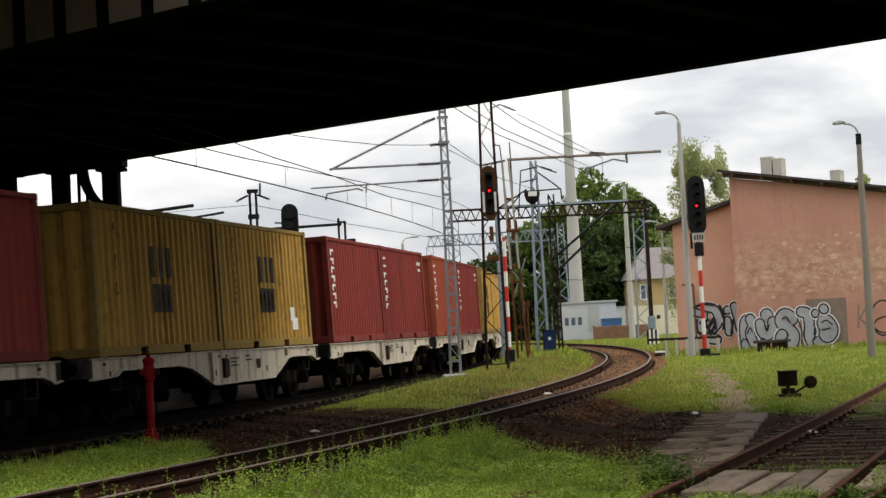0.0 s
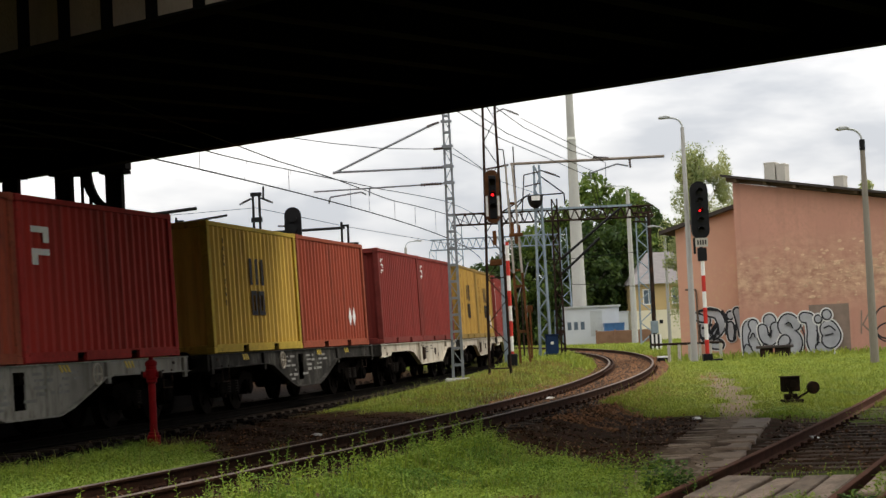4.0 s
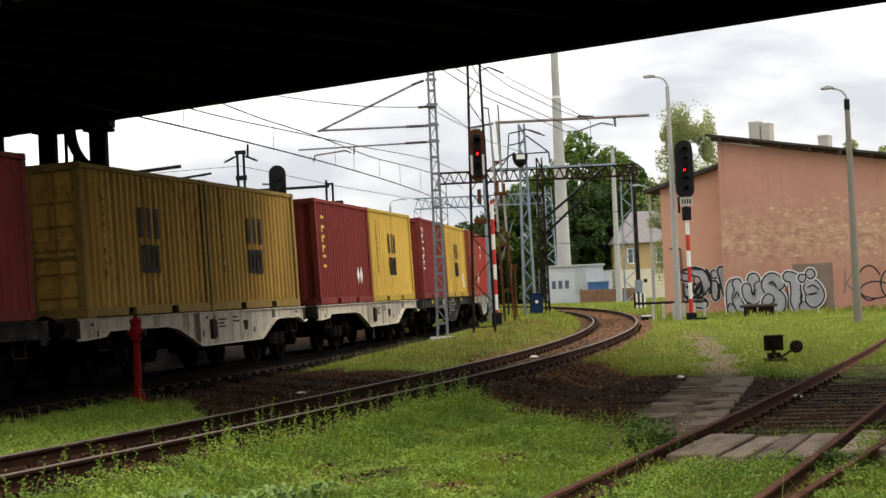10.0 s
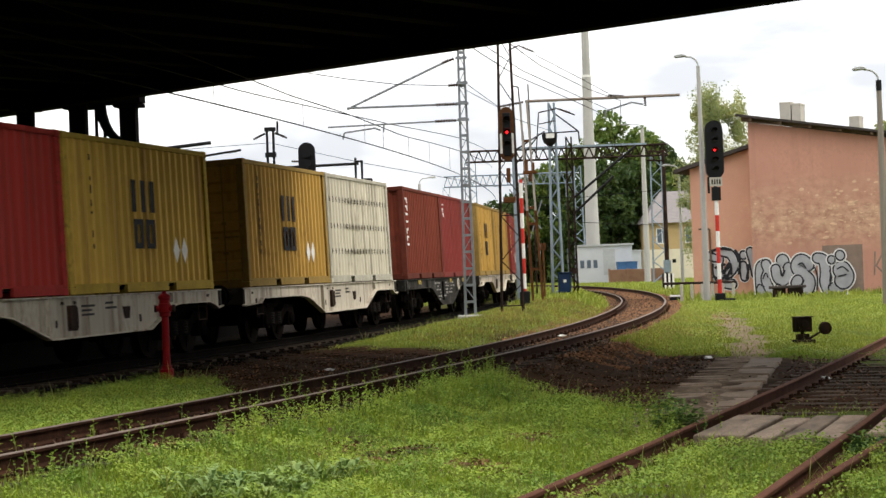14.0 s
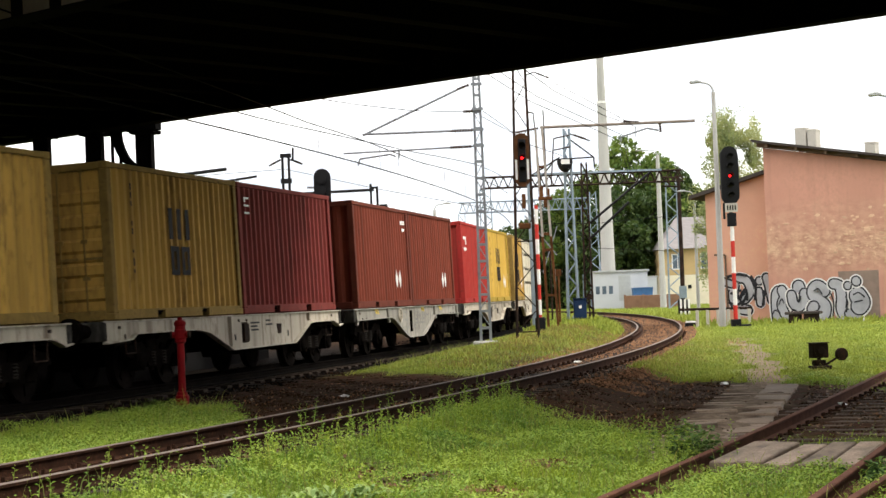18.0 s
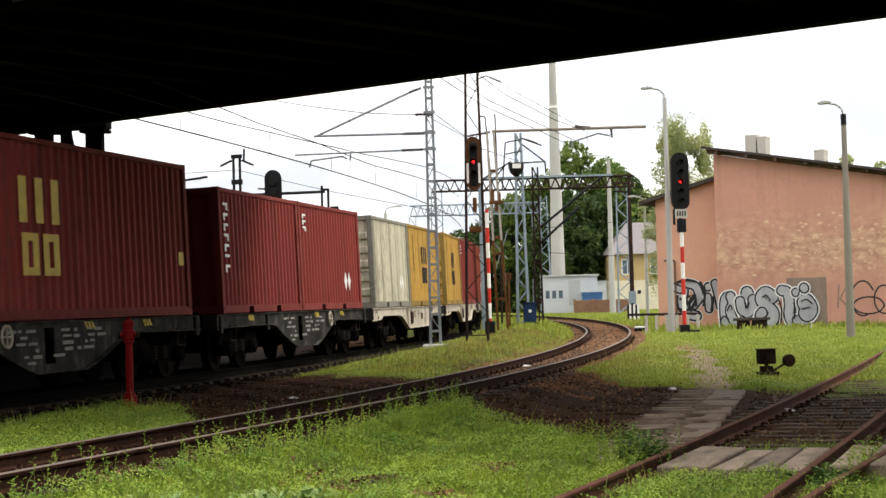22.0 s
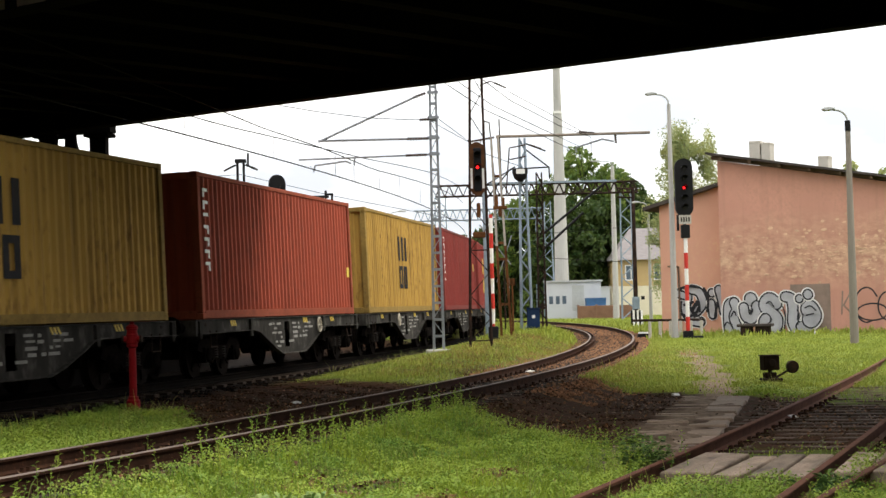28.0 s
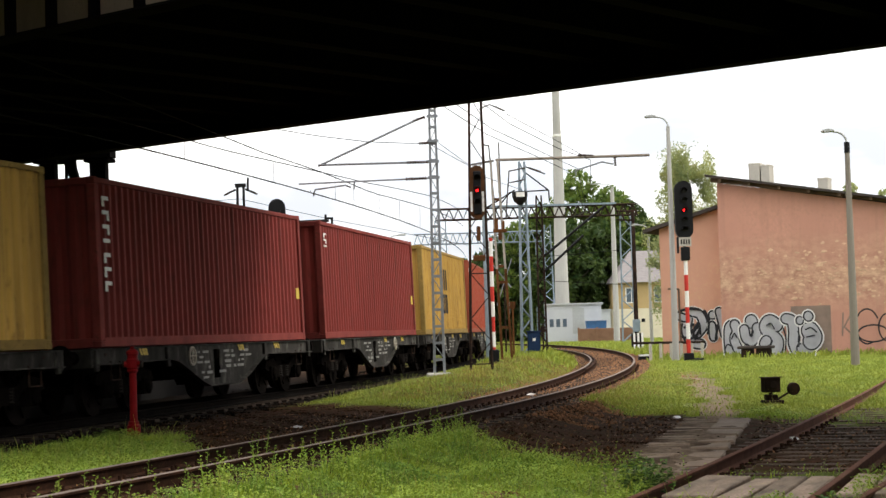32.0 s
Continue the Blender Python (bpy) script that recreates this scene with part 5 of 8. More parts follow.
def wagon(kind, k):
    """A flat wagon: "light" with a deep straight sill, "dark" and "pale" with a tub-shaped one."""
    light = kind == "light"
    paint = {"light": M_wag_light, "dark": M_wag_dark, "pale": M_wag_pale}[kind]
    shape = "light" if light else "dark"
    words = {"light": "light grey flat wagon with a deep side sill and worn paint", "dark": "dirty dark grey flat wagon with a dropped middle sill", "pale": "dirty pale grey flat wagon with a dropped middle sill"}
    w = thing("container_wagon", Matrix(), words[kind], "flat wagon", "wagons of the train")
    for s, r in ((-1, 0), (1, 180)):
        sill = piece("side_sill", WAG[shape], w, pose(0, s * 1.16, 0, 0, 0, r), paint)
        piece("deck_flange", WAG["flange"], sill, pose(0, 0.03, 0), paint)
        piece("bottom_flange", WAG[shape + "_lip"], sill, None, paint)
        if light:
            for x in (-0.78, 4.05):
                piece("web_stiffener", WAG["rib"], sill, pose(x, -0.012, 0) if x < 0 else pose(x, -0.012, 0.784) @ Matrix.Diagonal((1, 1, 0.3, 1)), paint)
        else:
            for x in (-6.3, -2.95, 2.95, 6.3):
                piece("end_post", WAG["end_post"], sill, pose(x, -0.012, 1.12), paint)
            for x in (-4.3, 1.2, 3.7):
                piece("warning_stripes", WAG["stripes"], sill, pose(x, 0, 1.115))
        if s == -1 and light:
            piece("notice_frame", WAG["box"], sill, pose(0.1, -0.012, 0.80))
            piece("stencil", WAG["notes"], sill, pose(0.75, -0.014, 0.96))["kind"] = "stuff"
            piece("hatch", WAG["hatch"], sill, pose(2.15, 0, 0.83))
            for x in (-0.45, 2.72):
                piece("small_slot", WAG["slot"], sill, pose(x, 0, 0.72))
        elif s == -1:
            piece("stencil", WAG["chalk"], sill)["kind"] = "stuff"
            piece("brake_handwheel", WAG["handwheel"], sill, pose(2.45 if k % 2 else -1.75, -0.09, 0.93))
        for x in (-6.1, 6.1):
            piece("foot_step", WAG["step"], w, pose(x * 0.9, s * 1.2, 0.92))
    piece("centre_sill", WAG["spine"], w)
    for x in (-5.9, -2.6, 0.0, 2.6, 5.9):
        piece("crossbar", WAG["cross"], w, pose(x, 0, 0))
    piece("air_tank", WAG["tank"], w, pose(1.2, 0.45, 0.62))
    for e, r in ((1, 0), (-1, 180)):
        piece("headstock", WAG["headstock"], w, pose(e * 6.45, 0, 0))
        for s in (-0.875, 0.875):
            piece("buffer", WAG["buffer"], w, pose(e * 6.5, s, 1.0, 0, 0, r))
        piece("coupling", WAG["hook"], w, pose(e * 6.5, 0, 1.0, 0, 0, r))
    for x in (-5.85, -0.22, 0.22, 5.85) if light else (-5.85, 5.85):
        for s in (-1.13, 1.13):
            piece("container_lock", WAG["lock"], w, pose(x, s, 1.01))
    for e in (-4.0 if light else -4.72, 4.72):
        b = piece("bogie", BOGIE["bolster"], w, pose(e, 0, 0))
        for s in (0, 180):
            piece("side_frame", BOGIE["side_frame"], b, pose(0, 0, 0, 0, 0, s))
            for q in (-0.24, 0.24):
                piece("spring", BOGIE["spring"], b, pose(q, 1.02 if s else -1.02, 0))
            for q in (-0.9, 0.9):
                piece("axle_box", BOGIE["axle_box"], b, pose(q, 0, 0, 0, 0, s))
                piece("brake_block", BOGIE["brake_block"], b, pose(q * 0.44, 0.75 if s else -0.75, 0.46))
        for q in (-0.9, 0.9):
            AXLES.append((k, piece("wheelset", WHEELSET, b, pose(q, 0, 0.46)), q))
    return w


# Each wagon from the front of the train to its rear: number, wagon, load. Two short boxes (rear, front) or one long one.
TWO = "20"
TRAIN = [
    (-8, "light", (("orange", ()), ("yellow", ("emblem",)))),
    (-7, "light", (("maroon", ()), ("maroon", ("column_short",)))),
    (-6, "light", (("yellow", ("emblem",)), ("yellow", ("emblem",)))),
    (-5, "light", (("brown", ()), ("orange", ()))),
    (-4, "light", (("orange", ("column_short",)), ("yellow", ("emblem",)))),
    (-3, "light", (("yellow", ("emblem",)), ("yellow", ()))),
    (-2, "light", (("orange", ("column",)), ("maroon", ("column", "codes")))),
    (-1, "light", (("maroon", ("column",)), ("maroon", ("column", "codes")))),
    (0, "light", (("yellow", ("emblem",)), ("yellow", ("emblem", "patch")))),
    (1, "light", (("maroon", ("column_short",)), ("maroon", ("column_short",)))),
    (2, "dark", (("bright_yellow", ("emblem",)), ("orange", ("diamonds",)))),
    (3, "pale", (("orange", ("diamonds",)), ("red", ("badge",)))),
    (4, "dark", (("maroon", ("column",)), ("bright_yellow", ("emblem", "patch")))),
    (5, "light", (("maroon", ("column_yellow", "diamonds")), ("bright_yellow", ("emblem",)))),
    (6, "light", (("yellow", ("emblem",)), ("yellow", ("emblem",)))),
    (7, "dark", (("shaded_orange", ("column",)), ("maroon", ("column_short",)))),
    (8, "light", (("yellow", ("emblem", "diamonds")), ("white", ("vents",)))),
    (9, "light", (("red", ("badge",)), ("bright_yellow", ("emblem", "diamonds")))),
    (10, "pale", (("shaded_orange", ("diamonds", "codes")), ("shaded_orange", ("diamonds",)))),
    (11, "light", (("yellow", ("emblem",)), ("maroon", ("column_short",)))),
    (12, "light", (("grey", ("diamonds",)), ("yellow", ("emblem",)))),
    (13, "dark", (("maroon", ("column",)), ("maroon", ("column_short", "diamonds")))),
    (14, "dark", (("maroon", ("emblem_yellow", "label")),)),
    (15, "dark", (("maroon", ("column", "label_high")),)),
    (16, "dark", (("yellow", ("emblem",)),)),
    (17, "dark", (("orange", ("column", "label")),)),
    (18, "dark", (("yellow", ("emblem",)),)),
    (19, "dark", (("maroon", ("column_short", "label")),)),
    (20, "dark", (("maroon", ("column", "label")),)),
    (21, "dark", (("yellow", ("emblem",)),)),
    (22, "dark", (("maroon", ()),)),
]
WORDS = {"yellow": "weathered yellow", "bright_yellow": "bright yellow", "brown": "dark brown-red", "shaded_orange": "shade-darkened orange", "maroon": "faded maroon", "red": "bright red", "orange": "faded orange-red", "white": "dirty white", "grey": "grimy beige"}
EXTRA = {"emblem": "with a dark emblem", "emblem_yellow": "with a large yellow emblem", "column": "with white lettering down its side", "column_short": "with small white lettering", "column_yellow": "with yellow lettering", "diamonds": "with white placards", "badge": "with a white emblem", "vents": "with rows of vent slots"}
DOORS_SEEN = (6, 8, 11, 12)     # wagons whose rear box turns its doors backwards
ROLLING = []    # (wagon number, offset along the wagon, height, thing)


def build_train():
    for k, kind, load in TRAIN:
        ROLLING.append((k, 0.0, 0.0, wagon(kind, k)))
        size = "20" if len(load) == 2 else "40"
        for i, (paint, marks) in enumerate(load):
            extra = next((EXTRA[m] for m in marks if m in EXTRA), "with plain sides")
            label = f"{WORDS[paint]} {'short' if size == '20' else 'long'} corrugated steel container {extra}"
            c = container(size, paint, marks, label, doors_back=i == 0 and k in DOORS_SEEN, seed=k * 3 + i)
            ROLLING.append((k, 0.0 if size == "40" else (-3.067 if i == 0 else 3.067), DECK, c))


build_train()


# ---- how the train moves ----
PITCH = 14.08
LEAN = Matrix.Rotation(radians(-CANT), 4, "X")


def travel(t):
    """Where the rear corner of wagon 0's load is along the line at t seconds."""
    return 15.13 + 8.262 * t + 0.0176 * t * t


SLACK_AT, SLACK = (1, 2.5, 7.5, 9, 10, 11, 12, 13, 14), (0.1, 0.24, 0.24, 0.0, -0.02, -0.1, -0.16, -0.03, 0.0)   # the wagons are not all of one length


def wagon_pose(k, t, off, z):
    s = travel(t) - PITCH * k + 6.096 + float(np.interp(k, SLACK_AT, SLACK))
    xa, ya, _ = on(WALL, s - 4.72, TRAIN_OFF)
    xb, yb, _ = on(WALL, s + 4.72, TRAIN_OFF)
    a = math.atan2(yb - ya, xb - xa)
    return Matrix.Translation(((xa + xb) / 2, (ya + yb) / 2, 0)) @ Matrix.Rotation(a, 4, "Z") @ LEAN @ Matrix.Translation((off, 0, z))


def motions():
    for k, off, z, ob in ROLLING:
        walk(ob, [(t, wagon_pose(k, t, off, z)) for t in np.arange(0, 32.01, 1.0)])
    # wheels turn while they run past; before and after that they are out of sight
    for k, ob, q in AXLES:
        rows, t = [], 0.0
        ts = [t for t in np.arange(0, 32.001, 2 / 30.0) if -4 < travel(t) - PITCH * k + 6 < 62]
        if not ts:
            continue
        if ts[0] > 0.05:
            ts = [0.0] + ts
        if ts[-1] < 31.95:
            ts = ts + [32.0]
        base = travel(ts[0]) if ts[0] > 0 or len(ts) < 2 else 0.0
        first = ts[1] if len(ts) > 1 else 0.0
        last = ts[-2] if len(ts) > 1 else 32.0
        for t in ts:
            roll = (travel(min(max(t, first), last)) - travel(first)) / 0.46
            rows.append((t, Matrix.Translation((q, 0, 0.46)) @ Matrix.Rotation(roll, 4, "Y")))
        walk(ob, rows)

# ---- line-side things ----


def gz(x, y):
    return float(ground_z(x, y))


def hydrant():
    x, y = -4.76, 29.0
    t = thing("fire_hydrant", pose(x, y, -0.06), "tall red pillar hydrant standing in grass beside the rails", "fire hydrant")
    bm = BM()
    lathe(bm, [(0.11, -0.15), (0.11, 0.0), (0.085, 0.02), (0.085, 0.06), (0.062, 0.07), (0.057, 0.84), (0.088, 0.86), (0.088, 0.9)], 18)
    part("barrel", bm, M_redpaint, t, smooth=False)
    bm = BM()
    lathe(bm, [(0.085, 0.9), (0.098, 0.92), (0.098, 1.05), (0.085, 1.07), (0.085, 1.12), (0.10, 1.14), (0.096, 1.18), (0.06, 1.21), (0.035, 1.22), (0.035, 1.26)], 18)
    part("bonnet", bm, M_redpaint, t)
    for s in (-1, 1):
        bm = BM()
        rod(bm, (0, 0, 0.98), (s * 0.13, -0.02, 0.98), 0.05, seg=12)
        n = part("outlet", bm, M_redpaint, t)
        bm = BM()
        rod(bm, (s * 0.13, -0.02, 0.98), (s * 0.165, -0.025, 0.98), 0.06, 0.055, seg=12)
        part("cap", bm, M_rust_dark, n, "dark outlet cap")


def switch_stand():
    t = thing("switch_stand", pose(6.1, 32.6, gz(6.1, 32.6), 0, 0, 10), "dark rusty point lever with a box lantern and round counterweight", "switch stand")
    bm = BM()
    bx(bm, -0.16, 0.2, -0.14, 0.14, -0.05, 0.1)
    bx(bm, -0.1, 0.1, -0.1, 0.1, 0.1, 0.2)
    part("base", bm, M_rust_dark, t, bevel=0.015)
    bm = BM()
    rod(bm, (0, 0, 0.1), (0, 0, 0.24), 0.035, seg=10)
    part("spindle", bm, M_rust_dark, t)
    bm = BM()
    bx(bm, -0.145, 0.145, -0.12, 0.12, 0.24, 0.5)
    lan = part("lantern", bm, M_rust_dark, t, bevel=0.012)
    bm = BM()
    bx(bm, -0.165, 0.165, -0.14, 0.14, 0.5, 0.515)
    part("lid", bm, M_rust_dark, lan)
    bm = BM()
    lathe(bm, [(0.07, 0), (0.075, 0.02), (0.06, 0.025)], 16, pose(0, -0.12, 0.37, 90, 0, 0))
    part("lens_ring", bm, M_rust_dark, lan)
    bm = BM()
    rod(bm, (0.05, -0.03, 0.08), (0.42, -0.05, 0.28), 0.022, 0.018, seg=8)
    arm = part("lever", bm, M_rust_dark, t)
    bm = BM()
    lathe(bm, [(0.03, -0.06), (0.105, -0.055), (0.115, -0.03), (0.115, 0.03), (0.105, 0.055), (0.03, 0.06)], 20, pose(0.41, -0.05, 0.29, 90, 0, 0))
    part("counterweight", bm, M_rust_dark, arm)


def lamps_of_head(parent, x, y, z_list, lit, r, hood=True):
    for z in z_list:
        on_ = abs(z - lit) < 0.01
        bm = BM()
        q = 0.5 if on_ else 1.0
        lathe(bm, [(r * q, 0), (r * q, 0.02), (r * q * 0.3, 0.03)], 16, pose(x, y, z, 90, 0, 0))
        part("lens", bm, M_redglow if on_ else M_lens, parent, "glowing red lens" if on_ else "dark unlit lens")
        if hood:
            bm = BM()
            n = 9
            for i in range(n):
                a0, a1 = math.pi * (0.02 + 0.96 * i / n), math.pi * (0.02 + 0.96 * (i + 1) / n)
                R = r * 1.25
                q = [(x + R * math.cos(a0), y - 0.28, z + R * math.sin(a0)), (x + R * math.cos(a1), y - 0.28, z + R * math.sin(a1)), (x + R * math.cos(a1), y, z + R * math.sin(a1)), (x + R * math.cos(a0), y, z + R * math.sin(a0))]
                w = [(x + R * 1.06 * math.cos(a0), y - 0.28, z + R * 1.06 * math.sin(a0)), (x + R * 1.06 * math.cos(a1), y - 0.28, z + R * 1.06 * math.sin(a1)), (x + R * 1.06 * math.cos(a1), y, z + R * 1.06 * math.sin(a1)), (x + R * 1.06 * math.cos(a0), y, z + R * 1.06 * math.sin(a0))]
                v = [bm.verts.new(p) for p in q + w]
                for f in ((0, 1, 2, 3), (7, 6, 5, 4), (0, 4, 5, 1)):
                    bm.faces.new([v[j] for j in f])
            bmesh.ops.remove_doubles(bm, verts=bm.verts[:], dist=0.0005)
            part("hood", bm, M_black, parent)


def stadium(bm, x0, x1, z0, z1, y0, y1):
    """A plate with half-round top and bottom."""
    r, cx = (x1 - x0) / 2, (x0 + x1) / 2
    out = [(cx + r * math.cos(a), z1 - r + r * math.sin(a)) for a in np.linspace(0, math.pi, 10)] + [(cx + r * math.cos(a), z0 + r + r * math.sin(a)) for a in np.linspace(math.pi, 2 * math.pi, 10)]
    return slab(bm, out, y0, y1)


def banded_post(parent, x, y, z0, z1, r, step, start_red=True):
    z, red = z0, start_red
    while z < z1 - 0.01:
        bm = BM()
        rod(bm, (x, y, z), (x, y, min(z + step, z1)), r, seg=14)
        part("post_band", bm, M_sigred if red else M_sigwhite, parent, "red band" if red else "white band")
        z, red = z + step, not red


def main_signal():
    t = thing("railway_signal", pose(8.70, 61.0, 0.02), "black colour light signal showing red on a red and white post", "railway signal")
    bm = BM()
    bx(bm, -0.16, 0.16, -0.16, 0.16, -0.1, 0.28)
    bx(bm, 0.1, 0.5, -0.12, 0.12, -0.05, 0.1)
    part("base", bm, M_black, t, bevel=0.02)
    bm = BM()
    rod(bm, (0, 0, 0.28), (0, 0, 0.75), 0.072, seg=14)
    part("post_foot", bm, M_sigred, t, "red band")
    banded_post(t, 0, 0, 0.75, 3.45, 0.068, 0.54, start_red=False)
    bm = BM()
    rod(bm, (0, 0.1, 3.3), (0, 0.1, 5.9), 0.06, seg=10)
    part("upper_post", bm, M_black, t)
    bm = BM()
    bx(bm, -0.15, 0.15, -0.1, 0.08, 3.4, 3.85)
    bx(bm, -0.28, -0.2, -0.04, 0.04, 3.65, 4.2)
    part("relay_box", bm, M_black, t, bevel=0.015)
    bm = BM()
    bx(bm, -0.21, 0.21, -0.06, -0.03, 3.88, 4.18)
    plate = part("number_plate", bm, M_chim, t, "pale plate with unreadable marks")
    bm = BM()
    for i in range(4):
        bx(bm, -0.15 + 0.085 * i, -0.10 + 0.085 * i, -0.064, -0.06, 3.95, 4.11)
    part("mark_bars", bm, M_black, plate)
    bm = BM()
    stadium(bm, -0.3, 0.3, 4.13, 6.1, -0.03, 0.16)
    head = part("signal_head", bm, M_black, t)
    lamps_of_head(head, 0.0, -0.03, (5.75, 5.43, 5.10, 4.77, 4.45), 5.10, 0.08)


def rusty_signal_mast():
    x, y = 1.42, 50.0
    t = thing("signal_mast", pose(x, y, 0.05), "dark rusty lattice mast carrying an orange framed signal showing red", "lattice mast")
    for s in (-1, 1):
        bm = BM()
        rod(bm, (s * 0.30 - 0.02, 0, -0.1), (s * 0.115 + 0.03, 0, 10.5), 0.045, 0.04, seg=6)
        part("leg", bm, M_rust_dark, t)
    bm = BM()
    n = 16
    for i in range(n):
        z0, z1 = 0.3 + 10 * i / n, 0.3 + 10 * (i + 1) / n
        w0, w1 = 0.30 - 0.185 * z0 / 10.5, 0.30 - 0.185 * z1 / 10.5
        s = 1 if i % 2 else -1
        rod(bm, (s * w0, 0, z0), (-s * w1, 0, z1), 0.014, seg=5)
        if i % 4 == 0:
            rod(bm, (-w0, 0, z0), (w0, 0, z0), 0.018, seg=5)
    part("lacing", bm, M_rust_dark, t)["kind"] = "stuff"
    bm = BM()
    stadium(bm, -0.21, 0.2, 4.3, 5.78, -0.2, -0.1)
    b = part("backboard", bm, M_orangebg, t, "faded orange and black backboard")
    bm = BM()
    bx(bm, -0.1, 0.11, -0.24, -0.2, 4.42, 5.62)
    part("lamp_case", bm, M_black, b, bevel=0.02)
    bm = BM()
    for s in (-0.165, 0.155):
        bx(bm, s - 0.03, s + 0.03, -0.206, -0.2, 4.5, 5.05)
    part("white_strip", bm, M_sigwhite, b, "white side strips")
    lamps_of_head(b, 0.0, -0.24, (5.42, 5.08, 4.75), 5.08, 0.075)
    bm = BM()
    bx(bm, -0.16, 0.18, -0.12, 0.12, 3.14, 3.3)
    part("bracket_box", bm, M_rust, t, bevel=0.02)
    bm = BM()
    bx(bm, -0.05, 0.06, -0.18, -0.1, 3.7, 4.1)
    part("relay_box", bm, M_rust, t, bevel=0.02)
    bm = BM()
    rod(bm, (0.12, 0, 7.35), (0.42, 0, 7.48), 0.02, seg=6)
    rod(bm, (0.42, 0, 7.48), (0.86, 0, 7.28), 0.018, seg=6)
    a = part("bracket", bm, M_rust_dark, t)
    bm = BM()
    for i in range(5):
        lathe(bm, [(0.02, -0.02), (0.05, 0), (0.02, 0.02)], 10, pose(0.55 + 0.06 * i, 0, 7.42 - 0.027 * i, 0, 115, 0))
    part("insulator", bm, M_insul, a)


def tube_line(bm, pts, r, seg=6):
    """A bent tube through points in the plane y = 0."""
    rings = []
    for i, p in enumerate(pts):
        d = (Vector(pts[min(i + 1, len(pts) - 1)]) - Vector(pts[max(i - 1, 0)])).normalized()
        u = Vector((d.z, 0, -d.x))
        rings.append([bm.verts.new(Vector(p) + r * (u * math.cos(2 * math.pi * k / seg) + Vector((0, 1, 0)) * math.sin(2 * math.pi * k / seg))) for k in range(seg)])
    for a, b in zip(rings, rings[1:]):
        for k in range(seg):
            bm.faces.new((a[k], a[(k + 1) % seg], b[(k + 1) % seg], b[k]))
    bm.faces.new(rings[0][::-1])
    bm.faces.new(rings[-1])


def insulator(parent, p, q):
    p, q = Vector(p), Vector(q)
    bm = BM()
    turn = (q - p).to_track_quat("Z", "Y").to_matrix().to_4x4()
    L = (q - p).length
    n = max(3, int(L / 0.07))
    prof = []
    for i in range(n):
        z = L * i / n
        prof += [(0.025, z), (0.06, z + L / n * 0.4), (0.025, z + L / n * 0.8)]
    lathe(bm, prof, 10, Matrix.Translation(p) @ turn)
    part("insulator", bm, M_insul, parent, "brown ribbed insulator")


def lattice_legs(t, w0, w1, h, mat, depth=0.2, leg=0.035, bays=14, flat=False):
    """Legs and lacing of a lattice mast of width w0 at the foot and w1 at height h."""
    spots = [(-1, 0), (1, 0)] if flat else [(-1, -1), (1, -1), (1, 1), (-1, 1)]
    f = lambda s, d, z: (s * (w0 + (w1 - w0) * z / h) / 2, d * depth / 2 * (1 - 0.4 * z / h), z)
    for s, d in spots:
        bm = BM()
        rod(bm, f(s, d, -0.1), f(s, d, h), leg, leg * 0.8, seg=4)
        part("leg", bm, mat, t)
    bm = BM()
    for i in range(bays):
        z0, z1 = 0.2 + (h - 0.2) * i / bays, 0.2 + (h - 0.2) * (i + 1) / bays
        for d in ((0,) if flat else (-1, 1)):
            s = 1 if i % 2 else -1
            rod(bm, f(s, d, z0), f(-s, d, z1), leg * 0.45, seg=4)
        if not flat:
            for s in (-1, 1):
                e = 1 if i % 2 else -1
                rod(bm, f(s, e, z0), f(s, -e, z1), leg * 0.45, seg=4)
    part("lacing", bm, mat, t)["kind"] = "stuff"
    bm = BM()
    bx(bm, -w0 / 2 - 0.2, w0 / 2 + 0.2, -depth / 2 - 0.2, depth / 2 + 0.2, -0.4, 0.02)
    part("footing", bm, M_concrete, t, bevel=0.03)


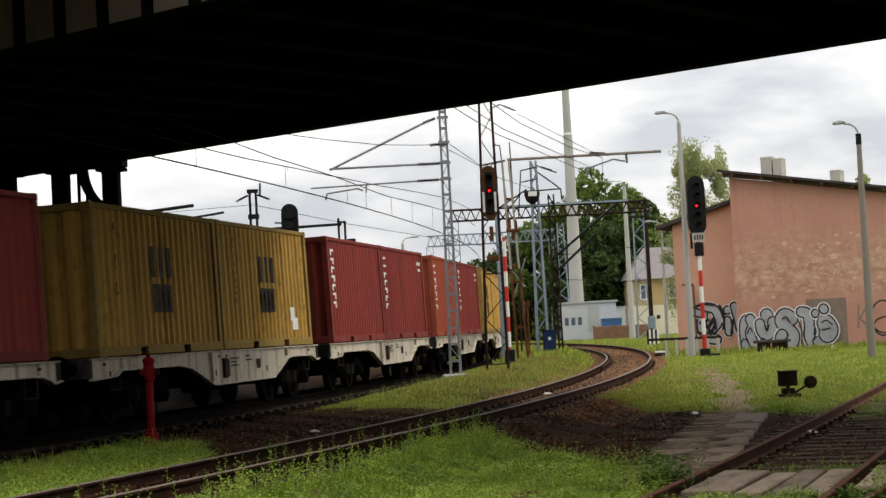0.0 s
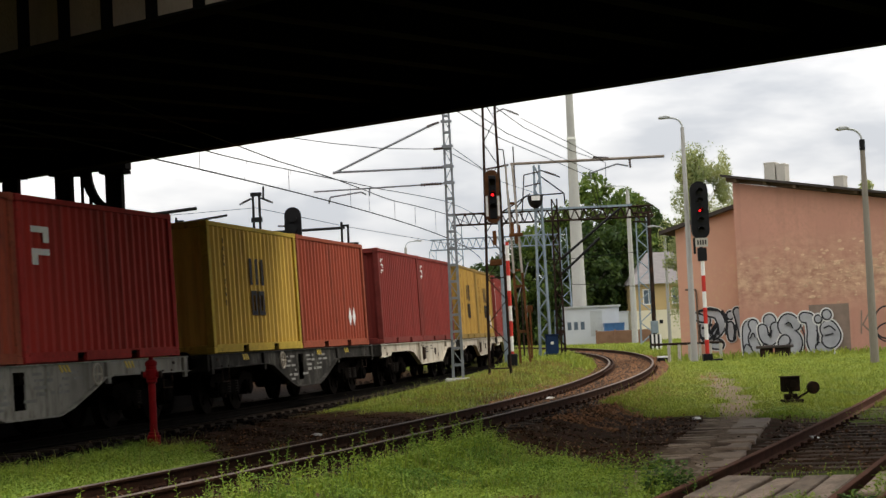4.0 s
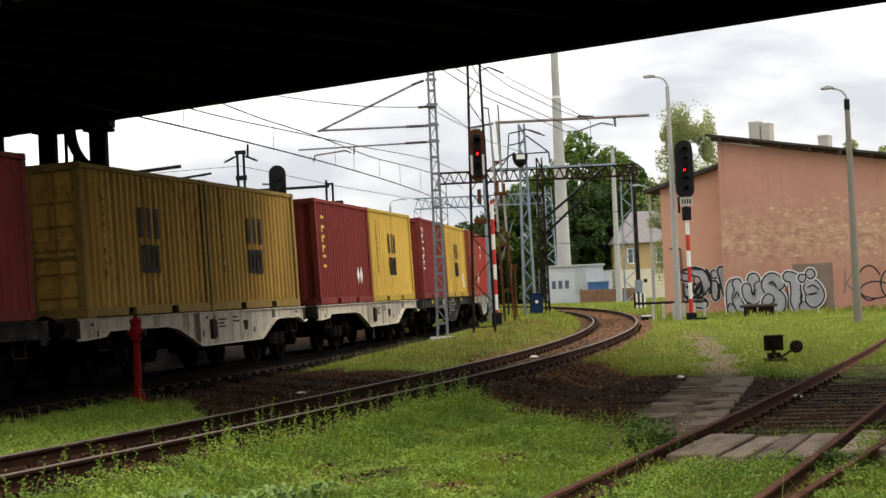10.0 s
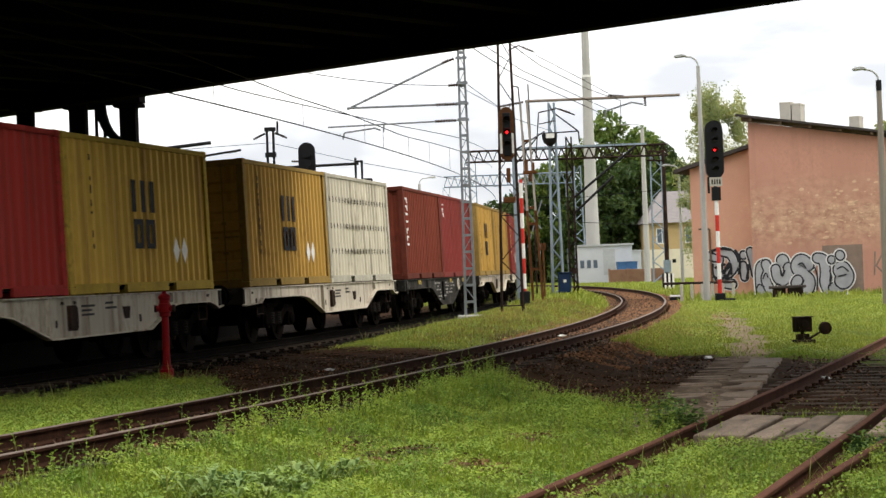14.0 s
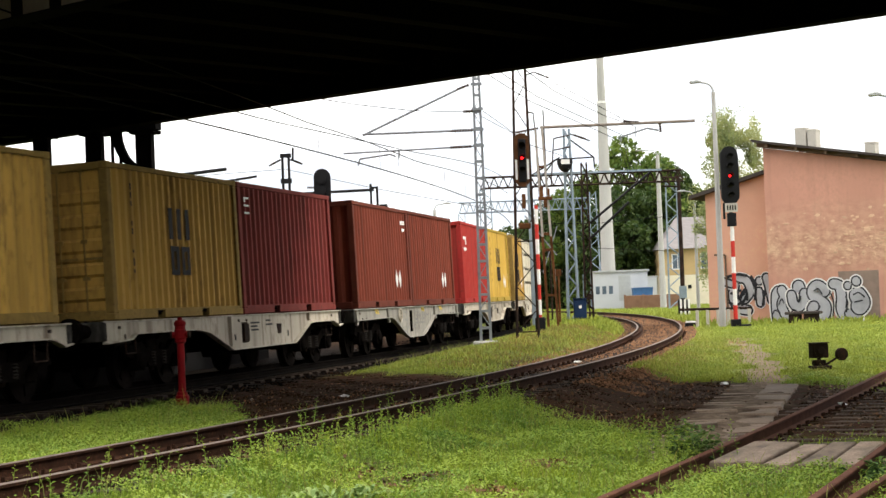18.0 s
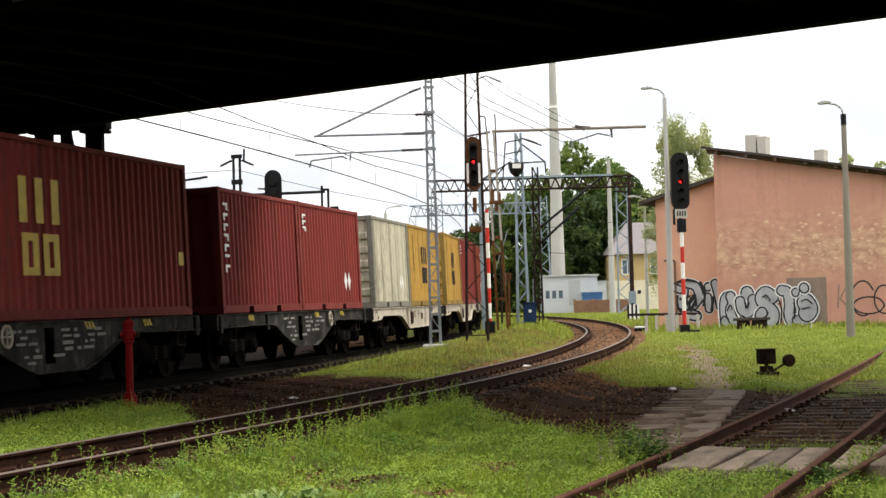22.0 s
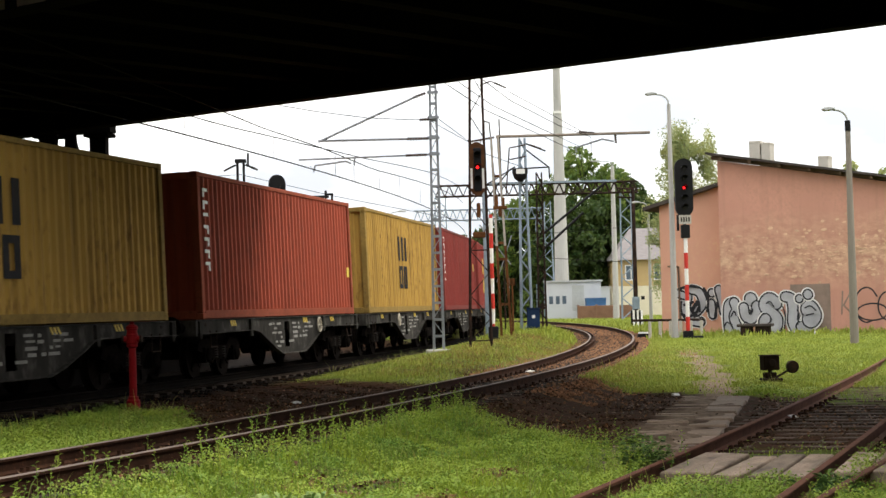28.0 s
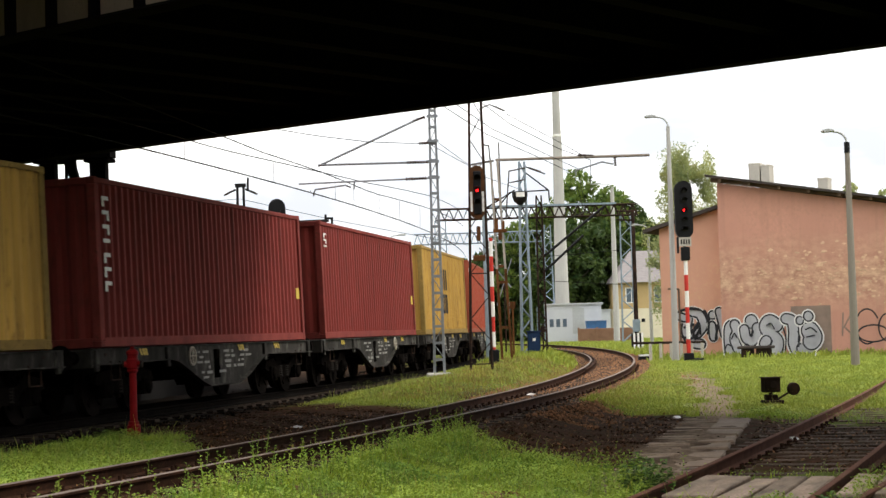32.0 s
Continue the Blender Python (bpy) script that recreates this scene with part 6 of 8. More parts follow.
def line_mast():
    x, y = 0.24, 50.0
    t = thing("overhead_line_mast", pose(x, y, 0.12), "grey lattice mast with a tubular cantilever over the rails", "catenary mast", "overhead line masts")
    half = lambda z: 0.135 - 0.0075 * z
    for s in (-1, 1):
        bm = BM()
        slab(bm, [(s * half(0) - 0.038, -0.1), (s * half(0) + 0.038, -0.1), (s * half(10.4) + 0.03, 10.4), (s * half(10.4) - 0.03, 10.4)], -0.06, 0.06)
        part("channel_leg", bm, M_mast_grey, t, bevel=0.006)
    for i in range(22):
        z = 0.35 + 0.46 * i
        bm = BM()
        bx(bm, -half(z), half(z), -0.07, -0.06, z, z + 0.07)
        bx(bm, -half(z), half(z), 0.06, 0.07, z, z + 0.07)
        part("batten", bm, M_mast_grey, t)
    bm = BM()
    for i in range(22):
        z = 0.42 + 0.46 * i
        e = 1 if i % 2 else -1
        rod(bm, (-e * half(z), -0.065, z), (e * half(z + 0.39), -0.065, z + 0.39), 0.012, seg=4)
    part("lacing", bm, M_mast_grey, t)["kind"] = "stuff"
    bm = BM()
    bx(bm, -0.36, 0.36, -0.32, 0.32, -0.4, 0.02)
    part("footing", bm, M_concrete, t, bevel=0.03)
    zb = -0.12
    c = part("cantilever", tube_all([((-0.12, 0, 5.98), (-3.2, 0, 5.98)), ((-0.35, 0, 7.2), (-3.2, 0, 5.95))], 0.032, zb), M_mast_grey, t)
    insulator(c, (-0.15, 0, 5.98 + zb), (-0.75, 0, 5.98 + zb))
    insulator(c, (-0.2, 0, 7.24 + zb), (-0.55, 0, 7.12 + zb))
    r = part("registration_arm", tube_all([((-0.12, 0, 5.53), (-3.75, 0, 5.47)), ((-2.2, 0, 5.5), (-2.22, 0, 5.28)), ((-2.3, 0, 5.33), (-2.45, 0, 5.4)), ((-2.45, 0, 5.4), (-3.3, 0, 5.3)), ((-3.3, 0, 5.3), (-3.35, 0, 5.12))], 0.024, zb), M_mast_grey, t)
    insulator(r, (-0.2, 0, 5.53 + zb), (-0.8, 0, 5.52 + zb))
    for z in (7.24, 6.55, 5.98, 5.53):
        bm = BM()
        bx(bm, -0.16, 0.16, -0.14, -0.1, z + zb - 0.04, z + zb + 0.04)
        part("clamp", bm, M_mast_grey, t)
    insulator(t, (-0.12, -0.1, 6.5 + zb), (-0.4, -0.1, 6.49 + zb))


def tube_all(segs, r, dz=0.0):
    bm = BM()
    for p, q in segs:
        rod(bm, (p[0], p[1], p[2] + dz), (q[0], q[1], q[2] + dz), r, seg=8)
    return bm


def yard_masts():
    # red and white post beside the train
    t = thing("striped_post", pose(2.02, 57.5, 0.15), "red and white banded steel signal post", "signal post")
    banded_post(t, 0, 0, 0.1, 4.05, 0.06, 0.48)
    bm = BM()
    bx(bm, -0.16, 0.16, -0.15, 0.15, -0.1, 0.5)
    part("equipment_case", bm, M_black, t, bevel=0.03)
    # rusty trestle with the long boom
    t = thing("boom_mast", pose(2.53, 62.0, 0.1), "rusty trestle mast with a long pale tubular boom", "catenary mast", "overhead line masts")
    for s in (-1, 1):
        bm = BM()
        bx(bm, -0.042, 0.042, -0.05, 0.05, 0, 3.35, Matrix.Translation((0.1 + s * 0.17, 0, -0.1)) @ Matrix.Shear("XY", 4, (0, 0)) @ Matrix(((1, 0, -0.036 - s * 0.008, 0), (0, 1, 0, 0), (0, 0, 1, 0), (0, 0, 0, 1))))
        leg = part("leg", bm, M_rust, t)
        bm = BM()
        bx(bm, -0.038, 0.038, -0.045, 0.045, 3.35, 7.1, Matrix.Translation((0.1 + s * 0.17, 0, -0.1)) @ Matrix(((1, 0, -0.036 - s * 0.008, 0), (0, 1, 0, 0), (0, 0, 1, 0), (0, 0, 0, 1))))
        part("leg_top", bm, M_palesteel, leg, "pale peeling upper leg")
        bm = BM()
        bx(bm, s * 0.17 - 0.1, s * 0.17 + 0.3, -0.2, 0.2, -0.3, 0.06)
        part("footing", bm, M_concrete, t, bevel=0.03)
    for z in (1.2, 2.75, 3.3, 5.6):
        bm = BM()
        bx(bm, -0.12 - 0.036 * z + 0.1, 0.12 - 0.036 * z + 0.1, -0.03, 0.03, z, z + 0.09)
        part("crosspiece", bm, M_rust, t)
    bm = tube_all([((-0.1, 0, 7.0), (5.2, 0, 7.02))], 0.05)
    part("boom", bm, M_boom, t, "pale brown tubular boom")
    insulator(t, (-1.0, 0, 6.85), (-0.15, 0, 6.98))
    d = part("drop_arm", tube_all([((4.0, 0, 6.97), (4.02, 0, 6.72)), ((3.95, 0, 6.74), (3.55, 0, 6.83)), ((3.55, 0, 6.83), (2.62, 0, 6.55)), ((2.62, 0, 6.55), (2.66, 0, 6.38))], 0.03), M_mast_grey, t)
    insulator(d, (4.0, 0, 6.98), (4.02, 0, 6.66))
    insulator(t, (2.75, 0, 7.1), (3.3, 0, 7.05))
    bm = BM()
    bx(bm, -0.26, 0.22, -0.1, 0.1, 4.5, 4.62)
    bx(bm, -0.2, -0.08, -0.12, 0.12, 4.62, 4.98)
    bx(bm, 0.06, 0.14, -0.1, 0.1, 4.62, 4.9)
    bx(bm, -0.08, 0.04, -0.1, 0.1, 4.25, 4.5)
    part("switchgear", bm, M_rust, t, "ochre rusted switchgear", bevel=0.02)
    part("switch_rod", tube_all([((-0.15, 0, 5.0), (-0.32, 0, 7.5)), ((0.05, 0, 5.0), (0.02, 0, 7.6)), ((-0.32, 0, 7.5), (-0.55, 0, 7.55)), ((-0.55, 0, 7.55), (-0.5, 0, 7.2)), ((0.2, 0, 5.0), (0.35, 0, 6.6)), ((0.35, 0, 6.6), (0.9, 0, 6.7)), ((0.35, 0, 6.2), (0.9, 0, 6.3))], 0.022), M_rust_dark, t)
    part("stay", tube_all([((-0.75, 0, 4.0), (0.3, 0, 2.6)), ((-0.2, 0, 2.0), (0.35, 0, 3.6))], 0.02), M_mast_grey, t)
    # plain grey post behind
    t = thing("steel_post", pose(2.12, 66.0, 0.05), "plain grey steel post beside the line", "post")
    bm = BM()
    bx(bm, -0.09, 0.09, -0.07, 0.07, 0, 6.9)
    bx(bm, -0.12, 0.12, -0.1, 0.1, -0.2, 0.1)
    part("shaft", bm, M_galv, t, bevel=0.015)
    # blue-grey mast with hanging fitting
    t = thing("overhead_line_mast", pose(3.75, 70.0, 0.05), "blue-grey steel mast with dark hanging fittings", "catenary mast", "overhead line masts")
    lattice_legs(t, 0.42, 0.2, 7.7, M_galv, depth=0.25, leg=0.06, bays=16)
    bm = BM()
    lathe(bm, [(0.08, -0.34), (0.24, -0.2), (0.3, 0.0), (0.3, 0.16), (0.26, 0.18)], 16, pose(-0.12, -0.25, 6.35))
    part("bell_fitting", bm, M_black, t, "dark bell shaped fitting")
    bm = BM()
    bx(bm, -0.28, 0.05, -0.575, -0.56, 6.3, 6.48)
    part("white_plate", bm, M_sigwhite, t)
    for seg in [((-0.5, -0.25, 6.5), (1.0, -0.25, 6.55)), ((1.0, -0.25, 6.55), (1.02, -0.25, 6.1)), ((0.1, 0, 7.3), (1.0, -0.2, 6.55)), ((-1.5, 0, 5.9), (-0.3, -0.1, 6.6)), ((-0.5, -0.25, 6.5), (-1.6, 0, 5.2)), ((0.15, 0, 7.5), (0.9, 0, 7.2))]:
        part("frame_arm", tube_all([seg], 0.028), M_black, t)
    for p, q in (((0.3, 0, 7.45), (0.75, 0, 7.28)),):
        insulator(t, p, q)
    t = thing("overhead_line_mast", pose(4.4, 70.5, 0.05), "thin dark rusty steel mast", "catenary mast", "overhead line masts")
    lattice_legs(t, 0.3, 0.2, 6.4, M_rust_dark, depth=0.2, leg=0.045, bays=14)
    part("brace", tube_all([((0.1, 0, 4.0), (2.6, 0, 5.95)), ((0.1, 0, 3.4), (1.7, 0, 4.8))], 0.05), M_black, t)
    # blue cabinet on legs
    t = thing("equipment_cabinet", pose(3.95, 69.0, 0.05), "small blue steel equipment cabinet on legs", "cabinet")
    bm = BM()
    bx(bm, -0.24, 0.24, -0.15, 0.15, 0.35, 1.1)
    body = part("body", bm, M_navy, t, bevel=0.02)
    bm = BM()
    bx(bm, -0.27, 0.27, -0.19, 0.19, 1.1, 1.14)
    part("roof", bm, M_navy, body)
    bm = BM()
    bx(bm, -0.05, 0.06, -0.162, -0.15, 0.75, 0.86)
    part("plate", bm, M_sigwhite, body)
    for sx in (-0.2, 0.2):
        for sy in (-0.12, 0.12):
            bm = BM()
            bx(bm, sx - 0.025, sx + 0.025, sy - 0.025, sy + 0.025, -0.1, 0.35)
            part("leg", bm, M_black, t)
    # more thin posts in the clump
    for i, (x, y, h, m) in enumerate(((3.1, 74.0, 3.2, M_rust_dark), (4.75, 76.0, 1.3, M_rust_dark), (3.45, 78.0, 2.4, M_mast_grey), (2.95, 64.0, 2.2, M_rust))):
        t = thing("marker_post", pose(x, y, 0.05), "thin rusted steel post beside the line", "post", "line-side posts")
        bm = BM()
        rod(bm, (0, 0, -0.1), (0, 0, h), 0.035, seg=8)
        part("shaft", bm, m, t)
        bm = BM()
        bx(bm, -0.1, 0.1, -0.02, 0.02, h - 0.25, h)
        part("head", bm, m, t)


def truss_beam(t, x0, x1, z0, z1, mat, d=0.5, n=16):
    for z in (z0, z1):
        for y in (-d / 2, d / 2):
            bm = BM()
            rod(bm, (x0, y, z), (x1, y, z), 0.055, seg=4)
            part("chord", bm, mat, t)
    bm = BM()
    for i in range(n):
        a, b = x0 + (x1 - x0) * i / n, x0 + (x1 - x0) * (i + 1) / n
        for y in (-d / 2, d / 2):
            rod(bm, (a, y, z0), ((a + b) / 2, y, z1), 0.03, seg=4)
            rod(bm, ((a + b) / 2, y, z1), (b, y, z0), 0.03, seg=4)
    part("web_lattice", bm, mat, t)["kind"] = "stuff"


def gantries():
    t = thing("overhead_gantry", pose(0, 120.0, 0.0), "steel lattice portal spanning the tracks with blue-grey legs", "gantry", "overhead gantries")
    truss_beam(t, 0.6, 14.0, 8.6, 9.32, M_rust_dark, n=22)
    bm = BM()
    bx(bm, 4.2, 12.6, -0.36, -0.3, 9.32, 9.45)
    part("walkway", bm, M_galv, t)
    for x in (0.9, 13.2):
        leg = thing("gantry_leg", pose(x, 120.0, 0.0), "blue-grey lattice leg of the steel portal", "gantry leg", "gantry legs")
        lattice_legs(leg, 0.85, 0.7, 8.55, M_galv, depth=0.5, leg=0.05, bays=12)
    t = thing("overhead_gantry", pose(0, 165.0, 0.0), "distant light steel lattice portal over the tracks", "gantry", "overhead gantries")
    truss_beam(t, -1.2, 10.5, 9.15, 10.1, M_galv, n=18)
    for x in (-1.0, 10.2):
        leg = thing("gantry_leg", pose(x, 165.0, 0.0), "blue-grey lattice leg of the steel portal", "gantry leg", "gantry legs")
        lattice_legs(leg, 0.8, 0.6, 9.1, M_galv, depth=0.5, leg=0.05, bays=10)
    t = thing("overhead_line_mast", pose(9.4, 141.0, 0.0), "blue-grey lattice mast on a concrete foot", "catenary mast", "overhead line masts")
    lattice_legs(t, 0.85, 0.45, 9.3, M_galv, depth=0.45, leg=0.055, bays=15)
    t = thing("overhead_line_mast", pose(11.65, 102.0, 0.0), "dark slender mast with a bracket towards the portal", "catenary mast", "overhead line masts")
    bm = BM()
    rod(bm, (0, 0, -0.1), (0, 0, 7.8), 0.13, 0.1, seg=8)
    part("shaft", bm, M_rust_dark, t)
    part("bracket", tube_all([((0.0, 0, 7.7), (-0.9, 0, 7.75)), ((0.0, 0, 7.2), (-0.9, 0, 7.25)), ((-0.5, 0, 7.2), (-0.6, 0, 7.75))], 0.05), M_rust_dark, t)
    bm = BM()
    bx(bm, -0.2, 0.2, -0.15, 0.15, 0.9, 1.6)
    part("control_box", bm, M_galv, t, bevel=0.02)
    # tall tapered pole
    t = thing("tall_pole", pose(11.05, 150.0, 0.0), "tall tapered pale grey tubular pole with a collar", "mast")
    bm = BM()
    rod(bm, (0, 0, -0.2), (0, 0, 17.1), 0.64, 0.37, seg=20)
    part("lower_tube", bm, M_concrete, t)
    bm = BM()
    rod(bm, (0, 0, 17.3), (0, 0, 34), 0.34, 0.2, seg=20)
    part("upper_tube", bm, M_concrete, t)
    bm = BM()
    rod(bm, (0, 0, 17.1), (0, 0, 17.3), 0.4, seg=20)
    part("collar", bm, M_sigwhite, t)


def street_lamp(x, y, z, h, reach, r0, r1, collar, label):
    t = thing("street_lamp", pose(x, y, z), label, "street lamp", "yard lamps")
    top = h - 0.35
    bm = BM()
    rod(bm, (0, 0, -0.2), (0, 0, top), r0, r1, seg=14)
    part("post", bm, M_concrete_old if collar else M_concrete, t)
    if collar:
        bm = BM()
        rod(bm, (0, 0, top - 0.28), (0, 0, top + 0.02), r1 * 1.2, r1 * 1.15, seg=12)
        part("collar", bm, M_black, t)
    bm = BM()
    pts = [(0, 0, top)] + [(-0.35 * (1 - math.cos(a)) * abs(reach) / reach if reach else 0, 0, top + 0.33 * math.sin(a)) for a in np.linspace(0.3, math.pi / 2, 5)] + [(-reach * 0.62, 0, h + 0.0)]
    tube_line(bm, pts, 0.032, 8)
    part("arm", bm, M_lamphead, t)
    bm = BM()
    out = [(-reach, 0.0), (-reach * 0.95, 0.05), (-reach * 0.7, 0.075), (-reach * 0.5, 0.04), (-reach * 0.5, -0.02), (-reach * 0.9, -0.045)]
    slab(bm, [(a, h + b) for a, b in out], -0.13, 0.13)
    part("lamp_head", bm, M_lamphead, t, bevel=0.02)
    return t


def lamps():
    street_lamp(8.33, 61.5, 0.0, 8.38, 0.81, 0.12, 0.065, False, "tall concrete street lamp with a flat grey head")
    street_lamp(11.96, 51.0, 0.0, 6.62, 0.72, 0.13, 0.07, True, "concrete street lamp with a dark collar and flat head")
    street_lamp(13.42, 130.0, 0.0, 11.5, 1.6, 0.24, 0.13, False, "distant concrete street lamp with a curved arm")
    street_lamp(12.0, 98.0, 0.0, 6.7, 0.9, 0.1, 0.07, False, "slim lamp post with a pale head beside the house")
    street_lamp(-17.2, 98.0, 0.0, 9.2, 1.0, 0.12, 0.08, False, "distant yard lamp beyond the train")
    street_lamp(-2.2, 105.0, 0.0, 6.9, -1.0, 0.12, 0.08, False, "distant yard lamp beyond the train")


def beyond_train():
    t = thing("railway_signal", pose(-4.95, 60.0, -0.15), "black signal head with a domed backboard beyond the train", "railway signal")
    bm = BM()
    rod(bm, (0, 0, -0.1), (0, 0, 5.2), 0.07, seg=10)
    part("post", bm, M_rust_dark, t)
    bm = BM()
    stadium(bm, -0.28, 0.28, 4.4, 5.98, -0.06, 0.06)
    head = part("signal_head", bm, M_black, t)
    bm = BM()
    for z in (5.6, 5.25, 4.9):
        lathe(bm, [(0.13, 0), (0.14, 0.2), (0.11, 0.2)], 14, pose(0, -0.06, z, 90, 0, 0))
    part("hood", bm, M_black, head)
    t = thing("overhead_line_mast", pose(-7.68, 75.0, -0.1), "dark twin post mast with side insulators", "catenary mast", "overhead line masts")
    for q in (-0.13, 0.13):
        bm = BM()
        bx(bm, q - 0.05, q + 0.05, -0.06, 0.06, -0.1, 7.7)
        part("leg", bm, M_black, t, bevel=0.01)
    for z, h in ((5.2, 0.12), (6.5, 0.2), (7.58, 0.16)):
        bm = BM()
        bx(bm, -0.23, 0.23, -0.08, 0.08, z, z + h)
        part("spreader", bm, M_black, t)
    for a, b in (((-0.2, 0, 7.5), (-0.62, 0, 7.3)), ((0.2, 0, 7.5), (0.62, 0, 7.32)), ((0.3, 0, 7.45), (0.32, 0, 7.98))):
        part("side_arm", tube_all([(a, b)], 0.045), M_black, t)
    insulator(t, (-0.7, 0, 7.26), (-0.42, 0, 7.4))
    insulator(t, (0.7, 0, 7.28), (0.42, 0, 7.4))
    for x, z, w, r in ((-13.0, 6.95, 2.85, 0.075), (-10.9, 6.6, 2.0, 0.05), (-4.05, 6.1, -3.1, 0.06)):
        t = thing("overhead_line_mast", pose(x, 75.0, -0.1), "distant twin post mast with a cantilever arm", "catenary mast", "overhead line masts")
        for q, top in ((-0.13, 0.25), (0.13, 0.1)):
            bm = BM()
            rod(bm, (q, 0, -0.1), (q, 0, z + top), 0.05, seg=8)
            part("post", bm, M_black, t)
        bm = BM()
        bx(bm, -0.18, 0.18, -0.05, 0.05, z + 0.05, z + 0.13)
        part("spreader", bm, M_black, t)
        part("arm", tube_all([((0, 0, z), (w, 0, z + 0.15 * (1 if w > 0 else -1) + 0.1))], r), M_black, t)
        insulator(t, (w * 0.72, 0, z + 0.16), (w * 0.9, 0, z + 0.2))
        if w < 0:
            bm = BM()
            bx(bm, 0.2, 0.55, -0.1, 0.1, z - 0.75, z - 0.62)
            part("switch_box", bm, M_black, t, bevel=0.02)


def wires():
    """Overhead wires: above the train's line, and over the near track."""
    def wire(name, pts, r, label, droop=0.0):
        cu = bpy.data.curves.new(name, "CURVE")
        cu.dimensions, cu.bevel_depth, cu.bevel_resolution = "3D", r, 1
        sp = cu.splines.new("POLY")
        sp.points.add(len(pts) - 1)
        for p, q in zip(sp.points, pts):
            p.co = (*q, 1)
        cu.materials.append(M_wire)
        ob = new(name, cu)
        return tagged(ob, label, "overhead wire", "overhead wires")

    def along(track, off, s0, s1, z0, z1, sag, n=24):
        out = []
        for i in range(n + 1):
            f = i / n
            x, y, a = on(track, s0 + (s1 - s0) * f, off)
            out.append((float(x), float(y), z0 + (z1 - z0) * f - sag * 4 * f * (1 - f)))
        return out

    def strung(pts):
        """Over the train's track, through the heights given at distances along it."""
        out = []
        ss, zs = [p[0] for p in pts], [p[1] for p in pts]
        for q in np.arange(ss[0], ss[-1] + 0.1, 2.0):
            x, y, a = on(WALL, q, TRAIN_OFF)
            out.append((float(x), float(y), float(np.interp(q, ss, zs))))
        return out

    wire("contact_wire", strung(((-15, 5.06), (54, 5.06), (80, 5.05))), 0.016, "thin contact wire above the train")
    wire("auxiliary_wire", strung(((-15, 5.47), (26, 5.49), (34, 5.68), (41, 5.88), (55, 6.46), (70, 6.9))), 0.013, "thin auxiliary wire above the train")
    wire("carrier_wire", strung(((-15, 6.9), (25.6, 5.81), (29, 5.72), (35, 5.71), (42, 5.63), (54, 5.94), (75, 6.4))), 0.014, "carrier wire hung from the mast arms")
    for q, z0, z1 in ((23.4, 5.06, 5.48), (26.4, 5.06, 5.12), (26.6, 5.42, 5.5), (30.0, 5.06, 5.58), (30.2, 5.48, 5.6), (33.6, 5.06, 5.12), (36.5, 5.06, 5.68), (39.0, 5.06, 5.66), (43.0, 5.06, 5.64), (47.0, 5.06, 5.74), (52.0, 5.06, 5.9)):
        x, y, a = on(WALL, q, TRAIN_OFF)
        wire("dropper_wire", [(float(x), float(y), z0), (float(x), float(y), z1)], 0.006, "short dropper between the overhead wires")
    wire("feeder_wire", [(-7.5, 43.0, 7.0), (-4.0, 46.0, 6.6), (-2.81, 47.5, 6.52), (-1.53, 49.0, 6.48), (-0.54, 50.0, 6.52), (0.1, 50.0, 6.5), (2.0, 75.0, 8.0), (4.0, 120.0, 9.5)], 0.011, "feeder wire along the masts")
    for i, (z0, z1, dx) in enumerate(((6.25, 6.55, 0.0), (6.38, 6.72, 0.15), (6.5, 7.0, 0.6))):
        pts = [(0.2 + dx, 38.5, z0), (1.6 + dx, 46, z0 + 0.02), (3.4 + dx, 54, z0 + 0.15), (5.1 + dx, 62, z1), (7.0 + dx * 0.5, 80, 6.4), (9.5, 120.0, 8.5)]
        wire("near_track_wire", pts, 0.011, "wire over the near track held by the boom")
    wire("cross_wire", [(2.3, 50.0, 7.25), (4.0, 56.0, 7.15), (5.6, 62, 7.08)], 0.01, "stay wire from the lattice mast")
    wire("cross_wire", [(0.4, 50.0, 6.5), (2.0, 60.0, 6.35), (3.6, 70.0, 6.7)], 0.01, "slack wire between masts")
    wire("cross_wire", [(-12.0, 72.0, 6.6), (-7.7, 75.0, 7.0), (-4.0, 78.0, 6.2), (2.0, 84.0, 5.2)], 0.012, "distant wire beyond the train")
    wire("cross_wire", [(3.0, 120.0, 6.2), (8.0, 120.0, 6.0), (13.2, 120.0, 6.3)], 0.02, "cross span wire under the portal")
    wire("cross_wire", [(3.0, 121.0, 5.2), (8.0, 121.0, 4.4), (13.2, 121.0, 4.0)], 0.02, "cross span wire under the portal")


